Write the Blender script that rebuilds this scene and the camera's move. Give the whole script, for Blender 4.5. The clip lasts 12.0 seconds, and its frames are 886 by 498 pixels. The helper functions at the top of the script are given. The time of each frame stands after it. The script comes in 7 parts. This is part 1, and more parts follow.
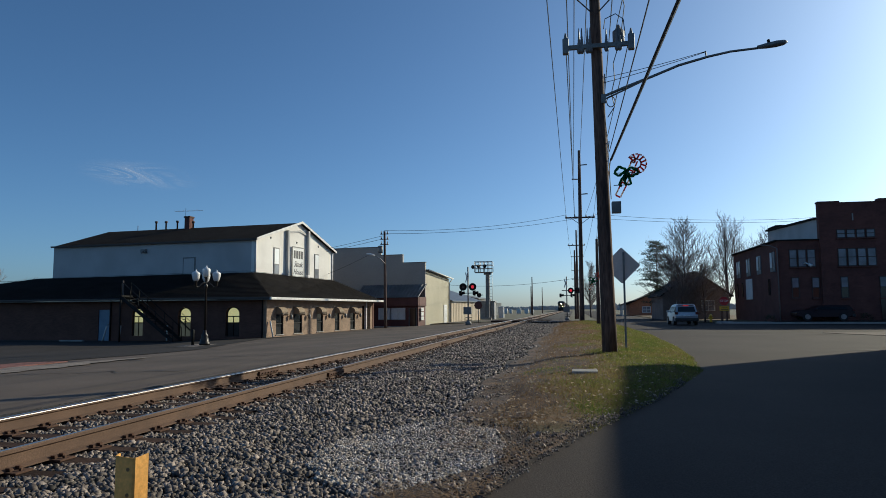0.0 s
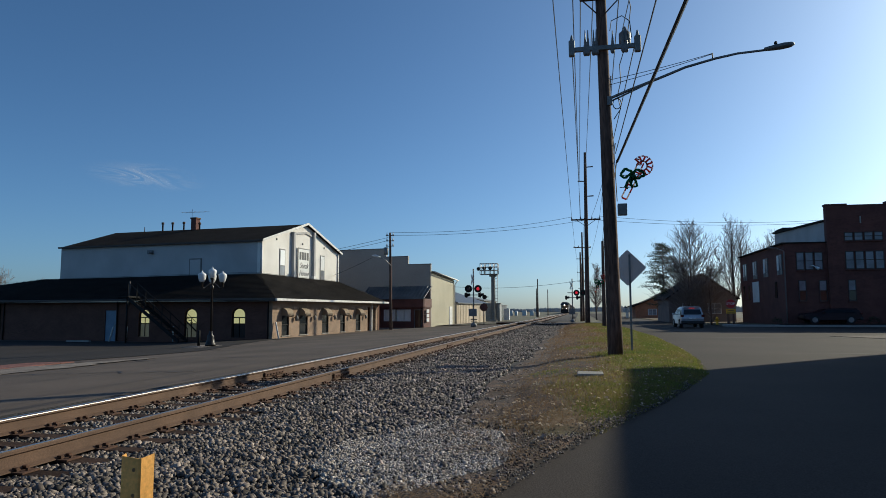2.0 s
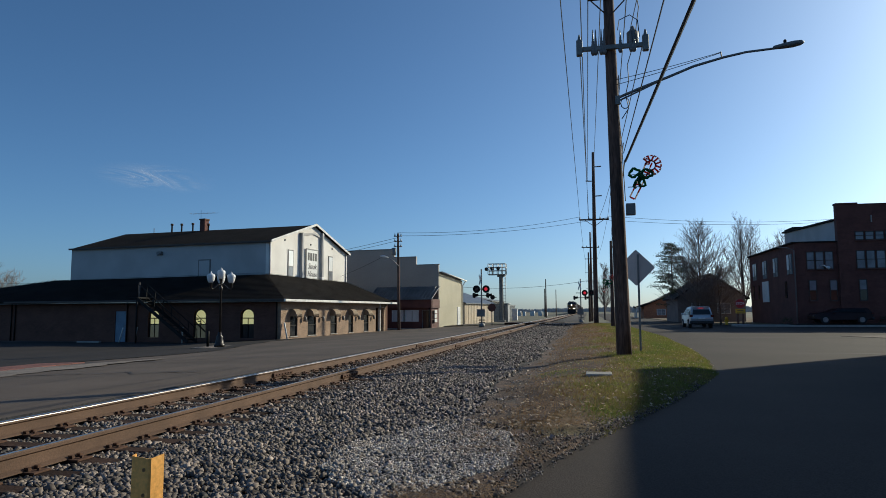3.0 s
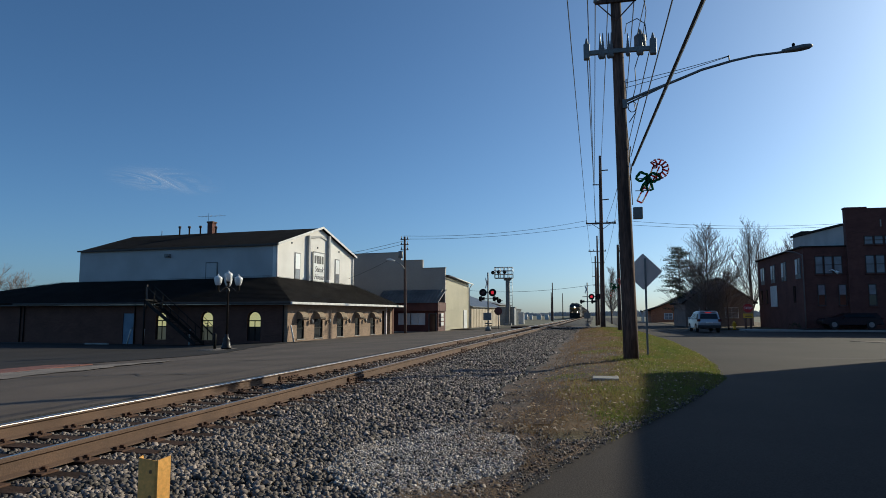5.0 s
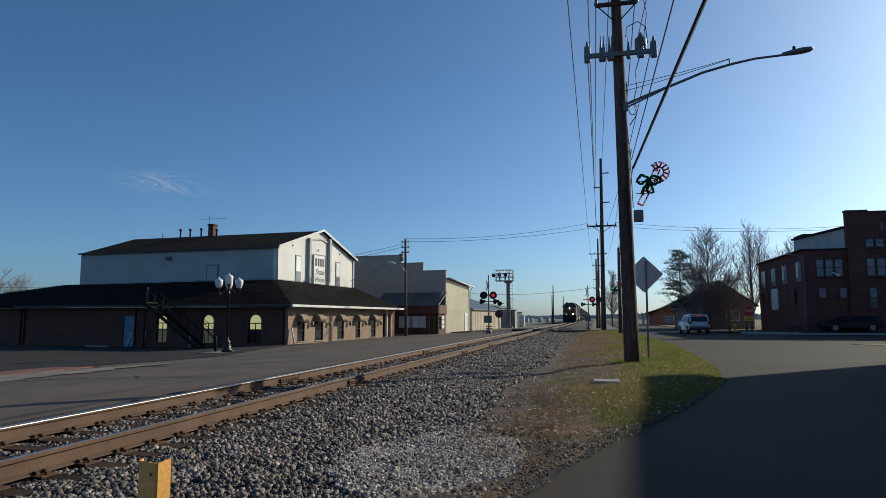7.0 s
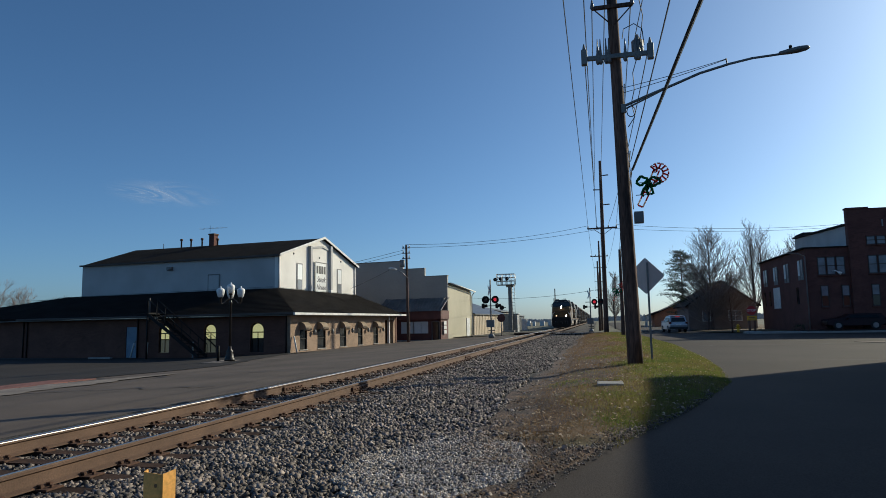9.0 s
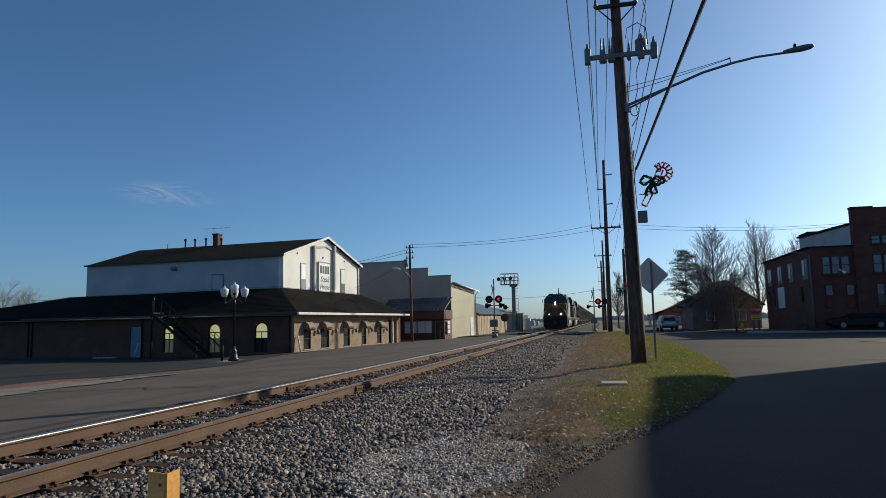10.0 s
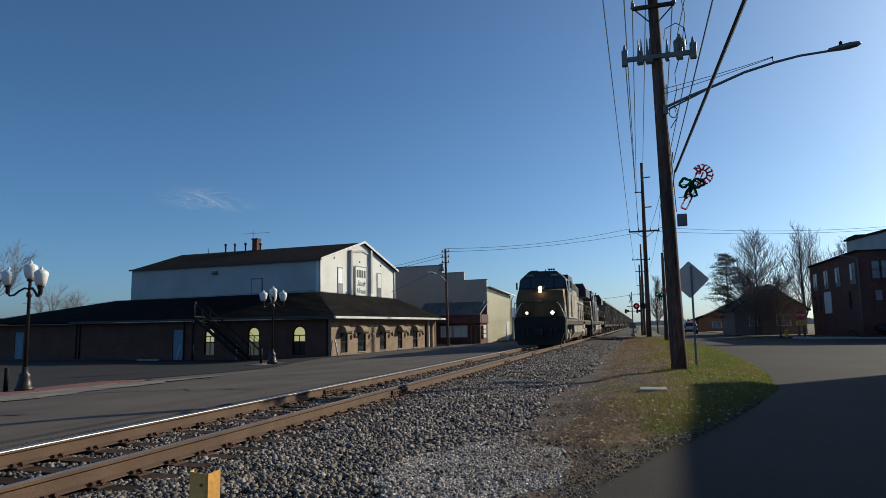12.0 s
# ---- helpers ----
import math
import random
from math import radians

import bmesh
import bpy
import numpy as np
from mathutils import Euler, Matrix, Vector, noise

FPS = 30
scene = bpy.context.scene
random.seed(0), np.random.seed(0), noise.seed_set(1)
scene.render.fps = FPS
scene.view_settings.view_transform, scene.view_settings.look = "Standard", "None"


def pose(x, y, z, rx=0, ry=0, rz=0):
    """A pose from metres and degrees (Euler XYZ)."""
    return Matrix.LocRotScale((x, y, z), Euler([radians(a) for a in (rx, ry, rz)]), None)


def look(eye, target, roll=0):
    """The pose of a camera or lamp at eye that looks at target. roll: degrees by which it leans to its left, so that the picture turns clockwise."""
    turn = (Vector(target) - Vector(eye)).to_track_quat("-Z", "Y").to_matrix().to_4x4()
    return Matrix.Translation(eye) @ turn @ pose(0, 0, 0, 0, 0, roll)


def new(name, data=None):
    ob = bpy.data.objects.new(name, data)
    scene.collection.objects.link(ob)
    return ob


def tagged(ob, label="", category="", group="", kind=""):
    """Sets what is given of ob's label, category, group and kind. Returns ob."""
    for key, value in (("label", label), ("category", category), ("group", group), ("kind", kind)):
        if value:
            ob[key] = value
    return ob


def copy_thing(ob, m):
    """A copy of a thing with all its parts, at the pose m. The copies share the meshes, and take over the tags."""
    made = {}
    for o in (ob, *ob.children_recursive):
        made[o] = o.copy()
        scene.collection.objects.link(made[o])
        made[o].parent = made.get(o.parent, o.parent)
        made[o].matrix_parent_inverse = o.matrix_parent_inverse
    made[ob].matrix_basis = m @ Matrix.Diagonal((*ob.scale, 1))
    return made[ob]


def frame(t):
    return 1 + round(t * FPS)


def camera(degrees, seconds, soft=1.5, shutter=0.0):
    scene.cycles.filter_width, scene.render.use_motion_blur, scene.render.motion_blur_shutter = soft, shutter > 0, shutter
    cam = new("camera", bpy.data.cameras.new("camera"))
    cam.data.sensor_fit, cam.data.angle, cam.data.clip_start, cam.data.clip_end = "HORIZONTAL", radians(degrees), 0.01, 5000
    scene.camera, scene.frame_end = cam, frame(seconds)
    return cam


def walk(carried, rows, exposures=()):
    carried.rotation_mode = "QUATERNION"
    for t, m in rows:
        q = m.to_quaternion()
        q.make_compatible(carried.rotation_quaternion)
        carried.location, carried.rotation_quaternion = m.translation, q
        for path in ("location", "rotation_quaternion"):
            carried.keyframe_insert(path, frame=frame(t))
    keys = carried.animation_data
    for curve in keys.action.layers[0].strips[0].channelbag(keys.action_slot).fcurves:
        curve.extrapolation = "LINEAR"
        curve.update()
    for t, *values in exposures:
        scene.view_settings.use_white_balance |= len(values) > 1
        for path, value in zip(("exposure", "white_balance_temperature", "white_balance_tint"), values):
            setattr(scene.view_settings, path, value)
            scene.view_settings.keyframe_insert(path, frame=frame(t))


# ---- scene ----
cam = camera(67.43, 12.0, soft=0.6)
walk(cam, [
    (0.0, pose(0.0, 0.0, 1.40, 95.174, 0.342, 11.079)),
    (0.5, pose(0.0, 0.0, 1.40, 95.300, 0.369, 11.168)),
    (1.0, pose(0.0, 0.0, 1.40, 95.340, 0.406, 11.290)),
    (1.5, pose(0.0, 0.0, 1.40, 95.375, 0.250, 11.380)),
    (2.0, pose(0.0, 0.0, 1.40, 95.330, 0.150, 11.541)),
    (2.5, pose(0.0, 0.0, 1.40, 95.403, 0.216, 11.940)),
    (3.0, pose(0.0, 0.0, 1.40, 95.365, 0.240, 12.231)),
    (5.0, pose(0.0, 0.0, 1.40, 95.653, 0.015, 12.780)),
    (5.5, pose(0.0, 0.0, 1.40, 95.660, -0.067, 12.886)),
    (6.0, pose(0.0, 0.0, 1.40, 95.693, -0.227, 12.908)),
    (6.5, pose(0.0, 0.0, 1.40, 95.768, -0.319, 12.848)),
    (7.0, pose(0.0, 0.0, 1.40, 95.884, -0.015, 12.835)),
    (9.0, pose(0.0, 0.0, 1.40, 96.337, 1.058, 13.033)),
    (9.5, pose(0.0, 0.0, 1.40, 96.374, 0.948, 13.102)),
    (10.0, pose(0.0, 0.0, 1.40, 96.313, 1.082, 13.334)),
    (10.5, pose(0.0, 0.0, 1.40, 96.194, 0.279, 13.478)),
    (11.0, pose(0.0, 0.0, 1.40, 96.143, 0.700, 13.780)),
    (11.5, pose(0.0, 0.0, 1.40, 96.307, 0.780, 14.666)),
    (12.0, pose(0.0, 0.0, 1.40, 96.726, 0.849, 16.409)),
], exposures=[(0.0, 0.0, 5130, -4), (12.0, 0.0, 5130, -4)])

# ---- light ----
SUN_AZ, SUN_EL = 44.0, 23.0
world = bpy.data.worlds.new("world")
scene.world = world
world.use_nodes = True
wn = world.node_tree.nodes
sky = wn.new("ShaderNodeTexSky")
sky.sky_type = "NISHITA"
sky.sun_disc = False
sky.sun_elevation, sky.sun_rotation = radians(SUN_EL), radians(SUN_AZ)
sky.altitude, sky.air_density, sky.dust_density, sky.ozone_density = 0, 0.68, 1.2, 2.6
wn["Background"].inputs["Strength"].default_value = 0.093
world.node_tree.links.new(sky.outputs[0], wn["Background"].inputs["Color"])
sun_way = Vector((math.sin(radians(SUN_AZ)) * math.cos(radians(SUN_EL)), math.cos(radians(SUN_AZ)) * math.cos(radians(SUN_EL)), math.sin(radians(SUN_EL))))
sun = new("sun", bpy.data.lights.new("sun", "SUN"))
sun.data.energy, sun.data.angle, sun.data.color = 5.0, radians(0.55), (1.0, 0.74, 0.48)
sun.matrix_world = look(sun_way * 200, (0, 0, 0))


# ---- materials ----
def mat(name, a, b=None, scale=1.5, rough=0.8, metal=0.0, bump=0.15, fine=40.0, spread=0.25, bump_size=0.01, emit=None, power=0.0, thin=0.0, per_piece=0.0, per_island=0.0, spec=None, streak=1.0):
    """Two colours mixed by broad noise, fine grain on top, and a fine relief."""
    m = bpy.data.materials.new(name)
    m.use_nodes = True
    nt = m.node_tree
    n, l = nt.nodes, nt.links.new
    p = n["Principled BSDF"]
    p.inputs["Roughness"].default_value, p.inputs["Metallic"].default_value = rough, metal
    if spec is not None:
        p.inputs["Specular IOR Level"].default_value = spec
    tc = n.new("ShaderNodeTexCoord")
    broad, grain = n.new("ShaderNodeTexNoise"), n.new("ShaderNodeTexNoise")
    for t, s, d in ((broad, scale, 6), (grain, fine, 4)):
        t.inputs["Scale"].default_value, t.inputs["Detail"].default_value = s, d
        if streak != 1.0:
            mp = n.new("ShaderNodeMapping")
            mp.inputs["Scale"].default_value = (1, 1, streak)
            l(tc.outputs["Object"], mp.inputs[0])
            l(mp.outputs[0], t.inputs["Vector"])
        else:
            l(tc.outputs["Object"], t.inputs["Vector"])
    ramp = n.new("ShaderNodeMapRange")
    ramp.inputs[1].default_value, ramp.inputs[2].default_value = 0.35, 0.65
    l(broad.outputs[0], ramp.inputs[0])
    mix = n.new("ShaderNodeMix")
    mix.data_type = "RGBA"
    b = b or tuple(c * 0.75 for c in a)
    mix.inputs[6].default_value, mix.inputs[7].default_value = (*a, 1), (*b, 1)
    l(ramp.outputs[0], mix.inputs[0])
    vary = n.new("ShaderNodeMapRange")
    vary.inputs[1].default_value, vary.inputs[2].default_value = 0.25, 0.75
    vary.inputs[3].default_value, vary.inputs[4].default_value = 1 - spread, 1 + spread
    l(grain.outputs[0], vary.inputs[0])
    value = vary.outputs[0]
    for amount, node, socket in ((per_piece, "ShaderNodeObjectInfo", "Random"), (per_island, "ShaderNodeNewGeometry", "Random Per Island")):
        if amount:
            info, mr, mul = n.new(node), n.new("ShaderNodeMapRange"), n.new("ShaderNodeMath")
            mr.inputs[3].default_value, mr.inputs[4].default_value = 1 - amount, 1 + amount
            mul.operation = "MULTIPLY"
            l(info.outputs[socket], mr.inputs[0])
            l(mr.outputs[0], mul.inputs[0])
            l(value, mul.inputs[1])
            value = mul.outputs[0]
    scale_c = n.new("ShaderNodeVectorMath")
    scale_c.operation = "SCALE"
    l(mix.outputs[2], scale_c.inputs[0])
    l(value, scale_c.inputs["Scale"])
    l(scale_c.outputs[0], p.inputs["Base Color"])
    if bump:
        bp = n.new("ShaderNodeBump")
        bp.inputs["Strength"].default_value, bp.inputs["Distance"].default_value = bump, bump_size
        l(grain.outputs[0], bp.inputs["Height"])
        l(bp.outputs[0], p.inputs["Normal"])
    if thin:
        tl, ms = n.new("ShaderNodeBsdfTranslucent"), n.new("ShaderNodeMixShader")
        ms.inputs[0].default_value = thin
        l(scale_c.outputs[0], tl.inputs["Color"])
        l(p.outputs[0], ms.inputs[1])
        l(tl.outputs[0], ms.inputs[2])
        l(ms.outputs[0], n["Material Output"].inputs["Surface"])
    if emit:
        p.inputs["Emission Color"].default_value = (*emit, 1)
        p.inputs["Emission Strength"].default_value = power
    return m


def brick_mat(name, a, b, mortar, rough=0.9):
    m = mat(name, a, b, 0.8, rough, bump=0.2, fine=30)
    nt = m.node_tree
    n, l = nt.nodes, nt.links.new
    tc = n.new("ShaderNodeTexCoord")
    sep, add, com = n.new("ShaderNodeSeparateXYZ"), n.new("ShaderNodeMath"), n.new("ShaderNodeCombineXYZ")
    l(tc.outputs["Object"], sep.inputs[0])
    l(sep.outputs[0], add.inputs[0])
    l(sep.outputs[1], add.inputs[1])
    l(add.outputs[0], com.inputs[0])
    l(sep.outputs[2], com.inputs[1])
    bt = n.new("ShaderNodeTexBrick")
    bt.inputs["Scale"].default_value = 1.0
    bt.inputs["Mortar Size"].default_value = 0.008
    bt.inputs["Brick Width"].default_value, bt.inputs["Row Height"].default_value = 0.21, 0.075
    bt.inputs["Color1"].default_value, bt.inputs["Color2"].default_value = (1.15, 1.1, 1.05, 1), (0.75, 0.72, 0.7, 1)
    bt.inputs["Mortar"].default_value = (*mortar, 1)
    l(com.outputs[0], bt.inputs["Vector"])
    mul = n.new("ShaderNodeVectorMath")
    mul.operation = "MULTIPLY"
    p = n["Principled BSDF"]
    src = p.inputs["Base Color"].links[0].from_socket
    l(src, mul.inputs[0])
    l(bt.outputs[0], mul.inputs[1])
    l(mul.outputs[0], p.inputs["Base Color"])
    return m


def glass_mat(name, tint, rough=0.06):
    m = mat(name, tint, tuple(c * 0.7 for c in tint), 0.7, rough, bump=0.02, fine=3, spread=0.15)
    m.node_tree.nodes["Principled BSDF"].inputs["Specular IOR Level"].default_value = 0.6
    return m


M = {
    "asphalt_old": mat("old asphalt", (0.126, 0.102, 0.083), (0.088, 0.072, 0.059), 0.35, 0.9, bump=0.5, fine=55, spread=0.45, bump_size=0.008, spec=0.25),
    "asphalt_new": mat("dark asphalt", (0.034, 0.029, 0.026), (0.024, 0.021, 0.019), 0.3, 0.9, bump=0.5, fine=60, spread=0.35, bump_size=0.008, spec=0.25),
    "asphalt_road": mat("road asphalt", (0.050, 0.040, 0.034), (0.036, 0.029, 0.025), 0.25, 0.9, bump=0.5, fine=60, spread=0.45, bump_size=0.008, spec=0.2),
    "crack": mat("tar", (0.018, 0.018, 0.018), None, 3, 0.6, bump=0.3),
    "ballast": mat("ballast bed", (0.050, 0.043, 0.037), (0.022, 0.019, 0.017), 0.8, 0.95, bump=1.0, fine=22, spread=0.5, bump_size=0.04),
    "stone": mat("ballast stone", (0.245, 0.204, 0.174), (0.080, 0.066, 0.056), 4.0, 0.7, bump=0.15, fine=60, spread=0.25, per_island=0.9),
    "pale_stone": mat("pale limestone chip", (0.48, 0.435, 0.385), (0.28, 0.25, 0.22), 3.0, 0.8, bump=0.15, fine=60, spread=0.2, per_island=0.65),
    "dirt": mat("bare soil", (0.118, 0.075, 0.050), (0.046, 0.033, 0.025), 2.6, 0.95, bump=0.9, fine=25, spread=0.5, bump_size=0.03),
    "field": mat("winter field", (0.14, 0.125, 0.075), (0.09, 0.09, 0.05), 0.03, 0.95, bump=0.5, fine=2, spread=0.3, bump_size=0.1),
    "turf": mat("turf", (0.085, 0.072, 0.028), (0.15, 0.092, 0.045), 0.55, 0.95, bump=0.8, fine=35, spread=0.45, bump_size=0.03),
    "grass": mat("grass blade", (0.125, 0.170, 0.026), (0.24, 0.20, 0.06), 0.6, 0.6, bump=0, fine=5, per_island=0.45, thin=0.5),
    "dry_grass": mat("dry grass blade", (0.30, 0.195, 0.095), (0.19, 0.12, 0.06), 0.6, 0.8, bump=0, fine=5, per_island=0.4, thin=0.4),
    "leaf": mat("fallen leaf", (0.38, 0.28, 0.17), (0.52, 0.44, 0.33), 5, 0.8, bump=0.1, per_island=0.4, thin=0.4),
    "rust": mat("rusted rail", (0.130, 0.080, 0.052), (0.096, 0.059, 0.039), 2.0, 0.85, 0.1, bump=0.3, fine=70),
    "rail_top": mat("polished rail head", (0.60, 0.55, 0.50), (0.50, 0.45, 0.41), 3.0, 0.30, 1.0, bump=0.05),
    "tie": mat("creosoted tie", (0.056, 0.034, 0.025), (0.030, 0.020, 0.016), 4.0, 0.95, bump=0.7, fine=30, spread=0.5, per_piece=0.3, spec=0.15),
    "rust_dark": mat("dark rust", (0.12, 0.065, 0.04), (0.075, 0.042, 0.028), 5.0, 0.85, 0.3, bump=0.3),
    "concrete": mat("concrete", (0.36, 0.34, 0.31), (0.28, 0.265, 0.24), 1.5, 0.9, bump=0.3, fine=50),
    "paver": mat("red paver", (0.20, 0.085, 0.065), (0.15, 0.065, 0.05), 2.5, 0.9, bump=0.3, per_piece=0.2),
    "pole": mat("weathered pole wood", (0.150, 0.088, 0.062), (0.036, 0.025, 0.020), 2.8, 0.9, bump=0.9, fine=26, spread=0.65, streak=0.12),
    "steel": mat("galvanised steel", (0.30, 0.30, 0.30), (0.23, 0.23, 0.23), 3, 0.5, 0.7, bump=0.08),
    "dull_steel": mat("dull grey metal", (0.22, 0.22, 0.215), (0.17, 0.17, 0.165), 3, 0.6, 0.3, bump=0.08),
    "black": mat("black painted metal", (0.011, 0.011, 0.011), (0.017, 0.016, 0.015), 4, 0.7, 0.0, bump=0.08, spec=0.2),
    "cast_iron": mat("worn black cast iron", (0.020, 0.017, 0.015), (0.035, 0.026, 0.020), 5, 0.42, 0.2, bump=0.15, fine=30),
    "wire": mat("wire", (0.02, 0.02, 0.02), None, 4, 0.6, bump=0),
    "insulator": mat("grey porcelain", (0.19, 0.17, 0.16), None, 4, 0.35, bump=0),
    "yellow": mat("yellow post paint", (0.92, 0.50, 0.12), (0.74, 0.39, 0.09), 6, 0.55, bump=0.2, fine=40, spread=0.2),
    "white_paint": mat("white paint", (0.72, 0.71, 0.68), (0.58, 0.57, 0.54), 2.5, 0.6, bump=0.08),
    # upper storey's white darkened for its shaded walls; also a pale siding colour
    "shaded_white": mat("pale siding and shaded white", (0.50, 0.49, 0.48), (0.42, 0.41, 0.40), 0.5, 0.8, bump=0.15, fine=20, spread=0.12),
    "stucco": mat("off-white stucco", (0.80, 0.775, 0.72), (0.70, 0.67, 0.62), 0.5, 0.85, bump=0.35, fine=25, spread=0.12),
    "shingle": mat("dark asphalt shingle", (0.030, 0.025, 0.022), (0.018, 0.0155, 0.014), 0.7, 0.95, bump=0.6, fine=18, spread=0.4, bump_size=0.02, per_piece=0.12, spec=0.2),
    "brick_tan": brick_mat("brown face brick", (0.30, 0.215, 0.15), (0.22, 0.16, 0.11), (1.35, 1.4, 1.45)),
    # the front's brick again, darkened to carry the side wall's shade
    "brick_dark": brick_mat("brown brick with shade in its colour", (0.125, 0.060, 0.041), (0.092, 0.045, 0.031), (1.3, 1.35, 1.4)),
    "brick_red": brick_mat("dark red brick", (0.125, 0.052, 0.04), (0.088, 0.038, 0.03), (1.4, 1.5, 1.6)),
    "brick_orange": brick_mat("orange brick", (0.42, 0.17, 0.08), (0.32, 0.13, 0.07), (1.2, 1.4, 1.5)),
    "red_panel": mat("red brown fascia", (0.12, 0.042, 0.034), (0.085, 0.032, 0.026), 1.2, 0.7),
    "gray_siding": mat("grey metal siding", (0.38, 0.34, 0.29), (0.34, 0.305, 0.26), 0.4, 0.6, bump=0.05, fine=6, spread=0.06),
    "tan_siding": mat("tan metal siding", (0.46, 0.42, 0.29), (0.40, 0.365, 0.25), 0.4, 0.6, bump=0.05, fine=6, spread=0.06),
    "buff_siding": mat("buff metal siding", (0.48, 0.39, 0.27), (0.40, 0.33, 0.23), 0.4, 0.6, bump=0.05, fine=6, spread=0.06),
    "blue_roof": mat("grey metal roof", (0.15, 0.155, 0.16), (0.12, 0.125, 0.13), 0.8, 0.45, 0.4, bump=0.05),
    "house_gray": mat("grey house siding", (0.21, 0.165, 0.145), (0.16, 0.13, 0.115), 0.8, 0.85, bump=0.2),
    "glass": glass_mat("dark glass", (0.02, 0.024, 0.028)),
    # emission on these two panes stands in for sunlight showing through
    "lit_glass": mat("yellow glass with added glow", (0.55, 0.45, 0.2), (0.45, 0.36, 0.15), 1.5, 0.3, bump=0, emit=(1.0, 0.78, 0.30), power=0.42),
    "dim_glass": mat("lower glass with a faint added glow", (0.10, 0.10, 0.085), (0.06, 0.06, 0.055), 1.5, 0.2, bump=0, emit=(1.0, 0.85, 0.5), power=0.045),
    "white_blind": mat("white blind behind glass", (0.9, 0.9, 0.88), (0.84, 0.84, 0.82), 1, 0.12, bump=0, spread=0.05),
    # pale pane colour; carries the sky's reflection in the brick building's windows
    "blind": mat("pale grey-blue pane", (0.26, 0.27, 0.30), (0.16, 0.17, 0.19), 1.0, 0.2, bump=0.02),
    "blue_door": mat("blue grey door", (0.20, 0.26, 0.34), (0.17, 0.22, 0.29), 1.5, 0.6),
    "awning": mat("tan awning canvas", (0.30, 0.235, 0.165), (0.24, 0.19, 0.13), 2.5, 0.9, bump=0.2),
    "globe": mat("white lamp globe", (0.80, 0.79, 0.76), (0.74, 0.73, 0.70), 2, 0.35, bump=0),
    "sign_back": mat("bare aluminium sheet", (0.78, 0.70, 0.64), (0.62, 0.56, 0.51), 1.6, 0.6, 0.0, bump=0.08, spread=0.2),
    "sign_red": mat("sign red", (0.45, 0.025, 0.03), (0.38, 0.02, 0.025), 2, 0.5, bump=0),
    "sign_yellow": mat("sign yellow", (0.75, 0.42, 0.02), (0.65, 0.36, 0.02), 2, 0.5, bump=0),
    "sign_white": mat("sign white", (0.75, 0.75, 0.73), (0.66, 0.66, 0.64), 1, 0.5, bump=0),
    "ink": mat("sign ink", (0.05, 0.05, 0.055), None, 3, 0.6, bump=0),
    "red_lamp": mat("lit red lens", (0.5, 0.02, 0.02), None, 3, 0.3, bump=0, emit=(1.0, 0.03, 0.05), power=0.5),
    "red_lens": mat("unlit red lens", (0.07, 0.008, 0.009), None, 3, 0.25, bump=0),
    "garland_red": mat("red and brown tinsel", (0.62, 0.10, 0.08), (0.45, 0.07, 0.05), 8, 0.7, bump=0.6, fine=60, thin=0.6),
    "garland_white": mat("white tinsel", (0.85, 0.78, 0.74), (0.72, 0.65, 0.6), 8, 0.7, bump=0.6, fine=60, thin=0.6),
    "garland_green": mat("green tinsel", (0.02, 0.20, 0.08), (0.015, 0.13, 0.05), 8, 0.7, bump=0.6, fine=60, thin=0.6),
    "bark": mat("grey bark", (0.12, 0.095, 0.08), (0.085, 0.068, 0.058), 3, 0.95, bump=0.4, fine=30),
    "twig": mat("winter twigs", (0.24, 0.185, 0.155), (0.17, 0.135, 0.115), 0.6, 0.95, bump=0, fine=5),
    "needle": mat("pine needles", (0.05, 0.07, 0.035), (0.035, 0.05, 0.026), 0.9, 0.8, bump=0, fine=6, per_island=0.4, thin=0.3),
    "gravel": mat("trodden gravel", (0.25, 0.21, 0.172), (0.165, 0.14, 0.116), 1.6, 0.9, bump=0.8, fine=30, spread=0.6),
    # woods lightened to grey, so distance haze sits in the base colour
    "hazy_wood": mat("far winter woods", (0.42, 0.41, 0.41), (0.33, 0.325, 0.33), 0.05, 1.0, bump=0, fine=0.6, spread=0.3),
    "car_paint": mat("silver car paint", (0.50, 0.51, 0.54), (0.46, 0.47, 0.50), 1, 0.3, 0.4, bump=0),
    "dark_car": mat("dark maroon car paint", (0.020, 0.006, 0.007), None, 1, 0.45, 0.0, bump=0, spec=0.3),
    "tyre": mat("tyre rubber", (0.02, 0.02, 0.02), None, 8, 0.85, bump=0.1),
    "trim_black": mat("black plastic trim", (0.025, 0.025, 0.026), None, 8, 0.6, bump=0.05),
    "tail": mat("glowing tail lamp", (0.5, 0.02, 0.02), None, 3, 0.3, bump=0, emit=(1.0, 0.05, 0.04), power=0.35),
    "canopy_metal": mat("weathered grey metal roofing", (0.27, 0.265, 0.26), (0.19, 0.185, 0.18), 0.7, 0.5, bump=0.06, fine=15, spread=0.25),
    "loco_yellow": mat("dusty yellow locomotive paint", (0.170, 0.090, 0.022), (0.090, 0.050, 0.016), 0.9, 0.6, bump=0.08, fine=20, spread=0.25),
    "loco_blue": mat("dark blue locomotive paint", (0.010, 0.010, 0.012), (0.017, 0.0145, 0.013), 0.9, 0.45, bump=0.06, fine=20),
    "loco_gray": mat("dusty grey locomotive paint", (0.40, 0.35, 0.29), (0.24, 0.20, 0.16), 0.8, 0.6, bump=0.08, fine=20),
    "loco_black": mat("grimy underframe", (0.012, 0.011, 0.010), (0.022, 0.018, 0.015), 1.5, 0.8, bump=0.2, fine=25),
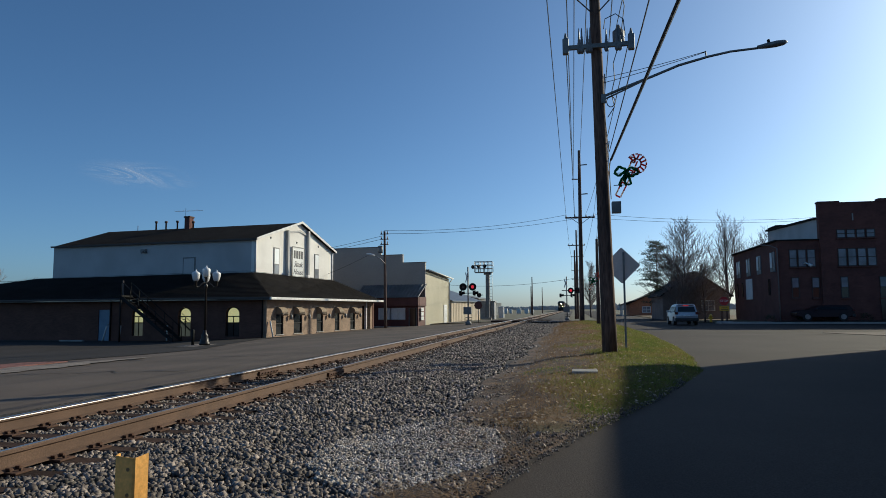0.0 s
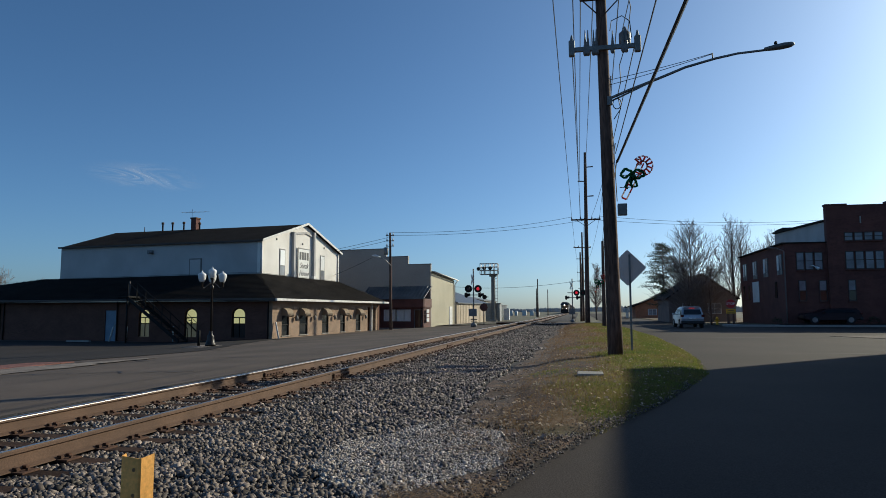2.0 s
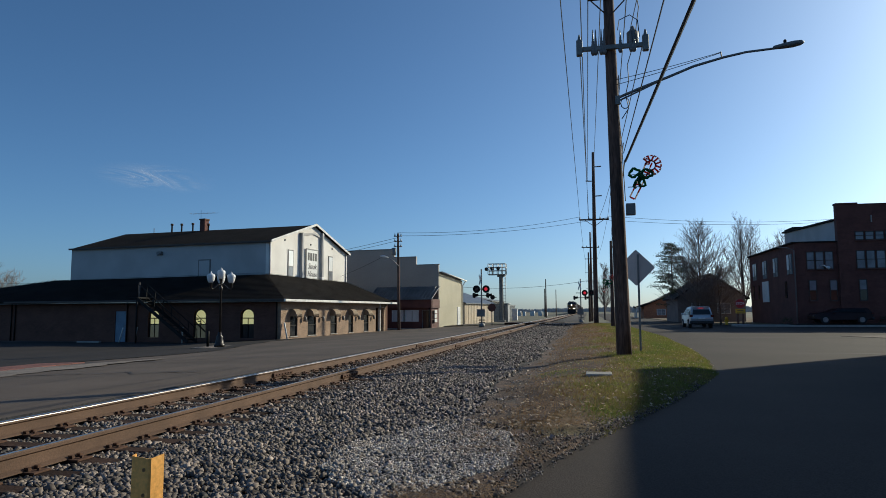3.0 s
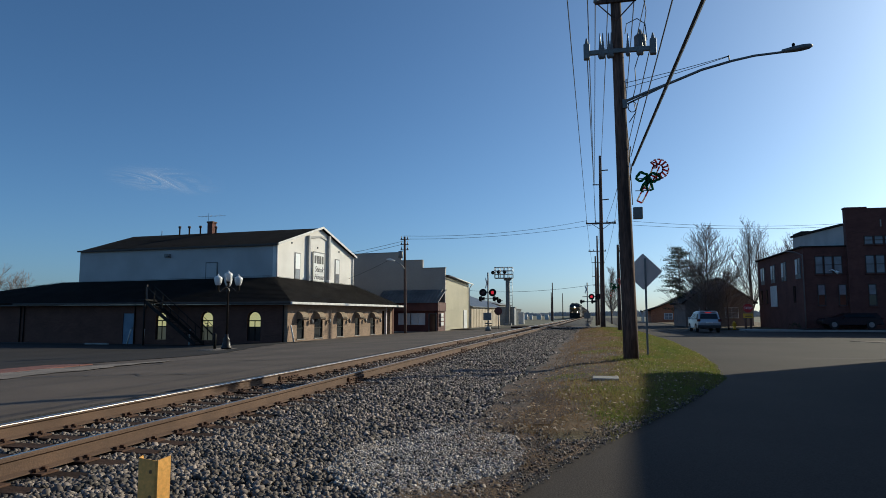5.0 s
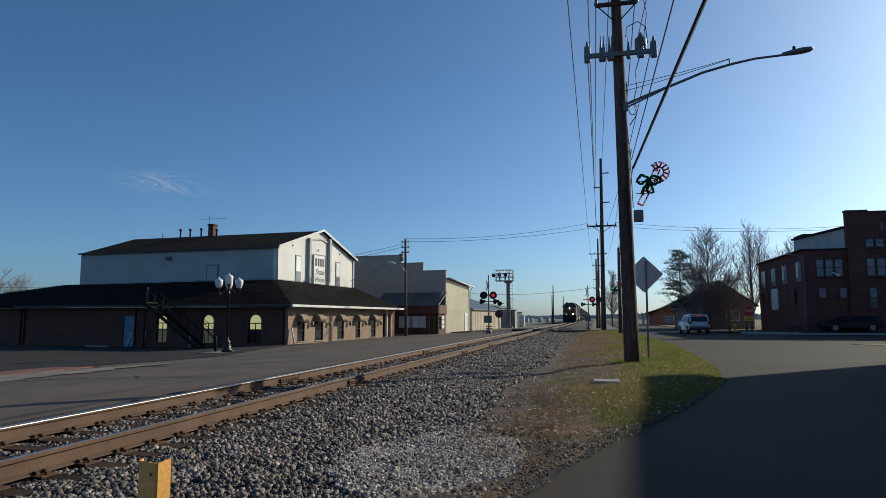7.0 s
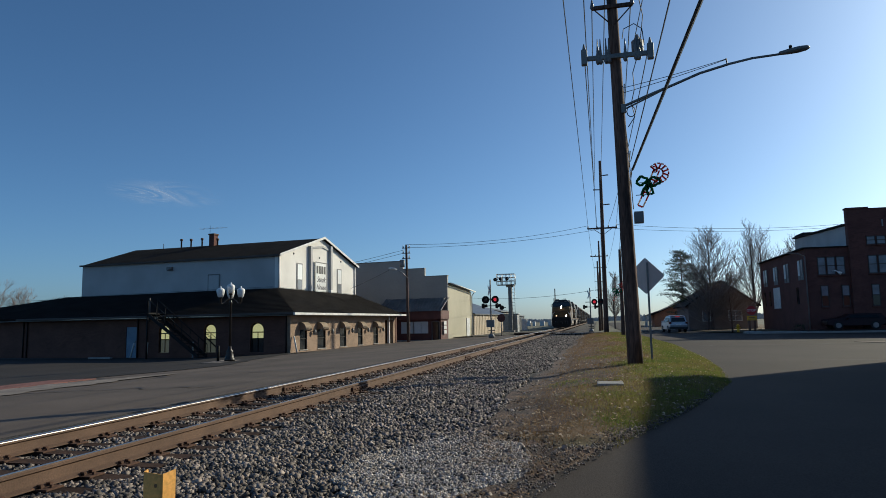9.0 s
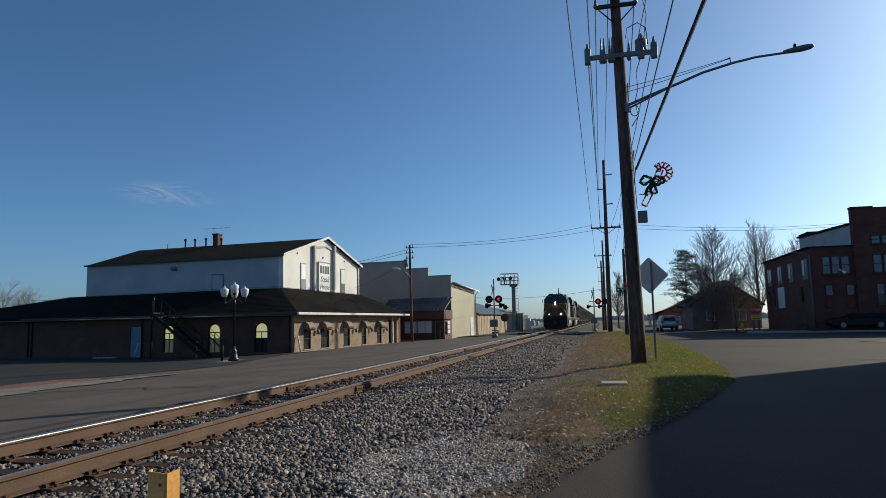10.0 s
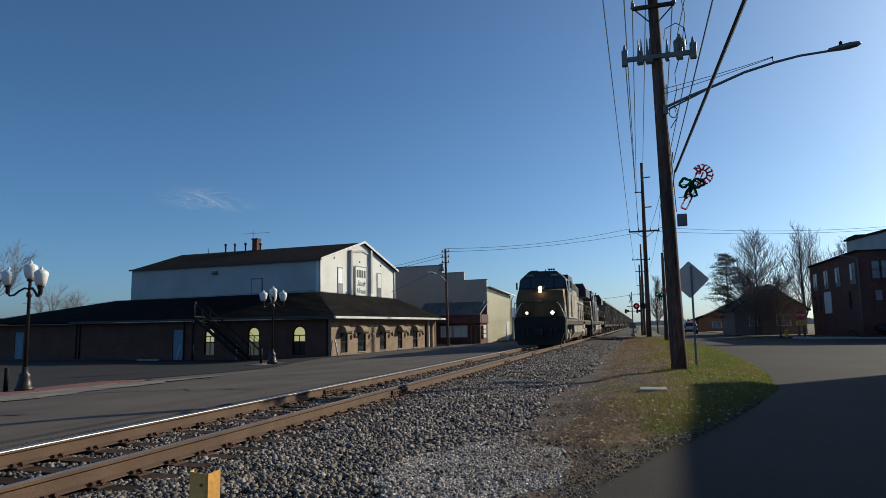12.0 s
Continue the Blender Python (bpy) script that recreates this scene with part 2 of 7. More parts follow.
    "headlight": mat("burning headlight", (1, 0.9, 0.7), None, 3, 0.3, bump=0, emit=(1.0, 0.62, 0.28), power=80.0),
    "dim_light": mat("dimmed ditch light", (1, 0.8, 0.6), None, 3, 0.3, bump=0, emit=(1.0, 0.55, 0.30), power=2.0),
    "hopper_gray": mat("dirty grey hopper steel", (0.17, 0.16, 0.15), (0.11, 0.10, 0.092), 0.6, 0.75, bump=0.1, fine=12, per_piece=0.2),
    "hopper_rust": mat("brown hopper steel", (0.12, 0.085, 0.065), (0.085, 0.062, 0.05), 0.6, 0.75, bump=0.1, fine=12, per_piece=0.2),
    "trim_brown": mat("dark brown trim paint", (0.075, 0.062, 0.054), (0.055, 0.046, 0.040), 1.5, 0.7, bump=0.05),
}


# ---- building helpers ----
def box(bm, x0, x1, y0, y1, z0, z1, bevel=0.0):
    geo = bmesh.ops.create_cube(bm, size=1.0)["verts"]
    for v in geo:
        v.co = Vector((x0 + (v.co.x + 0.5) * (x1 - x0), y0 + (v.co.y + 0.5) * (y1 - y0), z0 + (v.co.z + 0.5) * (z1 - z0)))
    if bevel:
        bmesh.ops.bevel(bm, geom=list({e for v in geo for e in v.link_edges}), offset=bevel, segments=2, affect="EDGES", profile=0.5)
    return bm


def tube(bm, points, radii, sides=8, caps=True):
    """A round bar through the points; radii: one number, or one for each point."""
    pts = [Vector(p) for p in points]
    if isinstance(radii, (int, float)):
        radii = [radii] * len(pts)
    rings, ref = [], None
    for i, p in enumerate(pts):
        way = (pts[min(i + 1, len(pts) - 1)] - pts[max(i - 1, 0)]).normalized()
        if ref is None:
            ref = Vector((1, 0, 0)) if abs(way.x) < 0.8 else Vector((0, 1, 0))
        side = (ref - way * ref.dot(way)).normalized()
        ref = side
        other = way.cross(side)
        rings.append([bm.verts.new(p + (side * math.cos(a) + other * math.sin(a)) * radii[i]) for a in (2 * math.pi * k / sides for k in range(sides))])
    for a, b in zip(rings, rings[1:]):
        for k in range(sides):
            f = bm.faces.new((a[k], a[(k + 1) % sides], b[(k + 1) % sides], b[k]))
            f.smooth = sides > 5
    if caps:
        bm.faces.new(rings[0][::-1])
        bm.faces.new(rings[-1])
    return bm


def lathe(bm, x, y, profile, sides=16):
    return tube(bm, [(x, y, z) for z, _ in profile], [r for _, r in profile], sides)


def prism(bm, outline, axis, lo, hi):
    """A flat outline (pairs) pushed along an axis: 'x' takes (y, z), 'y' takes (x, z), 'z' takes (x, y)."""
    def at(p, d):
        return {"x": (d, p[0], p[1]), "y": (p[0], d, p[1]), "z": (p[0], p[1], d)}[axis]
    a = [bm.verts.new(at(p, lo)) for p in outline]
    b = [bm.verts.new(at(p, hi)) for p in outline]
    bm.faces.new(a)
    bm.faces.new(b[::-1])
    for i in range(len(a)):
        j = (i + 1) % len(a)
        bm.faces.new((a[j], a[i], b[i], b[j]))
    bmesh.ops.recalc_face_normals(bm, faces=bm.faces)
    return bm


def mesh_of(name, bm, material):
    me = bpy.data.meshes.new(name)
    bm.to_mesh(me)
    bm.free()
    for m in (material if isinstance(material, (list, tuple)) else [material]):
        me.materials.append(M[m])
    return me


def part(name, bm, material, parent=None, label=""):
    ob = new(name, mesh_of(name, bm, material))
    if parent:
        ob.parent = parent
    return tagged(ob, label) if label else ob


def share(name, me, parent, x=0, y=0, z=0, rz=0):
    ob = new(name, me)
    ob.parent = parent
    ob.matrix_basis = pose(x, y, z, 0, 0, rz)
    return ob


def thing(name, m, label, category, group="", kind=""):
    ob = new(name)
    ob.matrix_basis = m
    return tagged(ob, label, category, group, kind)


def B():
    return bmesh.new()


def raw(name, verts, faces, material, label="", category="", kind="", parent=None):
    me = bpy.data.meshes.new(name)
    me.from_pydata(verts, [], faces)
    me.materials.append(M[material])
    me.update()
    ob = new(name, me)
    if parent:
        ob.parent = parent
    return tagged(ob, label, category, "", kind)


# ---- the lie of the land ----
def land(x, y):
    """Height of the ground: the lot falls away beyond the track, the verge swells a little."""
    z = 0.0
    if x < -7.4:
        z = max(0.05 + 0.04 * (x + 7.4), -0.78)
    elif x < -3.9:
        z = -0.02
    elif x < -0.7:
        z = -0.02 - 0.05 * math.sin((x + 3.9) / 3.2 * math.pi)
    return z


def verge_left(y):
    return -1.05 + 0.12 * math.sin(y * 0.35) + 0.07 * math.sin(y * 1.3)


VERGE = ((-6, -5.2), (0, -2.6), (4.2, -1.0), (5.15, -0.64), (6.4, -0.32), (7.35, 0.0), (8.9, 0.57), (11.3, 1.44), (14, 2.3), (16, 2.85), (20, 3.3), (24.9, 3.61), (37, 3.95), (53, 3.7), (68, 3.3), (90, 3.0))


def verge_right(y):
    for (y0, x0), (y1, x1) in zip(VERGE, VERGE[1:]):
        if y <= y1:
            return x0 + (x1 - x0) * (y - y0) / (y1 - y0)
    return VERGE[-1][1]


def sheet(name, material, ys, left, right, across, lift, label, category, kind="structure", skirt=0.15):
    """A ground surface between two edge lines, laid on the land."""
    verts, faces = [], []
    for y in ys:
        a, b = left(y), right(y)
        for i in range(across + 1):
            x = a + (b - a) * i / across
            verts.append((x, y, lift(x, y)))
    w = across + 1
    for j in range(len(ys) - 1):
        for i in range(across):
            faces.append((j * w + i, j * w + i + 1, (j + 1) * w + i + 1, (j + 1) * w + i))
    return raw(name, verts, faces, material, label, category, kind)


def steps(a, b, n):
    return [a + (b - a) * i / n for i in range(n + 1)]


# ---- ground ----
far = [-400, -150, -60, -30, -10, 0, 10, 20, 30, 40, 50, 60, 80, 100, 130, 180, 250, 400, 700, 1200, 2200, 4000]
xs = [-3500, -1500, -600, -250, -120, -60, -36, -28, -20.6, -14, -8, -7.4, -7.39, -3.9, -2.3, -0.7, 5, 20, 60, 120, 300, 800, 2000, 3500]
verts = [(x, y, land(x, y) - 0.06) for y in far for x in xs]
faces = [(j * len(xs) + i, j * len(xs) + i + 1, (j + 1) * len(xs) + i + 1, (j + 1) * len(xs) + i) for j in range(len(far) - 1) for i in range(len(xs) - 1)]
raw("ground", verts, faces, "field", "brown and green winter ground reaching the flat horizon", "ground", "structure")

sheet("parking_lot", "asphalt_old", steps(-20, 74, 60), lambda y: -60, lambda y: -7.32 + 0.06 * math.sin(y * 1.7), 30, lambda x, y: land(x, y) + 0.012 * noise.noise((x * 0.3, y * 0.3, 0)), "worn grey asphalt parking lot with cracks beside the track", "parking lot")
sheet("sealed_lot", "asphalt_new", steps(-20, 43, 40), lambda y: -60, lambda y: -19.0 + 3.0 * math.exp(-((y - 27) / 5.5) ** 2) + 0.25 * math.sin(y * 0.6) + 0.12 * math.sin(y * 2.1), 24, lambda x, y: land(x, y) + 0.016 + 0.012 * noise.noise((x * 0.3, y * 0.3, 0)), "dark sealed asphalt parking lot beside the restaurant", "parking lot")
sheet("ballast_bed", "ballast", steps(-12, 400, 160), lambda y: -7.5, lambda y: verge_left(y) + 0.5, 24, lambda x, y: land(x, y) + 0.03 * noise.noise((x * 1.5, y * 1.5, 0)) - 0.01, "grey crushed stone ballast under the railway track", "ballast")
sheet("road", "asphalt_road", steps(-14, 66, 70), lambda y: verge_right(y) - 0.15, lambda y: 70, 24, lambda x, y: -0.012 + 0.012 * noise.noise((x * 0.2, y * 0.2, 3)), "grey asphalt road widening into a junction", "road")
sheet("road_beyond", "asphalt_road", steps(66, 330, 40), lambda y: verge_right(y) - 0.1, lambda y: 10.5, 4, lambda x, y: -0.014, "grey asphalt road running on beside the track", "road")
sheet("crossing_road", "asphalt_old", steps(69.5, 76.5, 6), lambda y: -60, lambda y: 4.0, 30, lambda x, y: (0.165 if -8.6 < x < -2.2 else max(land(x, y) + 0.01, 0.165 - 0.05 * max(-8.6 - x, x + 2.2)) + 0.002), "grey asphalt road crossing the railway track", "road")


def verge_z(x, y):
    a, b = verge_left(y), verge_right(y)
    u = min(max((x - a) / max(b - a, 0.1), 0), 1)
    return -0.045 + (0.19 * math.sin(u * math.pi) ** 0.6) * min(1, max(0, (y - 6) / 6)) + 0.03 * noise.noise((x * 1.2, y * 1.2, 7))


sheet("grass_verge", "turf", steps(7.6, 69, 130), verge_left, verge_right, 14, verge_z, "patchy winter grass verge between the ballast and the road", "grass verge")
sheet("soil_strip", "dirt", steps(8.5, 69, 160), lambda y: verge_left(y) - 0.55, lambda y: verge_left(y) + (verge_right(y) - verge_left(y)) * (0.30 + 0.12 * math.sin(y * 0.9) + 0.07 * math.sin(y * 2.7)), 8, lambda x, y: max(verge_z(x, y), -0.03) + 0.012 - 0.03 * max(0, verge_left(y) - x), "bare brown soil with dead grass between ballast and verge", "soil")
sheet("dirt_verge", "dirt", steps(-4, 13, 40), lambda y: -1.5 + 0.25 * math.sin(y * 0.8), lambda y: min(verge_right(y) + 0.03, 1.0), 8, lambda x, y: 0.03 * noise.noise((x * 2, y * 2, 5)) * min(1, max(0, (verge_right(y) - x) / 0.4)) - 0.06 * max(0, -0.9 - x) - 0.035 * max(0, 1 - max(0, verge_right(y) - x) / 0.25), "bare soil and gravel edge along the road", "soil")

# lamp post islands: red pavers with a pale gravel margin
sheet("gravel_strip", "gravel", steps(4, 21.35, 170), lambda y: -17.15 + 0.72 * max(0, y - 18) + 0.12 * math.sin(y * 4.1) + 0.1 * noise.noise((y * 9, 0, 3)), lambda y: max(-14.75 + 0.16 * math.sin(y * 1.9) + 0.1 * math.sin(y * 5.3) + 0.22 * noise.noise((y * 7, 2, 3)), -17.1 + 0.72 * max(0, y - 18)), 8, lambda x, y: land(x, y) + 0.025, "pale crushed gravel strip along the paved island", "gravel")
island = tagged(new("paver_island"), "red brick paver island under a lamp post", "paving", "", "structure")
bm = B()
box(bm, 0, 0.30, 0, 0.62, 0, 0.06, 0.008)
paver = mesh_of("paver", bm, "paver")
for i in range(6):
    for j in range(20):
        x, y = -19.1 + i * 0.32, 7.5 + j * 0.64
        share("paver", paver, island, x, y, land(x, y) - 0.02)
bm = B()
box(bm, -19.6, -17.6, 30.3, 32.6, -0.6, -0.375, 0.02)
tagged(part("concrete_island", bm, "gravel"), "low pale concrete pad under a lamp post", "pad", "", "structure")

# cracks and tar lines in the lot
rng = random.Random(5)
bm = B()
for y0, x0, x1, amp in ((9.6, -22, -10.5, 0.25), (8.6, -18, -10.8, 0.3), (14.6, -15, -9, 0.3), (20, -19, -9.5, 0.5), (26, -17, -8.4, 0.4)):
    pts = [(x0 + (x1 - x0) * i / 24, y0 + amp * noise.noise((i * 0.35, y0, 0)) * 2 + 0.06 * rng.uniform(-1, 1)) for i in range(25)]
    for (xa, ya), (xb, yb) in zip(pts, pts[1:]):
        w = rng.uniform(0.015, 0.05)
        bm.faces.new([bm.verts.new((x, y, land(x, y) + 0.018)) for x, y in ((xa, ya - w), (xb, yb - w), (xb, yb + w), (xa, ya + w))])
tagged(part("pavement_cracks", bm, "crack"), "dark tar-filled cracks in the asphalt lot", "cracks", "", "structure")
bm = B()
for y0, x0, x1, amp in ((23.6, 6.5, 24, 0.3), (36, 5, 22, 0.4)):
    pts = [(x0 + (x1 - x0) * i / 24, y0 + 0.12 * i + amp * noise.noise((i * 0.35, y0, 0)) * 2) for i in range(25)]
    for (xa, ya), (xb, yb) in zip(pts, pts[1:]):
        w = rng.uniform(0.02, 0.06)
        bm.faces.new([bm.verts.new((x, y, 0.008)) for x, y in ((xa, ya - w), (xb, yb - w), (xb, yb + w), (xa, ya + w))])
tagged(part("road_cracks", bm, "crack"), "dark tar lines across the road", "cracks", "", "structure")
bm = B()
prism(bm, ((13.2, 39.5), (30, 47), (60, 60), (60, 40), (16, 33.2)), "z", -0.02, 0.006)
tagged(part("concrete_apron", bm, "asphalt_old"), "pale concrete apron joining the road", "pavement", "", "structure")

# kerb and pavement before the brick building, lawns
bm = B()
box(bm, 12.4, 70, 60.6, 63.2, -0.05, 0.13, 0.02)
tagged(part("pavement", bm, "concrete"), "concrete pavement with a kerb along the brick building", "pavement", "", "structure")
bm = B()
box(bm, 17.0, 60, 61.1, 63.2, 0.0, 0.22, 0.03)
tagged(part("raised_strip", bm, "asphalt_road"), "raised asphalt parking strip along the brick building", "pavement", "", "structure")
sheet("lawn", "turf", steps(66.2, 130, 12), lambda y: 10.6, lambda y: 70, 8, lambda x, y: 0.05, "winter lawn before the houses", "lawn")

# the shade-casting building beside the camera, out of view
bm = B()
box(bm, 0, 22, -46, 0, -0.2, 7.65)
block = part("brick_block", bm, "brick_red")
block.matrix_basis = pose(13.2, 27.6, 0, 0, 0, -2.8)
tagged(block, "plain dark red brick building beside the road", "building")


# ---- restaurant: white upper storey over a low brick storey with a skirt roof ----
def restaurant():
    r = thing("restaurant", pose(-20.65, 42.54, 0, 0, 0, -5.52), "white gabled restaurant over a brick storey with dark shingle roofs", "building")
    # local: x outwards from the street front (front wall at x = 0), y along the front
    G, E = -0.9, 2.25
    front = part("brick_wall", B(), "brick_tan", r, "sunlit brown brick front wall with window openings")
    bm = B()
    wins = ((1.25, 2.25), (3.75, 5.0), (7.35, 8.45), (10.6, 11.5), (13.7, 14.7))
    y = 0.0
    for a, b in wins + ((16.3, 18.2),):
        box(bm, -0.3, 0, y, a, G, E - 0.15)
        if b < 16:
            box(bm, -0.3, 0, a, b, G, -0.31)
            box(bm, -0.3, 0, a, b, 1.22, E - 0.15)
        y = b
    box(bm, -0.3, 0, 16.3, 18.2, 1.75, E - 0.15)
    box(bm, -0.3, 0, 18.2, 18.65, G, E - 0.15)
    bm.to_mesh(front.data)
    bm.free()
    for a, b in wins:
        bm = B()
        for q in ((-0.14, -0.06, a, a + 0.07, -0.31, 1.22), (-0.14, -0.06, b - 0.07, b, -0.31, 1.22), (-0.14, -0.06, a, b, 0.42, 0.48), (-0.14, -0.06, a, b, 1.15, 1.22)):
            box(bm, *q)
        w = part("window", bm, "black", r, "tall dark front window")
        bm = B()
        box(bm, -0.12, -0.10, a + 0.05, b - 0.05, -0.3, 1.2)
        part("pane", bm, "glass", w)
        bm = B()
        box(bm, -0.1, 0.06, a - 0.05, b + 0.05, -0.38, -0.31, 0.01)
        part("sill", bm, "concrete", w)
        # swagged awning, a quarter drum with scallops
        bm = B()
        outline = [(0.0, 1.15)] + [(0.5 * math.cos(k), 1.22 + 0.42 * math.sin(k)) for k in steps(0, math.pi / 2, 6)]
        outline = [(0.0, 1.1), (0.48, 1.1)] + outline[1:]
        prism(bm, outline, "y", a - 0.05, a + 0.8)
        aw = part("awning", bm, "awning", r, "tan canvas barrel awning")
        bm = B()
        n = 5
        for k in range(n):
            c0 = a - 0.05 + 0.85 * (k + 0.5) / n
            tube(bm, [(0.47, c0, 1.0), (0.49, c0, 1.12), (0.50, c0, 1.25)], [0.02, 0.1, 0.03], 6)
        part("scallop", bm, "awning", aw)
        bm = B()
        tube(bm, [(0, b + 0.75, 0.95), (0.2, b + 0.75, 1.0), (0.2, b + 0.75, 1.12)], 0.025, 6)
        lathe(bm, 0.2, b + 0.75, ((0.72, 0.05), (0.8, 0.11), (1.0, 0.12), (1.08, 0.04)), 8)
        part("wall_lantern", bm, "dull_steel", r, "small wall lantern")
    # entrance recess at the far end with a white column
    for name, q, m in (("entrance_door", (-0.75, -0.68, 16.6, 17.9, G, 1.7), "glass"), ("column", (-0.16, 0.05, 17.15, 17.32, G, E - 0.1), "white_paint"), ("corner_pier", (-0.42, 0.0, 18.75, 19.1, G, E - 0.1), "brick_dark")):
        bm = B()
        box(bm, *q)
        part(name, bm, m, r)
    # side wall, shade put into its darker brick, with arched windows and doors
    arches = ((-2.68, 1.1), (-6.63, 1.05), (-10.67, 0.95))
    doors = ((-14.2, -13.2), (-32.0, -30.9))
    side = part("side_wall", B(), "brick_dark", r, "brick side wall with shade put into its dark colour")
    bm = B()
    cuts = sorted([(c - w / 2, c + w / 2, 1) for c, w in arches] + [(a, b, 0) for a, b in doors])
    x = -36.0
    for a, b, arch in cuts:
        box(bm, x, a, 0.0, 0.3, G, E - 0.12)
        if arch:
            box(bm, a, b, 0.0, 0.3, G, -0.42)
            c, w = (a + b) / 2, (b - a) / 2
            arc = [(c + w * math.cos(k), 1.15 + 0.95 * w * math.sin(k)) for k in steps(0, math.pi, 12)]
            prism(bm, arc + [(a, E - 0.12), (b, E - 0.12)], "y", 0.0, 0.3)
        else:
            box(bm, a, b, 0.0, 0.3, 1.5, E - 0.12)
        x = b
    box(bm, x, -0.3, 0.0, 0.3, G, E - 0.12)
    box(bm, -36, -35.7, 0.3, 19.1, G, E - 0.12)
    box(bm, -35.7, -0.42, 18.8, 19.1, G, E - 0.12)
    bm.to_mesh(side.data)
    bm.free()
    for c, w in arches:
        bm = B()
        arc = [(c + w / 2 * math.cos(k), 1.15 + 0.475 * w * math.sin(k)) for k in steps(0, math.pi, 12)]
        prism(bm, arc + [(c - w / 2, 0.55), (c + w / 2, 0.55)], "y", 0.16, 0.18)
        # no lamp inside: the glow is added to the pane itself
        win = part("arched_window", bm, "lit_glass", r, "arched window with a yellow upper half made to glow")
        bm = B()
        box(bm, c - w / 2, c + w / 2, 0.15, 0.17, -0.42, 0.55)
        part("lower_pane", bm, "glass" if c > -3 else "dim_glass", win)
        bm = B()
        inner = [(c + (w / 2 - 0.05) * math.cos(k), 0.13, 1.15 + (0.475 * w - 0.05) * math.sin(k)) for k in steps(0, math.pi, 12)]
        tube(bm, [(c + w / 2 - 0.05, 0.13, -0.4)] + inner + [(c - w / 2 + 0.05, 0.13, -0.4)], 0.045, 5)
        box(bm, c - w / 2, c + w / 2, 0.1, 0.15, 0.95, 1.02)
        box(bm, c - w / 2, c + w / 2, 0.1, 0.15, 0.5, 0.57)
        box(bm, c - 0.02, c + 0.02, 0.1, 0.15, -0.4, 0.95)
        part("frame", bm, "black", win)
        if c == -6.63:
            for k in range(6):
                bm = B()
                x0 = c - w / 2 + 0.06 + 0.15 * k
                z0 = 1.02 - 0.13 * k
                prism(bm, ((x0 - 0.12, z0 + 0.02), (x0 + 0.1, z0 + 0.02), (x0 + 0.1, z0 - 0.035), (x0 - 0.12, z0 - 0.035)), "y", 0.152, 0.158)
                part("inner_tread", bm, "black", win, "dark inside stair tread")
            for dz, wide in ((-0.22, 0.13), (0.34, 0.04)):
                bm = B()
                prism(bm, ((c - w / 2 + 0.04, 1.0 + dz), (c + w / 2 - 0.04, 0.22 + dz), (c + w / 2 - 0.04, 0.22 + dz - wide), (c - w / 2 + 0.04, 1.0 + dz - wide)), "y", 0.142, 0.15)
                part("inner_stringer", bm, "black", win, "dark inside stair stringer")
    for a, b in doors:
        bm = B()
        box(bm, a, b, 0.06, 0.12, G, 1.5)
        d = part("door", bm, "blue_door", r, "pale blue-grey side door")
        bm = B()
        box(bm, b - 0.16, b - 0.1, 0.0, 0.06, 0.35, 0.45)
        part("door_handle", bm, "steel", d)
    # skirt roof, hipped at the corner
    ex = 0.75
    bm = B()
    top = 4.5
    V = [bm.verts.new(v) for v in ((ex, -ex, E), (ex, 19.3, E), (-5.0, 20.4, 4.35), (-4.6, 5.5, top - 0.12), (-36.8, -ex, E + 0.1), (-27.0, 6.0, 4.3), (ex, -ex, E - 0.12), (ex, 19.3, E - 0.12), (-36.8, -ex, E - 0.02), (-5.0, 20.4, 4.2), (-5.0, 6.6, top - 0.05), (-27.0, 9, 4.3), (-36.8, 13, E + 0.1))]
    for f in ((0, 1, 2, 3), (4, 0, 3, 5), (3, 2, 10), (5, 3, 10, 11), (4, 5, 11, 12), (0, 6, 7, 1), (4, 8, 6, 0), (1, 7, 9, 2)):
        bm.faces.new([V[i] for i in f])
    bmesh.ops.solidify(bm, geom=bm.faces[:], thickness=0.06)
    roof = part("skirt_roof", bm, "shingle", r, "dark shingle skirt roof hipped at the corner")
    # shingle courses
    bm = B()
    for k in range(1, 22):
        u = k / 22
        tube(bm, [(ex - (ex + 5.0) * u, -ex + (ex + 5.2) * u, E + (top - E) * u + 0.07), (ex - (ex + 5.0) * u, 19.3 + 1.0 * u, E + (4.4 - E) * u + 0.07)], 0.012, 3, False)
        tube(bm, [(ex - (ex + 5.0) * u, -ex + (ex + 5.2) * u, E + (top - E) * u + 0.07), (-36.8 + 9.8 * u, -ex + (ex + 6.0) * u, E + 0.1 + (4.2 - E) * u + 0.07)], 0.012, 3, False)
    part("shingle_course", bm, "shingle", roof)
    bm = B()
    box(bm, ex, ex + 0.14, -ex - 0.14, 19.4, E - 0.14, E + 0.03, 0.02)
    part("gutter", bm, "white_paint", r, "white front gutter")
    bm = B()
    box(bm, -24.4, ex, -ex - 0.14, -ex, E - 0.10, E + 0.05, 0.02)
    part("gutter", bm, "trim_brown", r, "dark brown side gutter")
    bm = B()
    box(bm, -36.0, ex - 0.02, -ex + 0.02, 0.0, E - 0.16, E - 0.11)
    box(bm, 0.0, ex - 0.02, 0.0, 19.2, E - 0.16, E - 0.11)
    part("soffit", bm, "dull_steel", r)
    for px, pz in ((-12.2, 2.2), (-24.5, 2.2), (-24.1, 2.2), (-0.3, 2.2), (-13.05, 2.2)):
        bm = B()
        tube(bm, [(px, -0.06, G), (px, -0.06, pz)], 0.05, 6)
        part("downpipe", bm, "black", r)
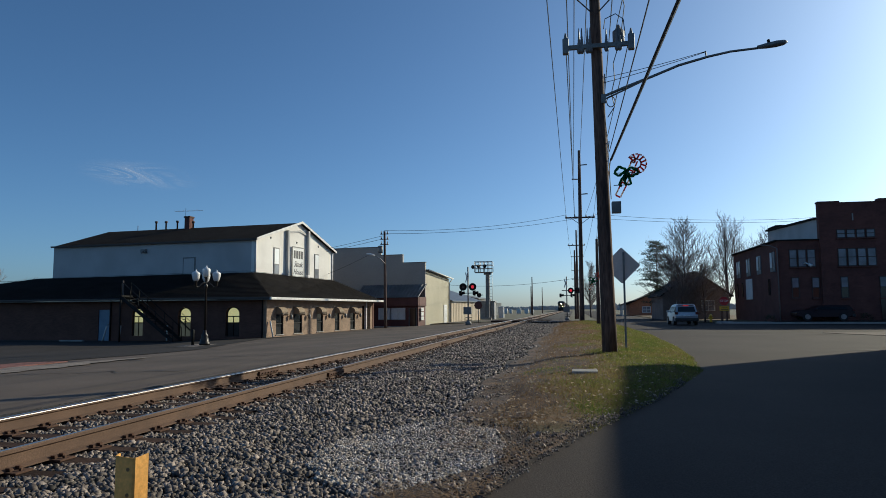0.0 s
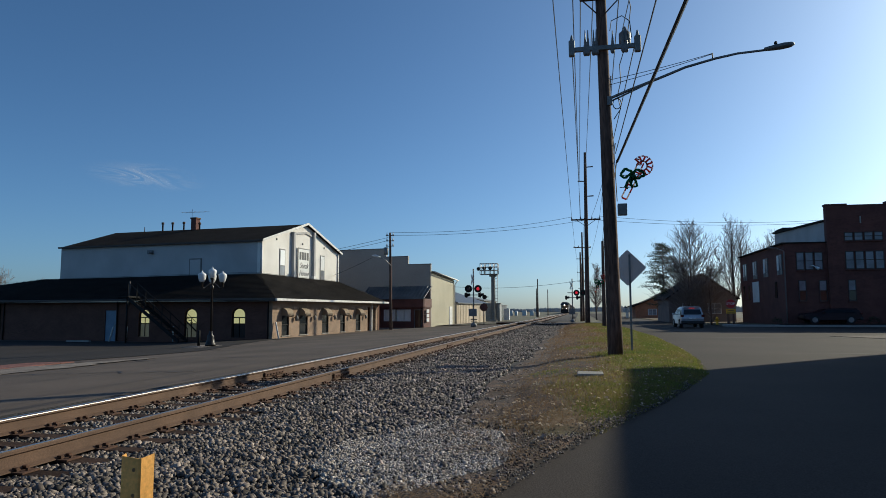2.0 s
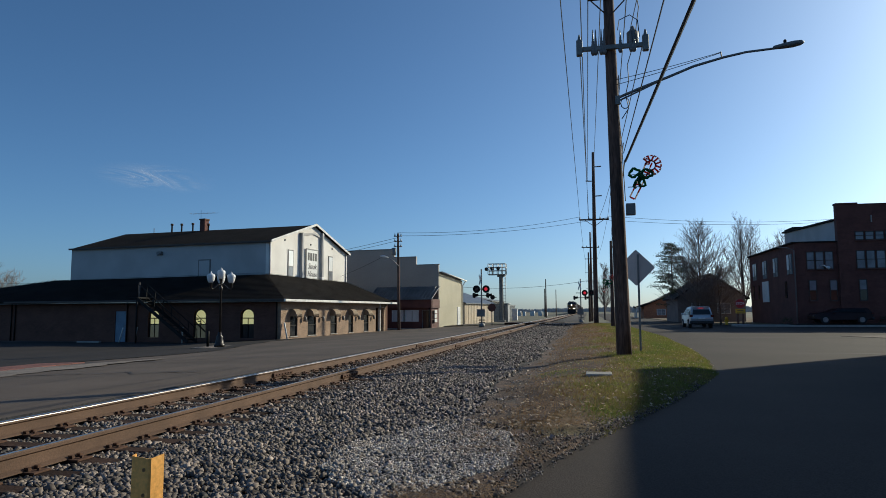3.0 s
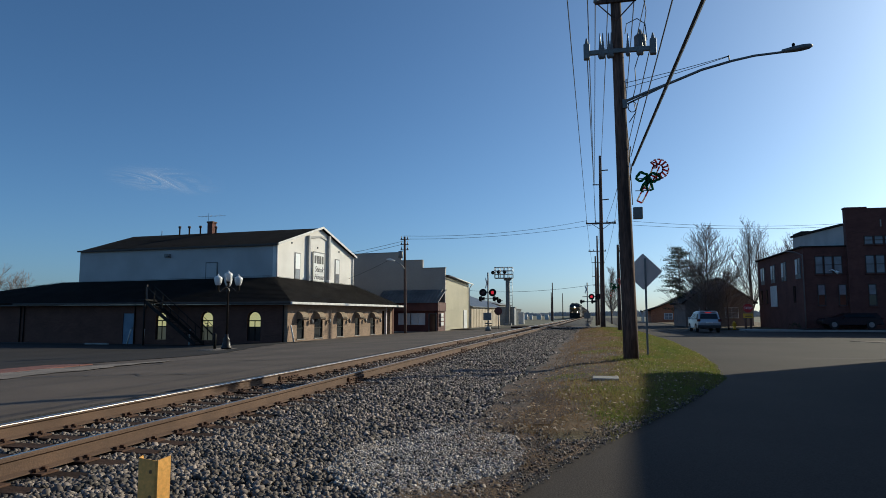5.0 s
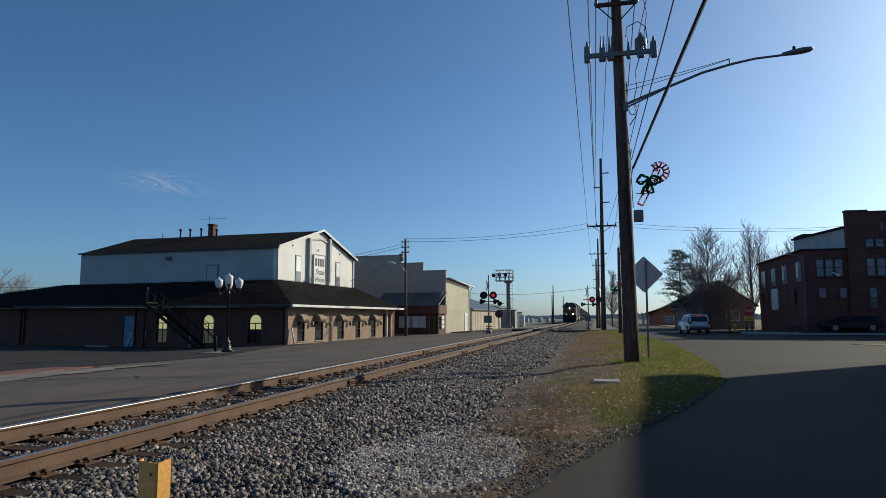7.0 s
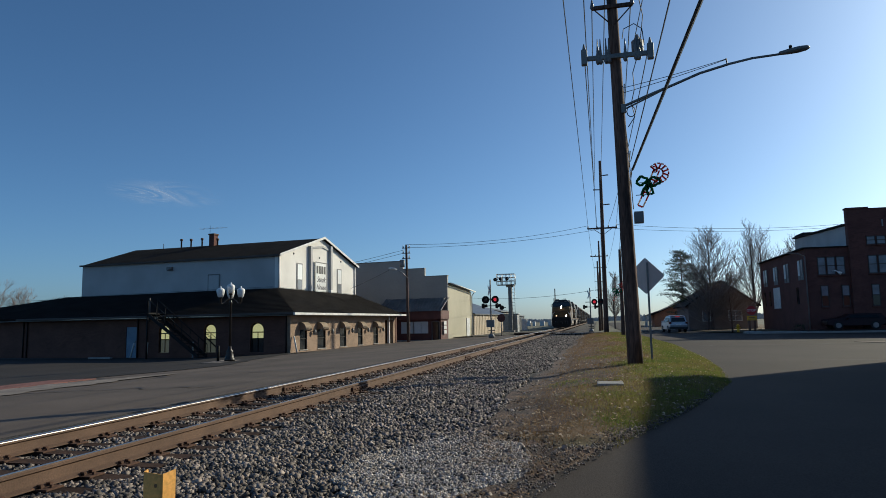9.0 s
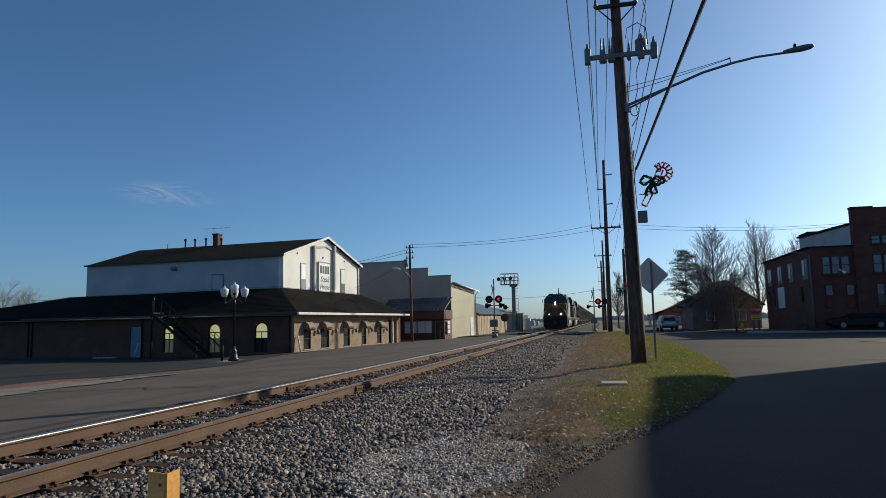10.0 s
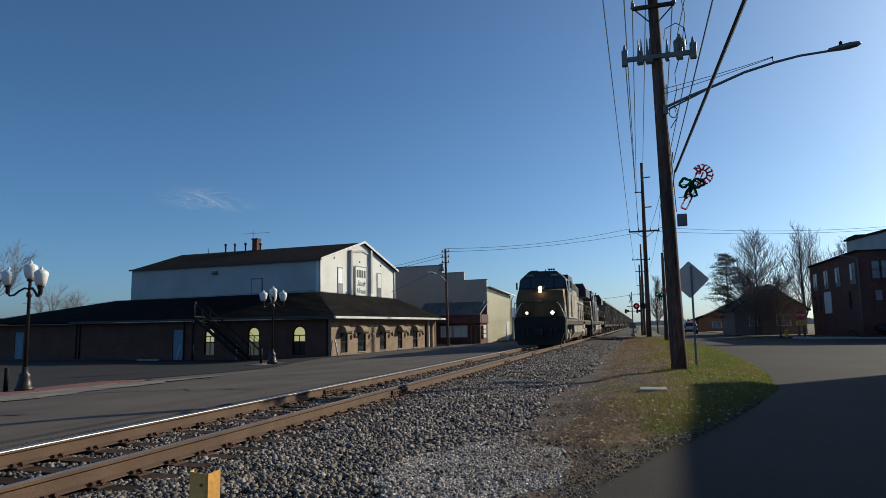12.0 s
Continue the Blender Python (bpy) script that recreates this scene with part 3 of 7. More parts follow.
    # white upper storey: gable front at x = -5, y 6.47..20.5
    y0, y1, ym, ze, zr, xf, xb = 6.25, 20.45, 13.47, 7.15, 9.25, -5.0, -25.4
    bm = B()
    gw = ((9.55, 4.45, 6.6, 0.72), (16.85, 4.4, 6.6, 0.72))
    prism(bm, ((y0, 3.0), (y1, 3.0), (y1, ze), (ym, zr), (y0, ze)), "x", xf - 0.3, xf)
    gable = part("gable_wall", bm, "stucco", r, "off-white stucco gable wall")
    for yc, za, zb, w in gw:
        bm = B()
        box(bm, xf - 0.02, xf + 0.05, yc - w / 2 - 0.08, yc + w / 2 + 0.08, za - 0.08, zb + 0.1)
        fr = part("gable_window", bm, "dull_steel", r, "tall sash window with a white blind")
        bm = B()
        box(bm, xf + 0.04, xf + 0.065, yc - w / 2, yc + w / 2, za + (zb - za) * 0.4, zb)
        part("blind", bm, "white_blind", fr)
        bm = B()
        box(bm, xf + 0.04, xf + 0.065, yc - w / 2, yc + w / 2, za, za + (zb - za) * 0.37)
        part("pane", bm, "blind", fr)
    for yp, zt in ((11.2, 8.35), (14.9, 8.7)):
        bm = B()
        box(bm, xf, xf + 0.28, yp - 0.14, yp + 0.14, 3.8, zt)
        part("pilaster", bm, "shaded_white", r, "plain white pilaster")
    bm = B()
    prism(bm, ((11.34, 8.3), (13.47, 8.62), (14.76, 8.4), (14.76, 8.22), (13.47, 8.44), (11.34, 8.12)), "x", xf, xf + 0.1)
    part("cornice", bm, "shaded_white", r)
    for yp in (8.6, 13.0, 17.2):
        bm = B()
        tube(bm, [(xf, yp, 7.45), (xf + 0.05, yp, 7.45)], 0.09, 8)
        part("vent", bm, "ink", r, "small round vent")
    for yp in (y0 + 0.06, y1 - 0.35):
        bm = B()
        tube(bm, [(xf + 0.06, yp, 4.2), (xf + 0.06, yp, ze - 0.1)], 0.06, 6)
        part("downpipe", bm, "white_paint", r)
    # sign board
    bm = B()
    box(bm, xf + 0.02, xf + 0.12, 12.05, 14.2, 4.35, 7.0)
    sign = part("sign_board", bm, "sign_white", r, "white sign board with dark lettering")
    bm = B()
    for q in ((12.0, 14.25, 6.98, 7.05), (12.0, 14.25, 4.3, 4.37), (12.0, 12.07, 4.37, 6.98), (14.18, 14.25, 4.37, 6.98)):
        box(bm, xf + 0.1, xf + 0.16, *q)
    part("frame", bm, "dull_steel", sign)
    bm = B()
    for k in range(4):
        box(bm, xf + 0.12, xf + 0.135, 12.3 + k * 0.44, 12.62 + k * 0.44, 6.0, 6.7)
    part("lettering", bm, "ink", sign, "dark bars of a name")
    for word, z, size in (("Steak", 5.25, 0.72), ("House", 4.58, 0.66)):
        cu = bpy.data.curves.new("lettering", "FONT")
        cu.body, cu.size, cu.shear, cu.extrude, cu.align_x = word, size, 0.35, 0.006, "CENTER"
        tmp = bpy.data.objects.new("lettering", cu)
        me = bpy.data.meshes.new_from_object(tmp)
        me.materials.clear()
        me.materials.append(M["ink"])
        ob = new("lettering", me)
        ob.parent = sign
        ob.matrix_basis = pose(xf + 0.13, 13.12, z, 90, 0, 90)
        bpy.data.objects.remove(tmp)
    bm = B()
    box(bm, xf, xf + 0.35, 14.6, 14.95, 4.35, 4.6, 0.03)
    part("flood_lamp", bm, "globe", r, "small flood lamp at the wall foot")
    # side and back walls of the upper storey, shade toned into their white
    bm = B()
    box(bm, xb, xf - 0.3, y0, y0 + 0.3, 3.0, ze)
    part("upper_wall", bm, "shaded_white", r, "white side wall with shade toned into it")
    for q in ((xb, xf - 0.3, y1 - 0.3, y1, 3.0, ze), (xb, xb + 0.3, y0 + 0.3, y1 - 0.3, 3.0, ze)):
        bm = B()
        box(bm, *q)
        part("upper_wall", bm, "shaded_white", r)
    bm = B()
    box(bm, -11.75, -10.55, y0 - 0.06, y0, 4.2, 5.8)
    fr = part("upper_door", bm, "dull_steel", r, "grey upper door above the stair")
    bm = B()
    box(bm, -11.65, -10.65, y0 - 0.08, y0 - 0.05, 4.2, 5.7)
    part("panel", bm, "shaded_white", fr)
    bm = B()
    tube(bm, [(-15.4, y0, 6.3), (-15.4, y0 - 0.5, 6.4), (-15.2, y0 - 0.9, 6.2)], 0.04, 6)
    box(bm, -15.9, -15.4, y0 - 0.25, y0, 6.3, 6.6, 0.03)
    part("wall_lamp", bm, "dull_steel", r, "small grey wall lamp")
    o = 0.3
    bm = B()
    th = 0.12
    V = [bm.verts.new(v) for v in ((xf + o, y0 - 0.2, ze - 0.06), (xf + o, ym, zr + 0.05), (xf + o, y1 + 0.12, ze - 0.03), (xb - 0.08, y0 - 0.2, ze - 0.06), (xb - 0.9, ym, zr + 0.05), (xb - 0.08, y1 + 0.12, ze - 0.03))]
    for f in ((0, 1, 4, 3), (1, 2, 5, 4)):
        bm.faces.new([V[i] for i in f])
    ret = bmesh.ops.solidify(bm, geom=bm.faces[:], thickness=-th)
    part("main_roof", bm, "shingle", r, "dark shingle gable roof")
    bm = B()
    prism(bm, ((y0, ze - 0.02), (y1, ze - 0.02), (ym, zr - 0.12)), "x", xb, xb + 0.3)
    part("rear_gable", bm, "shaded_white", r)
    bm = B()
    for (ya, za), (yb, zb) in (((y0 - 0.2, ze - 0.06), (ym, zr + 0.05)), ((ym, zr + 0.05), (y1 + 0.12, ze - 0.03))):
        prism(bm, ((ya, za - 0.07), (yb, zb - 0.07), (yb, zb + 0.13), (ya, za + 0.13)), "x", xf + o, xf + o + 0.05)
    part("bargeboard", bm, "white_paint", r, "white bargeboards")
    bm = B()
    box(bm, xb - 0.08, xf + o, y0 - 0.3, y0 - 0.2, ze - 0.14, ze - 0.0)
    part("eaves_gutter", bm, "trim_brown", r)
    # chimney, vents, aerial
    bm = B()
    box(bm, -17.13, -16.57, 13.15, 13.75, 8.9, 10.28)
    ch = part("chimney", bm, "brick_red", r, "square brick chimney")
    bm = B()
    box(bm, -17.19, -16.51, 13.09, 13.81, 10.28, 10.42)
    part("cap", bm, "rust_dark", ch)
    for vx, h in ((-16.25, 0.72), (-18.05, 0.86), (-19.35, 0.86), (-20.5, 0.9), (-22.65, 0.55)):
        bm = B()
        lathe(bm, vx, 13.3, ((9.0, 0.075), (9.2 + h - 0.2, 0.075), (9.2 + h - 0.19, 0.13), (9.2 + h, 0.13)) if h > 0.7 else ((9.0, 0.03), (9.2 + h, 0.03)), 8)
        part("roof_vent", bm, "rust_dark", r)
    bm = B()
    tube(bm, [(-17.3, 13.5, 10.4), (-17.3, 13.5, 11.3)], 0.02, 4)
    tube(bm, [(-18.5, 13.5, 11.0), (-15.3, 13.5, 10.95)], 0.012, 4)
    for k in range(6):
        tube(bm, [(-18.3 + 0.5 * k, 13.1, 11.0), (-18.3 + 0.5 * k, 13.9, 11.0)], 0.01, 4)
    part("aerial", bm, "dull_steel", r)
    # black outside stair from the roof down along the side wall
    bm = B()
    xa, za, xb2, zb2 = -10.5, 2.5, -6.1, -0.75
    for yy in (-0.95, -1.85):
        prism(bm, ((xa, za), (xa, za - 0.28), (xb2, zb2 - 0.05), (xb2, zb2 + 0.22)), "y", yy - 0.03, yy + 0.03)
    st = part("outside_stair", bm, "black", r, "black steel outside stair")
    n = 17
    for k in range(n):
        u = (k + 0.5) / n
        bm = B()
        box(bm, xa + (xb2 - xa) * u - 0.12, xa + (xb2 - xa) * u + 0.14, -1.83, -0.97, za + (zb2 - za) * u - 0.03, za + (zb2 - za) * u)
        part("tread", bm, "black", st)
    bm = B()
    for yy in (-0.95, -1.85):
        tube(bm, [(xa, yy, za + 0.95), (xb2, yy, zb2 + 0.95)], 0.03, 6)
        for k in range(7):
            u = k / 6
            tube(bm, [(xa + (xb2 - xa) * u, yy, za + (zb2 - za) * u), (xa + (xb2 - xa) * u, yy, za + (zb2 - za) * u + 0.95)], 0.025, 6)
    part("handrail", bm, "black", st)
    bm = B()
    box(bm, xa - 0.9, xa, -1.9, 0.1, za - 0.08, za)
    tube(bm, [(xa - 0.1, -1.8, -0.9), (xa - 0.1, -1.8, za)], 0.06, 6)
    part("landing", bm, "black", st)
    bm = B()
    tube(bm, [(-11.25, -0.9, 1.85), (-11.25, -0.9, 3.6)], 0.06, 6)
    part("stand_pipe", bm, "trim_brown", r)
    return r


restaurant()


def low_wing():
    """The low wing further along the lot."""
    r = thing("low_wing", pose(-20.65, 42.54, 0, 0, 0, -5.52), "low wing in shade-darkened brick with a shallow shingle roof", "building")
    bm = B()
    box(bm, -62, -36.0, 1.2, 18, -1.0, 1.95)
    # same shade-darkened brick as the restaurant's side
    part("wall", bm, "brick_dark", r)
    bm = B()
    V = [bm.verts.new(v) for v in ((-36.85, 0.4, 1.95), (-62.5, 0.4, 1.95), (-36.85, 9, 3.1), (-58, 9, 3.0), (-36.85, 18.6, 1.95), (-62.5, 18.6, 1.95))]
    for f in ((0, 2, 3, 1), (2, 4, 5, 3), (1, 3, 5)):
        bm.faces.new([V[i] for i in f])
    bmesh.ops.solidify(bm, geom=bm.faces[:], thickness=0.1)
    part("roof", bm, "shingle", r)


low_wing()


# ---- shops and sheds beyond the restaurant ----
def ribs(bm, a, b, z0, z1, step, axis, at, deep=0.03):
    k = a
    while k < b:
        if axis == "x":
            box(bm, k, k + 0.05, at - deep, at, z0, z1)
        else:
            box(bm, at, at + deep, k, k + 0.05, z0, z1)
        k += step
    return bm


def stepped_shop():
    s = thing("metal_hall", pose(-15.2, 68.0, 0, 0, 0, -8), "grey and tan metal-clad hall with a stepped parapet", "building")
    # local: x to the street side, y away
    bm = B()
    prism(bm, ((0, -0.5), (0, 6.3), (-2.55, 6.3), (-2.55, 7.18), (-5.1, 7.18), (-5.1, 8.08), (-16, 8.08), (-16, -0.5)), "y", 0, 0.25)
    w = part("stepped_wall", bm, "gray_siding", s, "grey metal wall with a stepped top")
    bm = B()
    for x0, x1, z in ((-2.55, 0.06, 6.3), (-5.1, -2.55, 7.18), (-16, -5.1, 8.08)):
        box(bm, x0, x1, -0.06, 0.3, z, z + 0.07)
    part("coping", bm, "dull_steel", w)
    bm = B()
    prism(bm, ((0.25, -0.5), (7.8, -0.5), (7.8, 4.88), (0.25, 5.45)), "x", -0.25, 0)
    box(bm, -16, -0.25, 7.5, 7.8, -0.5, 4.7)
    side = part("side_wall", bm, "tan_siding", s, "tan metal side wall in the sun")
    bm = B()
    V = [bm.verts.new(v) for v in ((0.35, 0.26, 5.58), (0.35, 8.1, 4.98), (-16, 8.1, 4.98), (-16, 0.26, 5.58))]
    bm.faces.new(V)
    bmesh.ops.solidify(bm, geom=bm.faces[:], thickness=0.14)
    part("roof", bm, "dull_steel", s)
    bm = B()
    tube(bm, [(0.4, 0.2, 5.5), (0.4, 8.2, 4.9)], 0.07, 6)
    tube(bm, [(0.38, 8.0, 4.9), (0.1, 7.7, 4.4), (0.1, 7.7, -0.4)], 0.06, 6)
    part("gutter", bm, "white_paint", s)
    bm = B()
    box(bm, 0.0, 0.06, 5.9, 6.9, -0.4, 1.9)
    part("door", bm, "sign_white", s, "white side door")
    return s


stepped_shop()


def shop_front():
    s = thing("shop_front", pose(-15.2, 67.9, 0, 0, 0, -8), "single-storey shop with red brown fascia and a ribbed metal canopy roof", "shop")
    bm = B()
    box(bm, -6.8, -1.05, -2.0, -1.75, -0.5, 0.35)
    box(bm, -6.8, -0.3, -2.0, -1.75, 1.55, 2.2)
    box(bm, -6.8, -4.4, -2.0, -1.75, 0.35, 1.55)
    box(bm, -1.4, -1.05, -2.0, -1.75, 0.35, 1.55)
    box(bm, -0.15, 0.0, -2.0, -1.75, -0.5, 1.75)
    box(bm, -0.3, 0.0, -1.75, 0.0, -0.5, 2.2)
    part("wall", bm, "red_panel", s, "red brown panelled shop wall")
    bm = B()
    box(bm, -6.9, 0.12, -2.3, -2.0, 1.75, 2.65, 0.02)
    box(bm, 0.0, 0.14, -2.0, 0.0, 1.75, 2.65)
    part("fascia", bm, "red_panel", s)
    bm = B()
    V = [bm.verts.new(v) for v in ((-7.1, -2.5, 2.6), (0.25, -2.5, 2.6), (0.25, -0.05, 4.0), (-7.1, -0.05, 4.0))]
    bm.faces.new(V)
    bmesh.ops.solidify(bm, geom=bm.faces[:], thickness=0.06)
    roof = part("canopy_roof", bm, "canopy_metal", s, "ribbed grey metal canopy roof")
    for k in range(19):
        x = -7.0 + k * 0.4
        bm = B()
        tube(bm, [(x, -2.5, 2.64), (x, -0.06, 4.04)], 0.035, 5)
        part("seam", bm, "canopy_metal", roof)
    for a, b in ((-4.4, -3.1), (-2.95, -1.4)):
        bm = B()
        for q in ((a, b, 0.35, 0.43), (a, b, 1.47, 1.55), (a, a + 0.07, 0.43, 1.47), (b - 0.07, b, 0.43, 1.47), ((a + b) / 2 - 0.05, (a + b) / 2 + 0.05, 0.43, 1.47)):
            box(bm, q[0], q[1], -2.06, -1.94, q[2], q[3])
        w = part("shop_window", bm, "white_paint", s, "white-framed shop window with pale curtains")
        for k in (0, 1):
            bm = B()
            x0 = a + 0.07 + k * (b - a) / 2
            box(bm, x0, x0 + (b - a) / 2 - 0.12, -1.95, -1.93, 0.43, 1.47)
            part("pane", bm, "sign_white", w)
    bm = B()
    box(bm, -1.05, -0.15, -1.9, -1.86, -0.45, 1.55)
    d = part("shop_door", bm, "glass", s, "glazed shop door")
    bm = B()
    for q in ((-1.08, -0.98, -0.45, 1.6), (-0.22, -0.12, -0.45, 1.6), (-1.08, -0.12, 1.5, 1.6)):
        box(bm, q[0], q[1], -1.95, -1.88, q[2], q[3])
    part("frame", bm, "dull_steel", d)
    bm = B()
    for z in (0.3, 0.75, 1.2):
        box(bm, 0.14, 0.2, -1.6, -0.9, z, z + 0.36)
    part("notice_board", bm, "sign_white", s, "white notice boards")
    bm = B()
    box(bm, -7.0, 0.3, -2.6, -1.9, -0.6, -0.32, 0.02)
    part("step", bm, "concrete", s)


shop_front()


def shed(name, m, w, length, h, rise, wall, roof, label):
    """Gabled shed: gable front at y = 0, x from -w to 0."""
    s = thing(name, m, label, "shed")
    bm = B()
    prism(bm, ((-w, -0.5), (0, -0.5), (0, h), (-w / 2, h + rise), (-w, h)), "y", 0, length)
    part("wall", bm, wall, s)
    bm = B()
    for x0, x1 in ((0.3, -w / 2), (-w - 0.3, -w / 2)):
        prism(bm, ((x0, h - 0.05), (x1, h + rise + 0.03), (x1, h + rise + 0.15), (x0, h + 0.07)), "y", -0.3, length + 0.3)
    part("roof", bm, roof, s)
    part("rib", ribs(B(), 0.2, length, -0.4, h - 0.1, 0.8, "y", 0.0), wall, s)
    return s


shed("shed", pose(-16.1, 88, 0, 0, 0, -6), 11, 17, 2.45, 1.9, "buff_siding", "blue_roof", "buff metal shed with a blue-grey roof")
shed("shed", pose(-16.0, 112, 0, 0, 0, -4), 14, 12, 3.1, 1.2, "gray_siding", "dull_steel", "grey metal shed far along the track")
shed("shed", pose(-22.0, 190, 0, 0, 0, -4), 26, 10, 3.0, 1.0, "blue_roof", "dull_steel", "low blue-grey shed in the distance")


def relay_box():
    s = thing("relay_house", pose(-11.5, 87.2, 0), "grey aluminium railway relay house", "cabinet")
    bm = B()
    box(bm, -0.6, 1.3, 0, 2.2, 0, 2.3, 0.03)
    part("body", bm, "steel", s)
    bm = B()
    box(bm, -0.72, 1.42, -0.15, 2.35, 2.3, 2.42, 0.02)
    part("roof", bm, "steel", s)
    bm = B()
    box(bm, 0.1, 0.95, -0.04, 0.0, 0.1, 2.1)
    part("door", bm, "dull_steel", s)


relay_box()


bm = B()
box(bm, -12.75, -11.85, 115, 116, -0.3, 1.75, 0.04)
tagged(part("meter_cabinet", bm, "white_paint"), "white metal cabinet standing beside the track", "cabinet")


# ---- railway signals and crossing gear ----
def flasher(parent, x, z, lit, face):
    """One flashing-light unit: round background, hood and lens."""
    bm = B()
    tube(bm, [(x, 0.02 * face, z), (x, 0.05 * face, z)], 0.34, 20)
    f = part("flasher", bm, "black", parent, "round black flasher backing")
    bm = B()
    pts = [(x + 0.17 * math.cos(k), z + 0.17 * math.sin(k)) for k in steps(-0.3, math.pi + 0.3, 10)]
    for (xa, za), (xb, zb) in zip(pts, pts[1:]):
        bm.faces.new([bm.verts.new(p) for p in ((xa, 0.05 * face, za), (xb, 0.05 * face, zb), (xb, 0.33 * face, zb), (xa, 0.33 * face, za))])
    bmesh.ops.solidify(bm, geom=bm.faces[:], thickness=0.012)
    part("hood", bm, "black", f)
    bm = B()
    tube(bm, [(x, 0.05 * face, z), (x, 0.085 * face, z)], [0.15, 0.13], 16)
    part("lens", bm, "red_lamp" if lit else "red_lens", f)


def crossing_signal(m, h, lits, shift=0.0):
    s = thing("crossing_signal", m, "railway crossing signal with red flashers on a steel mast", "signal", "crossing signals")
    bm = B()
    tube(bm, [(0, 0.12, 0), (0, 0.12, h)], 0.065, 10)
    part("mast", bm, "dull_steel", s)
    bm = B()
    lathe(bm, 0, 0.12, ((0, 0.28), (0.25, 0.26), (0.4, 0.1)), 10)
    part("base", bm, "dull_steel", s)
    bm = B()
    tube(bm, [(min(-0.55, shift - 0.55), 0.12, 3.4), (0.55 + shift, 0.12, 3.4)], 0.04, 8)
    part("lamp_arm", bm, "black", s)
    gap = 0.43 if not shift else 0.37
    flasher(s, shift - gap, 3.4, lits[0], -1)
    flasher(s, shift + gap, 3.4, lits[1], -1)
    bm = B()
    tube(bm, [(-0.6, 0.2, 2.85), (0.6, 0.2, 2.85)], 0.035, 8)
    part("lamp_arm", bm, "black", s)
    for x in (-0.62, 0.62):
        bm = B()
        tube(bm, [(x - 0.2, 0.25, 2.85), (x + 0.02, 0.25, 2.85)], [0.2, 0.26], 14)
        tube(bm, [(x + 0.02, 0.25, 2.85), (x + 0.3, 0.25, 2.9)], [0.14, 0.12], 10)
        part("side_flasher", bm, "black", s)
    for turn in (1, -1):
        bm = B()
        box(bm, -0.01, 0.01, -0.62, 0.62, -0.11, 0.11)
        ob = part("crossbuck_blade", bm, "sign_white", s, "white crossbuck blade")
        ob.matrix_basis = pose(-0.1, 0.0, 4.25, 45 * turn, 0, 22)
    bm = B()
    box(bm, -0.42, 0.3, -0.02, 0.34, 0.95, 1.6, 0.02)
    part("relay_case", bm, "dull_steel", s)
    bm = B()
    for k in range(3):
        box(bm, -0.3, 0.3, 0.24, 0.3, 0.2 + 0.2 * k, 0.28 + 0.2 * k)
    part("counterweight", bm, "dull_steel", s)
    return s


crossing_signal(pose(-9.25, 58.9, -0.03), 5.2, (False, True))
crossing_signal(pose(-0.72, 77.0, 0.02), 5.0, (True, False), 0.83)
bm = B()
tube(bm, [(-9.32, 66.0, -0.1), (-9.32, 66.0, 2.0)], 0.04, 8)
st = tagged(new("stop_sign"), "stop sign seen from behind on a steel post", "sign")
part("post", bm, "steel", st)
bm = B()
tube(bm, [(-9.32, 65.95, 1.75), (-9.32, 65.97, 1.75)], 0.42, 8)
part("blade", bm, "red_panel", st)


def signal_bridge():
    s = thing("signal_mast", pose(-10.93, 86.4, 0), "grey railway signal mast with a railed platform and signal heads", "signal")
    bm = B()
    box(bm, -0.26, 0.2, -0.16, 0.16, 0.25, 6.05, 0.03)
    part("column", bm, "dull_steel", s)
    bm = B()
    box(bm, -0.45, 0.45, -0.4, 0.4, 0, 0.25, 0.04)
    part("footing", bm, "concrete", s)
    for x in (0.26, 0.6):
        bm = B()
        tube(bm, [(x, -0.2, 0.2), (x, -0.2, 6.3)], 0.03, 6)
        part("ladder_rail", bm, "steel", s)
    for k in range(14):
        bm = B()
        box(bm, 0.26, 0.6, -0.22, -0.18, 0.4 + 0.43 * k, 0.44 + 0.43 * k)
        part("ladder_rung", bm, "steel", s)
    bm = B()
    box(bm, -1.65, 0.64, -0.6, 0.6, 6.1, 6.2)
    box(bm, -0.5, 0.45, -0.2, 0.2, 5.85, 6.1)
    part("platform", bm, "dull_steel", s)
    bm = B()
    for z in (6.65, 7.1, 7.55):
        tube(bm, [(-1.65, -0.6, z), (0.64, -0.6, z), (0.64, 0.6, z), (-1.65, 0.6, z), (-1.65, -0.6, z)], 0.04, 6)
    for x in (-1.65, -1.05, -0.45, 0.1, 0.64):
        for y in (-0.6, 0.6):
            tube(bm, [(x, y, 6.2), (x, y, 7.55)], 0.04, 6)
    part("railing", bm, "steel", s)
    for x, y, z in ((-1.15, -0.3, 6.95), (-0.35, -0.3, 6.95), (-1.95, 0.1, 6.9)):
        bm = B()
        tube(bm, [(x, y, z), (x, y - 0.05, z)], 0.25, 16)
        tube(bm, [(x, y - 0.05, z), (x, y - 0.4, z + 0.03)], [0.13, 0.11], 10)
        tube(bm, [(x, y + 0.02, 6.2), (x, y + 0.02, z)] if x > -1.65 else [(x, y + 0.02, z), (-1.6, y + 0.02, z)], 0.05, 6)
        part("signal_head", bm, "black", s)
    bm = B()
    tube(bm, [(-0.6, -0.3, 3.2), (-1.1, -0.3, 3.2)], 0.05, 6)
    tube(bm, [(-1.1, -0.3, 3.2), (-1.1, -0.5, 3.2)], 0.3, 14)
    part("signal_head", bm, "black", s)


signal_bridge()
bm = B()
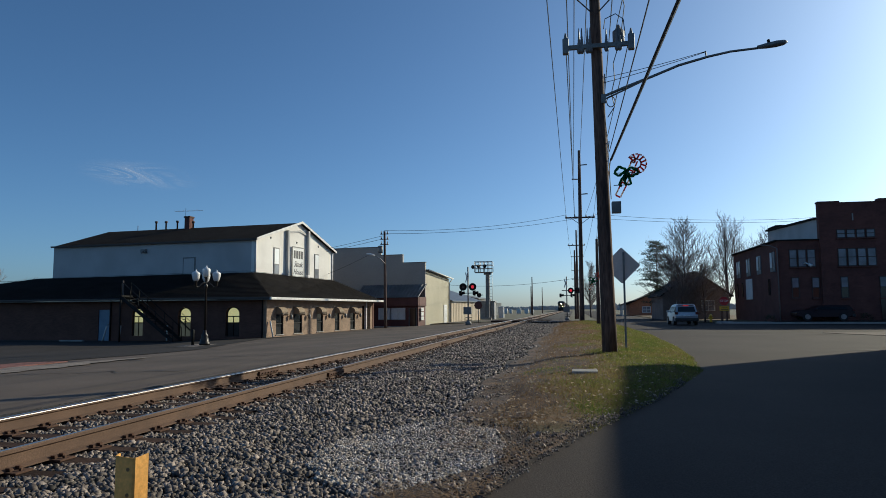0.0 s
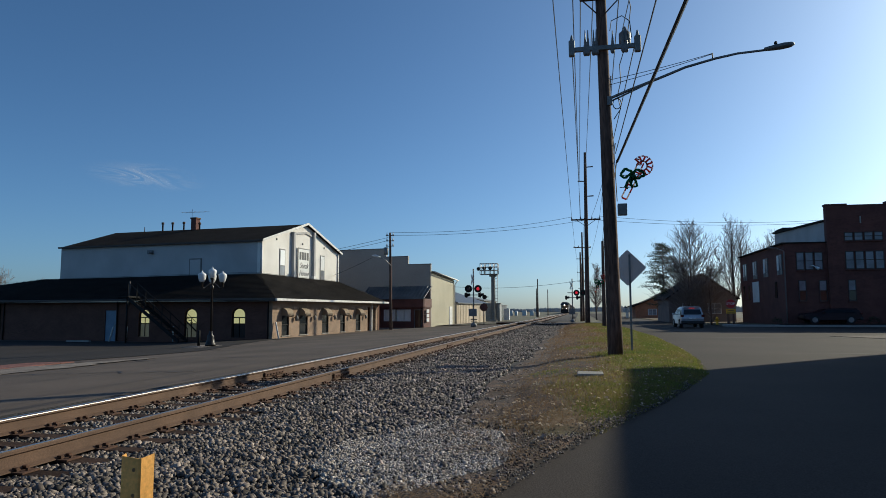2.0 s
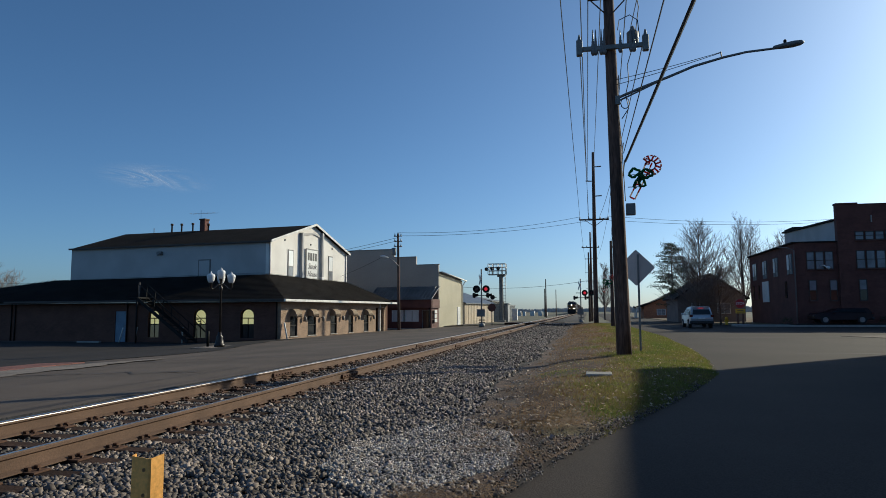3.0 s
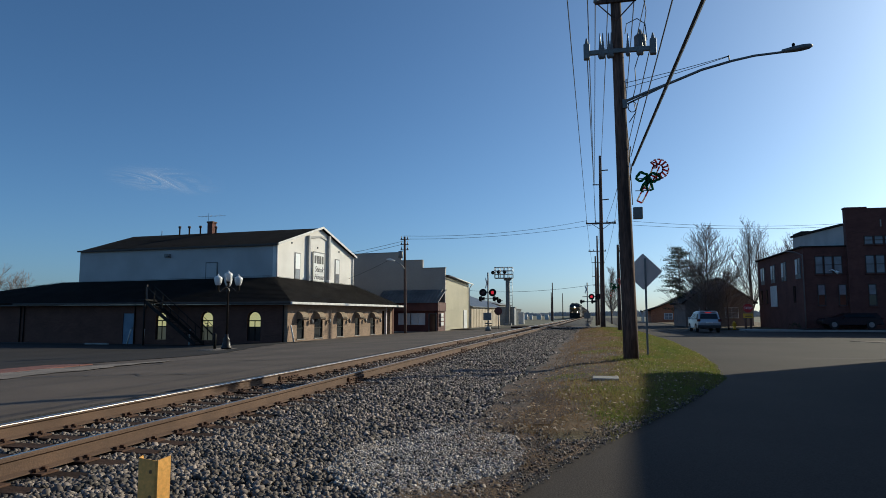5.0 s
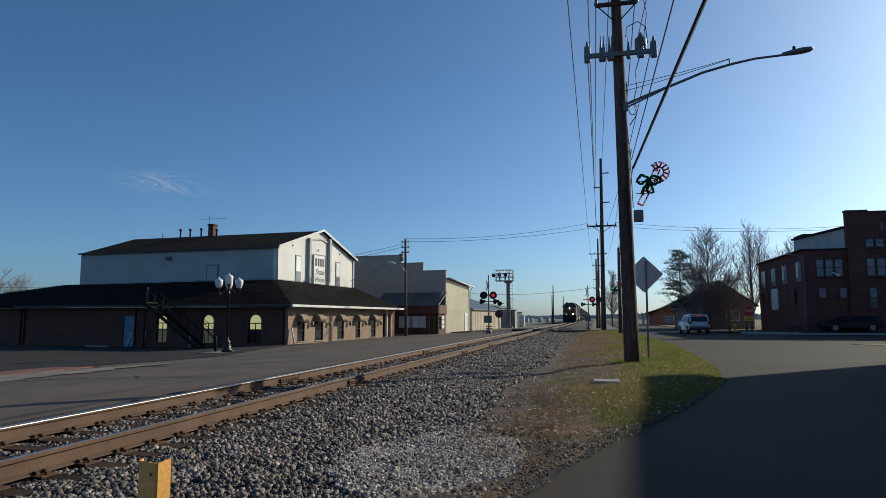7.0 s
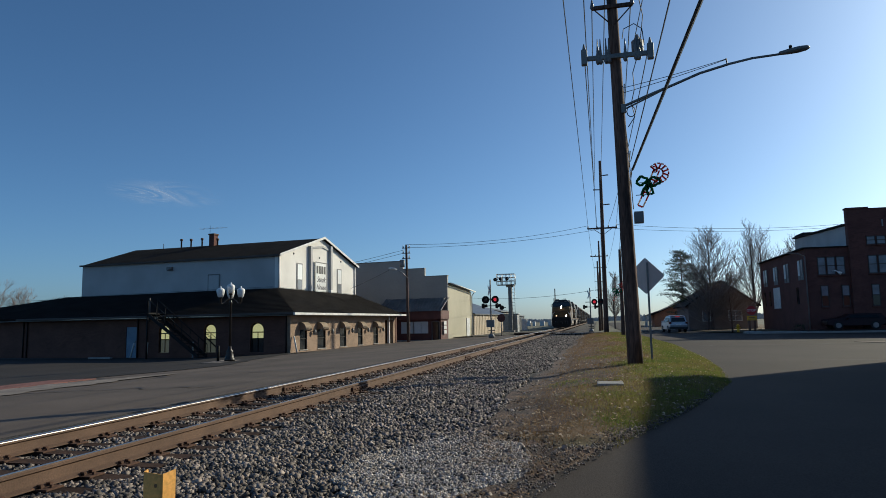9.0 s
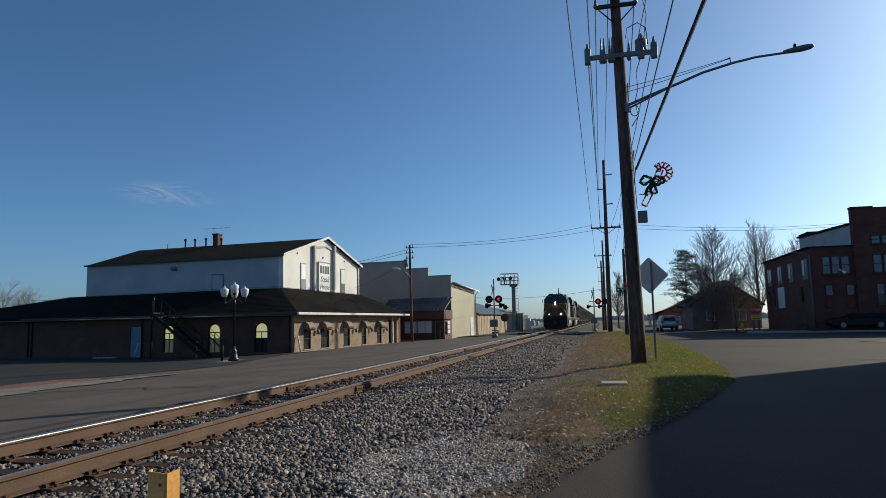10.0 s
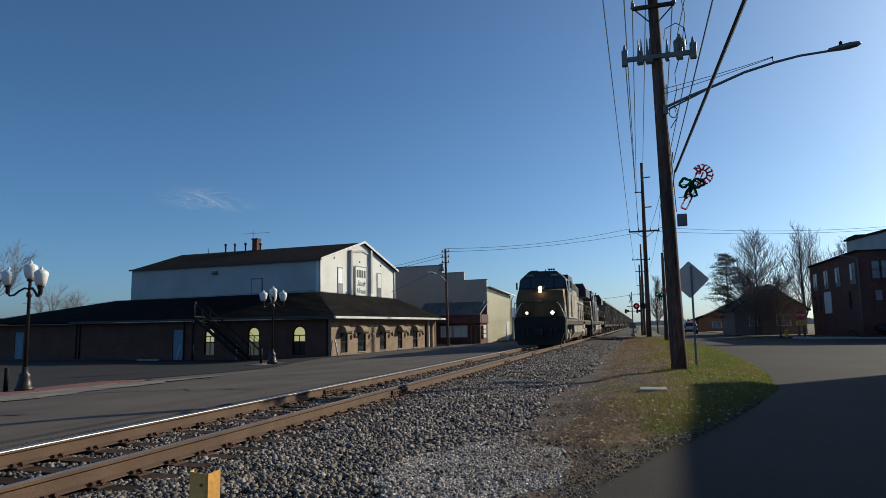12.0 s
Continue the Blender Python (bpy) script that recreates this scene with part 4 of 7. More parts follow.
for x0, x1 in ((-8.5, -6.6), (-6.28, -5.1), (-4.76, -2.4)):
    box(bm, x0, x1, 69.4, 76.6, -0.05, 0.175, 0.01)
tagged(part("crossing_panels", bm, "tie"), "dark timber crossing panels between the rails", "crossing", "", "structure")


# ---- lamp posts with three white globes ----
def lamp_post(m):
    p = thing("lamp_post", m, "black cast-iron lamp post with white acorn globes", "lamp post", "lamp posts")
    bm = B()
    lathe(bm, 0, 0, ((0, 0.27), (0.1, 0.27), (0.14, 0.22), (0.3, 0.2), (0.42, 0.16), (0.5, 0.18), (0.58, 0.1), (0.75, 0.085)), 16)
    part("base", bm, "cast_iron", p)
    bm = B()
    lathe(bm, 0, 0, ((0.75, 0.062), (2.9, 0.048), (2.95, 0.085), (3.05, 0.085), (3.1, 0.05), (3.4, 0.045), (3.44, 0.1), (3.5, 0.1)), 14)
    part("shaft", bm, "cast_iron", p)
    glob = ((0, 0.09), (0.04, 0.14), (0.18, 0.185), (0.34, 0.21), (0.41, 0.195), (0.46, 0.13), (0.49, 0.06), (0.56, 0.03), (0.6, 0.008))
    for k, (a, r, z) in enumerate(((0, 0, 3.5), (20, 0.58, 3.28), (140, 0.58, 3.28), (260, 0.58, 3.28))):
        x, y = r * math.cos(radians(a)), r * math.sin(radians(a))
        bm = B()
        if r:
            tube(bm, [(0, 0, 3.18), (x * 0.25, y * 0.25, 3.2), (x * 0.5, y * 0.5, 3.1), (x * 0.7, y * 0.7, 2.98), (x * 0.9, y * 0.9, 2.96), (x, y, 3.05)], 0.036, 6)
            lathe(bm, x, y, ((3.0, 0.03), (3.06, 0.07), (3.2, 0.06), (3.24, 0.1), (3.28, 0.1)), 10)
        else:
            lathe(bm, 0, 0, ((3.44, 0.1), (3.5, 0.1)), 10)
        arm = part("arm", bm, "cast_iron", p)
        bm = B()
        lathe(bm, x, y, [(z + dz, rr) for dz, rr in glob], 16)
        part("globe", bm, "globe", arm, "white acorn globe")
    return p


post = lamp_post(pose(-18.5, 16.5, -0.38, 0, 0, -32))
copy_thing(post, pose(-18.7, 31.5, -0.36, 0, 0, 101))


def bollard(m, h, mt, label, r=0.055):
    bm = B()
    lathe(bm, 0, 0, ((0, r), (h - 0.03, r), (h, r * 0.6)), 10)
    ob = part("bollard", bm, mt)
    ob.matrix_basis = m
    return tagged(ob, label, "bollard")


bollard(pose(-19.0, 16.3, -0.4), 0.75, "black", "short black steel bollard beside a lamp post", 0.07)
bollard(pose(-19.25, 31.3, -0.36), 0.8, "black", "short black steel bollard beside a lamp post", 0.07)
for off, lean, s in ((13.2, 16, -0.6), (11.7, 4, -0.6), (7.6, 0, -0.6)):
    a = radians(5.52)
    x, y = -20.65 + s * math.sin(a) - off * math.cos(a), 42.54 + s * math.cos(a) + off * math.sin(a)
    bollard(pose(x, y, -0.83, 0, lean, 0), 1.2, "white_paint", "white painted guard post leaning by the wall")
bollard(pose(-20.25, 42.8, -0.55, 0, -12, 0), 1.25, "white_paint", "white painted guard post leaning at the corner")
bm = B()
box(bm, -36.6, -34.7, 42.2, 42.45, -0.8, -0.66, 0.02)
tagged(part("parking_block", bm, "concrete"), "pale concrete parking block by the wall", "parking block")


# ---- utility poles and wires ----
def sag_line(a, b, drop=0.4, n=12):
    a, b = Vector(a), Vector(b)
    return [a.lerp(b, u) - Vector((0, 0, drop * 4 * u * (1 - u))) for u in (i / n for i in range(n + 1))]


def wire(name, a, b, drop, r, label, mt="wire"):
    bm = B()
    tube(bm, sag_line(a, b, drop), r, 4, False)
    return tagged(part(name, bm, mt), label, "wire", "overhead wires")


def pole_shaft(parent, x, y, z0, h, r0, r1, lean=0.0, mt="pole"):
    bm = B()
    pts = [(x + lean * u, y, z0 + (h - z0) * u) for u in (i / 10 for i in range(11))]
    tube(bm, pts, [r0 + (r1 - r0) * i / 10 for i in range(11)], 14)
    return part("shaft", bm, mt, parent)


def insulator(parent, x, y, z, h=0.5, r=0.055):
    bm = B()
    z0 = z - h * 0.25
    prof = [(z0, r * 0.7), (z0 + h * 0.1, r * 1.2)]
    for k in range(5):
        prof += [(z0 + h * (0.2 + 0.15 * k), r * (1.25 - 0.16 * k)), (z0 + h * (0.28 + 0.15 * k), r * (0.95 - 0.14 * k))]
    prof += [(z0 + h * 1.05, r * 0.35), (z0 + h * 1.25, r * 0.2)]
    lathe(bm, x, y, prof, 8)
    return part("insulator", bm, "insulator", parent)


def cane(parent, x, y, z, k=1.0, flip=1):
    """A tinsel candy cane with a green bow, on a bracket."""
    c = part("bracket", tube(B(), [(x - 0.35 * k, y, z + 0.05), (x + 0.25 * k, y, z + 0.05)], 0.012, 5), "black", parent)
    part("bracket", tube(B(), [(x - 0.35 * k, y, z - 0.3 * k), (x + 0.05 * k, y, z - 0.3 * k)], 0.012, 5), "black", parent)
    path = [(x - 0.24 * k, z - 0.62 * k), (x - 0.1 * k, z - 0.35 * k), (x + 0.05 * k, z - 0.05 * k), (x + 0.17 * k, z + 0.2 * k), (x + 0.26 * k, z + 0.4 * k)]
    path += [(x + (0.30 + 0.20 * math.cos(a)) * k, z + (0.30 + 0.21 * math.sin(a)) * k) for a in steps(2.5, -2.2, 12)]
    pts = []
    for p, q in zip(path, path[1:]):
        for i in range(3):
            pts.append((p[0] + (q[0] - p[0]) * i / 3, p[1] + (q[1] - p[1]) * i / 3))
    for side in (0.075, -0.075):
        bm, bm2 = B(), B()
        for i in range(len(pts) - 1):
            (xa, za), (xb, zb) = pts[i], pts[i + 1]
            l = math.hypot(xb - xa, zb - za) or 1
            ox, oz = -(zb - za) / l * side * k, (xb - xa) / l * side * k
            tube(bm if (i // 2) % 2 else bm2, [(xa + ox, y, za + oz), (xb + ox, y, zb + oz)], 0.022 * k, 6)
        tagged(part("tinsel", bm, "garland_red", c, "red tinsel cane"), kind="stuff")
        tagged(part("tinsel", bm2, "garland_white", c, "white tinsel stripes"), kind="stuff")
    bm = B()
    for i in range(0, len(pts) - 1, 4):
        (xa, za), (xb, zb) = pts[i], pts[i + 1]
        l = math.hypot(xb - xa, zb - za) or 1
        ox, oz = -(zb - za) / l * 0.07 * k, (xb - xa) / l * 0.07 * k
        tube(bm, [(xa + ox, y, za + oz), (xa - ox, y, za - oz)], 0.026 * k, 6)
    tagged(part("cross_bar", bm, "garland_red", c), kind="stuff")
    bm = B()
    for cx, cz, rr, q in ((-0.16, 0.10, 0.12, 0.5), (0.18, 0.06, 0.12, 1.9)):
        tube(bm, [(x + (cx + rr * (1 + 0.35 * math.sin(2 * a + q)) * math.cos(a)) * k, y - 0.03, z + (cz + rr * (1 + 0.25 * math.cos(3 * a)) * math.sin(a)) * k) for a in steps(0, 2 * math.pi, 12)], [0.034 * k * (1 + 0.3 * (i % 2)) for i in range(13)], 6)
    for pts in (((0, 0), (-0.13, -0.14), (-0.2, -0.3), (-0.12, -0.34)), ((0.02, -0.02), (0.1, -0.14), (0.13, -0.28), (0.05, -0.3)), ((-0.03, -0.02), (-0.04, -0.2), (0.0, -0.33))):
        tube(bm, [(x + a * k, y - 0.03, z + b * k) for a, b in pts], 0.036 * k, 6)
    for cx, cz in ((-0.02, -0.06), (0.03, 0.0), (-0.04, -0.1)):
        tube(bm, [(x + cx * k, y - 0.05, z + cz * k - 0.08), (x + cx * k, y - 0.05, z + cz * k + 0.08)], 0.05 * k, 6)
    part("bow", bm, "garland_green", c, "green tinsel bow")


def main_pole():
    p = thing("utility_pole", pose(0, 0, 0), "tall weathered wooden utility pole with crossarms and street lamp arm", "utility pole")
    x, y = 0.99, 19.56
    pole_shaft(p, x, y, -0.1, 12.6, 0.215, 0.14, -0.2)
    xt = 0.84
    bm = B()
    box(bm, -0.1, 1.86, y - 0.27, y - 0.17, 8.98, 9.11, 0.01)
    part("crossarm", bm, "dull_steel", p)
    for ix in (0.34, 0.42, 0.58, 0.66, 1.12, 1.42, 1.5):
        insulator(p, ix, y - 0.22, 9.0, 0.62 if ix < 1 else 0.55)
    for ix in (-0.05, 1.82):
        bm = B()
        box(bm, ix - 0.09, ix + 0.09, y - 0.32, y - 0.14, 8.85, 9.32, 0.03)
        lathe(bm, ix, y - 0.22, ((9.3, 0.06), (9.36, 0.05), (9.5, 0.02)), 8)
        part("cutout", bm, "dull_steel", p)
    bm = B()
    lathe(bm, 1.48, y - 0.05, ((9.15, 0.15), (9.18, 0.17), (9.5, 0.17), (9.55, 0.1), (9.7, 0.03)), 12)
    part("switch_can", bm, "dull_steel", p)
    for run in (
        [(1.05, y - 0.2, 9.55), (1.1, y - 0.2, 9.85), (1.4, y - 0.2, 9.98), (1.62, y - 0.2, 9.8), (1.66, y - 0.2, 9.3)],
        [(1.55, y - 0.2, 12.4), (1.5, y - 0.2, 11.2), (1.66, y - 0.2, 10.2), (1.52, y - 0.2, 9.2), (1.3, y - 0.2, 8.5), (1.32, y - 0.2, 8.0), (1.22, y - 0.2, 7.6), (1.3, y - 0.2, 7.2), (1.1, y - 0.2, 6.9)],
        [(1.2 + 0.12 * math.cos(a), y - 0.22, 7.35 + 0.16 * math.sin(a)) for a in steps(0, 6.28, 10)],
        [(1.02, y - 0.2, 7.0), (1.07, y - 0.2, 6.2), (1.13, y - 0.2, 4.5)],
    ):
        part("drop_wire", tube(B(), run, 0.014, 5), "wire", p)
    bm = B()
    box(bm, -0.02 + 0.24, 1.4, y - 0.2, y - 0.1, 10.55, 10.66, 0.01)
    tube(bm, [(0.3, y - 0.15, 10.55), (0.82, y - 0.15, 10.0)], 0.02, 5)
    tube(bm, [(1.35, y - 0.15, 10.55), (0.82, y - 0.15, 10.0)], 0.02, 5)
    part("crossarm", bm, "pole", p)
    for ix in (0.24, 1.38):
        insulator(p, ix, y - 0.15, 10.66, 0.3)
    # street lamp arm
    arm = [(0.95, y - 0.15, 7.52), (1.6, 19.35, 7.75), (2.4, 19.33, 8.02), (3.1, 19.3, 8.27), (3.9, 19.3, 8.46), (4.5, 19.3, 8.56), (5.25, 19.3, 8.6)]
    bm = B()
    tube(bm, arm, [0.042, 0.041, 0.04, 0.038, 0.036, 0.034, 0.034], 8)
    tube(bm, [(0.95, y - 0.15, 7.42), (1.6, 19.35, 7.68), (2.3, 19.33, 7.98)], 0.026, 6)
    box(bm, 0.93, 1.07, y - 0.2, y - 0.1, 7.34, 7.6, 0.01)
    part("lamp_arm", bm, "dull_steel", p, "long curved steel lamp arm")
    bm = B()
    prof = [(5.2, 0.06, 0.05), (5.45, 0.1, 0.075), (5.7, 0.13, 0.085), (5.9, 0.1, 0.07), (5.98, 0.03, 0.03)]
    rings = []
    for px, ry, rz in prof:
        rings.append([bm.verts.new((px, 19.3 + ry * math.cos(a), 8.62 + (px - 5.2) * 0.12 + rz * math.sin(a))) for a in steps(0, 2 * math.pi, 12)[:-1]])
    for a, b in zip(rings, rings[1:]):
        for k in range(12):
            bm.faces.new((a[k], a[(k + 1) % 12], b[(k + 1) % 12], b[k])).smooth = True
    bm.faces.new(rings[0][::-1])
    bm.faces.new(rings[-1])
    lum = part("luminaire", bm, "dull_steel", p, "grey cobra-head luminaire")
    bm = B()
    lathe(bm, 5.5, 19.3, ((8.72, 0.04), (8.8, 0.045), (8.83, 0.02)), 10)
    part("photocell", bm, "black", lum)
    bm = B()
    for z0 in (8.1, 7.95):
        tube(bm, sag_line((0.95, y - 0.1, z0), (3.85, 19.3, 8.62 - (8.1 - z0) * 0.1), 0.03), 0.009, 4)
    tube(bm, [(3.85, 19.3, 8.44), (3.83, 19.3, 8.63)], 0.02, 5)
    part("stay_wire", bm, "wire", p)
    bm = B()
    box(bm, 1.14, 1.4, 19.3, 19.5, 4.1, 4.43, 0.015)
    part("meter_box", bm, "dull_steel", p, "small grey metal box")
    return p


main_pole()
deco = thing("candy_cane_decoration", pose(0, 0, 0), "tinsel candy cane with a green bow hung on the pole", "decoration", "street decorations")
cane(deco, 1.56, 19.36, 5.2, 1.0)


def rear_pole():
    p = thing("utility_pole", pose(0, 0, 0), "very tall thin dark utility pole with a crossarm", "utility pole")
    x, y = 0.85, 70.4
    pole_shaft(p, x, y, -0.1, 18.0, 0.26, 0.14, 0.1)
    bm = B()
    box(bm, -0.62, 2.38, y - 0.35, y - 0.23, 10.75, 10.9, 0.01)
    for s in (-1, 1):
        tube(bm, [(x + 0.06 + s * 0.9, y - 0.28, 10.75), (x + 0.06, y - 0.28, 10.1)], 0.03, 5)
    part("crossarm", bm, "pole", p)
    for ix in (-0.55, 0.35, 1.5, 2.3):
        insulator(p, ix, y - 0.29, 10.9, 0.35, 0.08)
    for z, s in ((16.4, 1), (14.9, -1), (13.3, 1)):
        bm = B()
        tube(bm, [(x + 0.08, y - 0.1, z), (x + 0.08 + s * 0.8, y - 0.1, z + 0.04)], [0.05, 0.07], 8)
        part("post_insulator", bm, "insulator", p)
    return p


rear_pole()
for x, y, h, arm in ((1.95, 54.5, 6.95, 0), (0.6, 95, 12.4, 1), (0.3, 92, 9.3, 0), (0.9, 128, 13.5, 1), (0.9, 175, 13.5, 1), (0.9, 230, 13.5, 1), (1.0, 300, 13.5, 1), (-17.45, 60.85, 8.85, 2), (-44.5, 66, 6.6, 1), (-46, 64, 5.2, 0), (-9.0, 150, 8.5, 0), (-10.5, 170, 7, 0), (-9.5, 210, 8, 0)):
    p = thing("utility_pole", pose(0, 0, 0), "dark wooden utility pole beside the track" if x > -5 else "dark wooden utility pole among the buildings", "utility pole")
    pole_shaft(p, x, y, -0.6 if x < -5 else -0.1, h, 0.17 if arm != 2 else 0.15, 0.1, -0.12 if arm == 2 else 0.0)
    if arm == 1:
        bm = B()
        box(bm, x - 1.2, x + 1.2, y - 0.2, y - 0.1, h * 0.82, h * 0.82 + 0.12)
        part("crossarm", bm, "pole", p)
        for k in (-1.1, -0.5, 0.5, 1.1):
            insulator(p, x + k, y - 0.15, h * 0.82 + 0.12, 0.25, 0.07)
    if arm == 2:
        for z in (7.6, 8.1, 8.6):
            for s in (-0.3, 0.3):
                insulator(p, x - 0.1 + s, y - 0.1, z, 0.3, 0.07)
        bm = B()
        for z in (7.6, 8.1, 8.6):
            box(bm, x - 0.5, x + 0.3, y - 0.16, y - 0.04, z - 0.06, z)
        part("bracket", bm, "pole", p)
        bm = B()
        lathe(bm, x - 0.45, y - 0.25, ((6.75, 0.2), (6.8, 0.24), (7.4, 0.24), (7.45, 0.1)), 10)
        part("transformer", bm, "dull_steel", p, "grey transformer can")
        bm = B()
        tube(bm, [(x, y - 0.1, 5.7), (x - 0.4, y - 0.5, 6.2), (x - 0.9, y - 0.9, 6.5)], 0.04, 6)
        part("lamp_arm", bm, "steel", p)
        bm = B()
        tube(bm, [(x - 0.8, y - 0.85, 6.47), (x - 1.2, y - 1.15, 6.58), (x - 1.5, y - 1.35, 6.6)], [0.06, 0.13, 0.04], 8)
        part("luminaire", bm, "globe", p)
deco2 = thing("candy_cane_decoration", pose(0, 0, 0), "tinsel candy cane hung on a pole farther along", "decoration", "street decorations")
cane(deco2, 1.6, 54.3, 3.6, 1.15)

over = "thin dark overhead wire along the track"
A, R = 19.4, 70.15
for a, b, d in (
    ((-0.62, -14, 11.0), (-0.55, R, 11.05), 0.1), ((-0.19, -14, 10.92), (0.3, R, 11.0), 0.1), ((0.24, A, 10.98), (0.31, R, 14.92), 0.1), ((1.38, A, 10.98), (2.3, R, 11.25), 0.5), ((0.62, A, 10.95), (0.95, R, 16.0), 0.1),
    ((-0.05, A, 9.4), (0.35, R, 11.25), 0.1), ((1.82, A, 9.4), (1.5, R, 11.25), 0.6),
    ((0.24, A, 10.98), (-0.2, -14, 10.4), 0.6), ((1.38, A, 10.98), (1.6, -14, 10.4), 0.6), ((0.82, A, 12.4), (0.8, -14, 12), 0.6),
    ((1.42, 19.4, 9.6), (1.6, -14, 8.6), 0.6),
    ((1.12, A, 6.2), (1.95, 54.4, 6.6), 0.25), ((1.15, A, 5.7), (1.95, 54.4, 6.0), 0.25), ((1.12, A, 5.9), (1.42, -10, 6.3), 0.05),
    ((1.05, A, 8.2), (1.95, 54.4, 6.9), 0.3),
    ((-0.55, R, 11.25), (-0.2, 127.9, 11.3), 0.7), ((2.3, R, 11.25), (2.0, 127.9, 11.3), 0.7), ((0.9, R, 14.0), (0.9, 127.9, 13.4), 0.7),
    ((-0.2, 127.9, 11.3), (-0.2, 229.9, 11.3), 0.9), ((2.0, 127.9, 11.3), (2.0, 229.9, 11.3), 0.9),
    ((-17.6, 60.7, 8.9), (-0.55, R, 11.15), 0.5), ((-17.6, 60.7, 8.6), (2.3, R, 11.0), 0.5), ((2.3, R, 11.15), (30, 81, 11.6), 0.6), ((0.35, R, 10.95), (30, 81, 11.3), 0.6),
    ((-17.7, 60.7, 8.4), (-44.5, 66, 5.6), 0.5), ((-17.7, 60.7, 8.1), (-44.5, 66, 5.4), 0.5), ((-18.9, 59.5, 6.4), (-30, 66, 3.8), 0.3),
    ((-44.5, 66, 5.6), (-75, 66, 5.2), 0.5), ((-46, 64, 4.4), (-75, 66, 3.6), 0.5), ((-15.6, 79.5, 4.4), (0.8, 70.3, 4.6), 0.5),
):
    wire("overhead_wire", a, b, d, 0.012 if a[1] < 30 and b[1] < 30 else 0.016, over)
wire("bundled_cable", (1.16, A, 5.65), (2.68, -10, 6.62), 0.0, 0.035, "thick lashed overhead cable bundle running to the pole")


# ---- warning sign seen from behind ----
def diamond_sign():
    s = thing("diamond_sign", pose(0, 0, 0), "diamond road sign, bare grey back, on a steel post", "sign")
    x, y, z, r = 1.515, 21.5, 2.73, 0.575
    bm = B()
    prism(bm, ((x, z - r), (x + r, z), (x, z + r), (x - r, z)), "y", y, y + 0.012)
    bmesh.ops.bevel(bm, geom=[e for e in bm.edges if abs(e.verts[0].co.y - e.verts[1].co.y) > 0.005], offset=0.05, segments=3, affect="EDGES", profile=0.5)
    part("blade", bm, "sign_back", s)
    bm = B()
    for a, b in ((-0.03, -0.02), (0.02, 0.03)):
        box(bm, x + 0.06 + a, x + 0.06 + b, y - 0.035, y - 0.002, 0.05, 3.15)
    box(bm, x + 0.03, x + 0.09, y - 0.007, y - 0.002, 0.05, 3.15)
    part("post", bm, "steel", s, "galvanised channel post")
    bm = B()
    for dz in (-0.3, 0.3):
        tube(bm, [(x + 0.06, y - 0.04, z + dz), (x + 0.06, y - 0.01, z + dz)], 0.014, 6)
    part("bolt", bm, "steel", s)


diamond_sign()


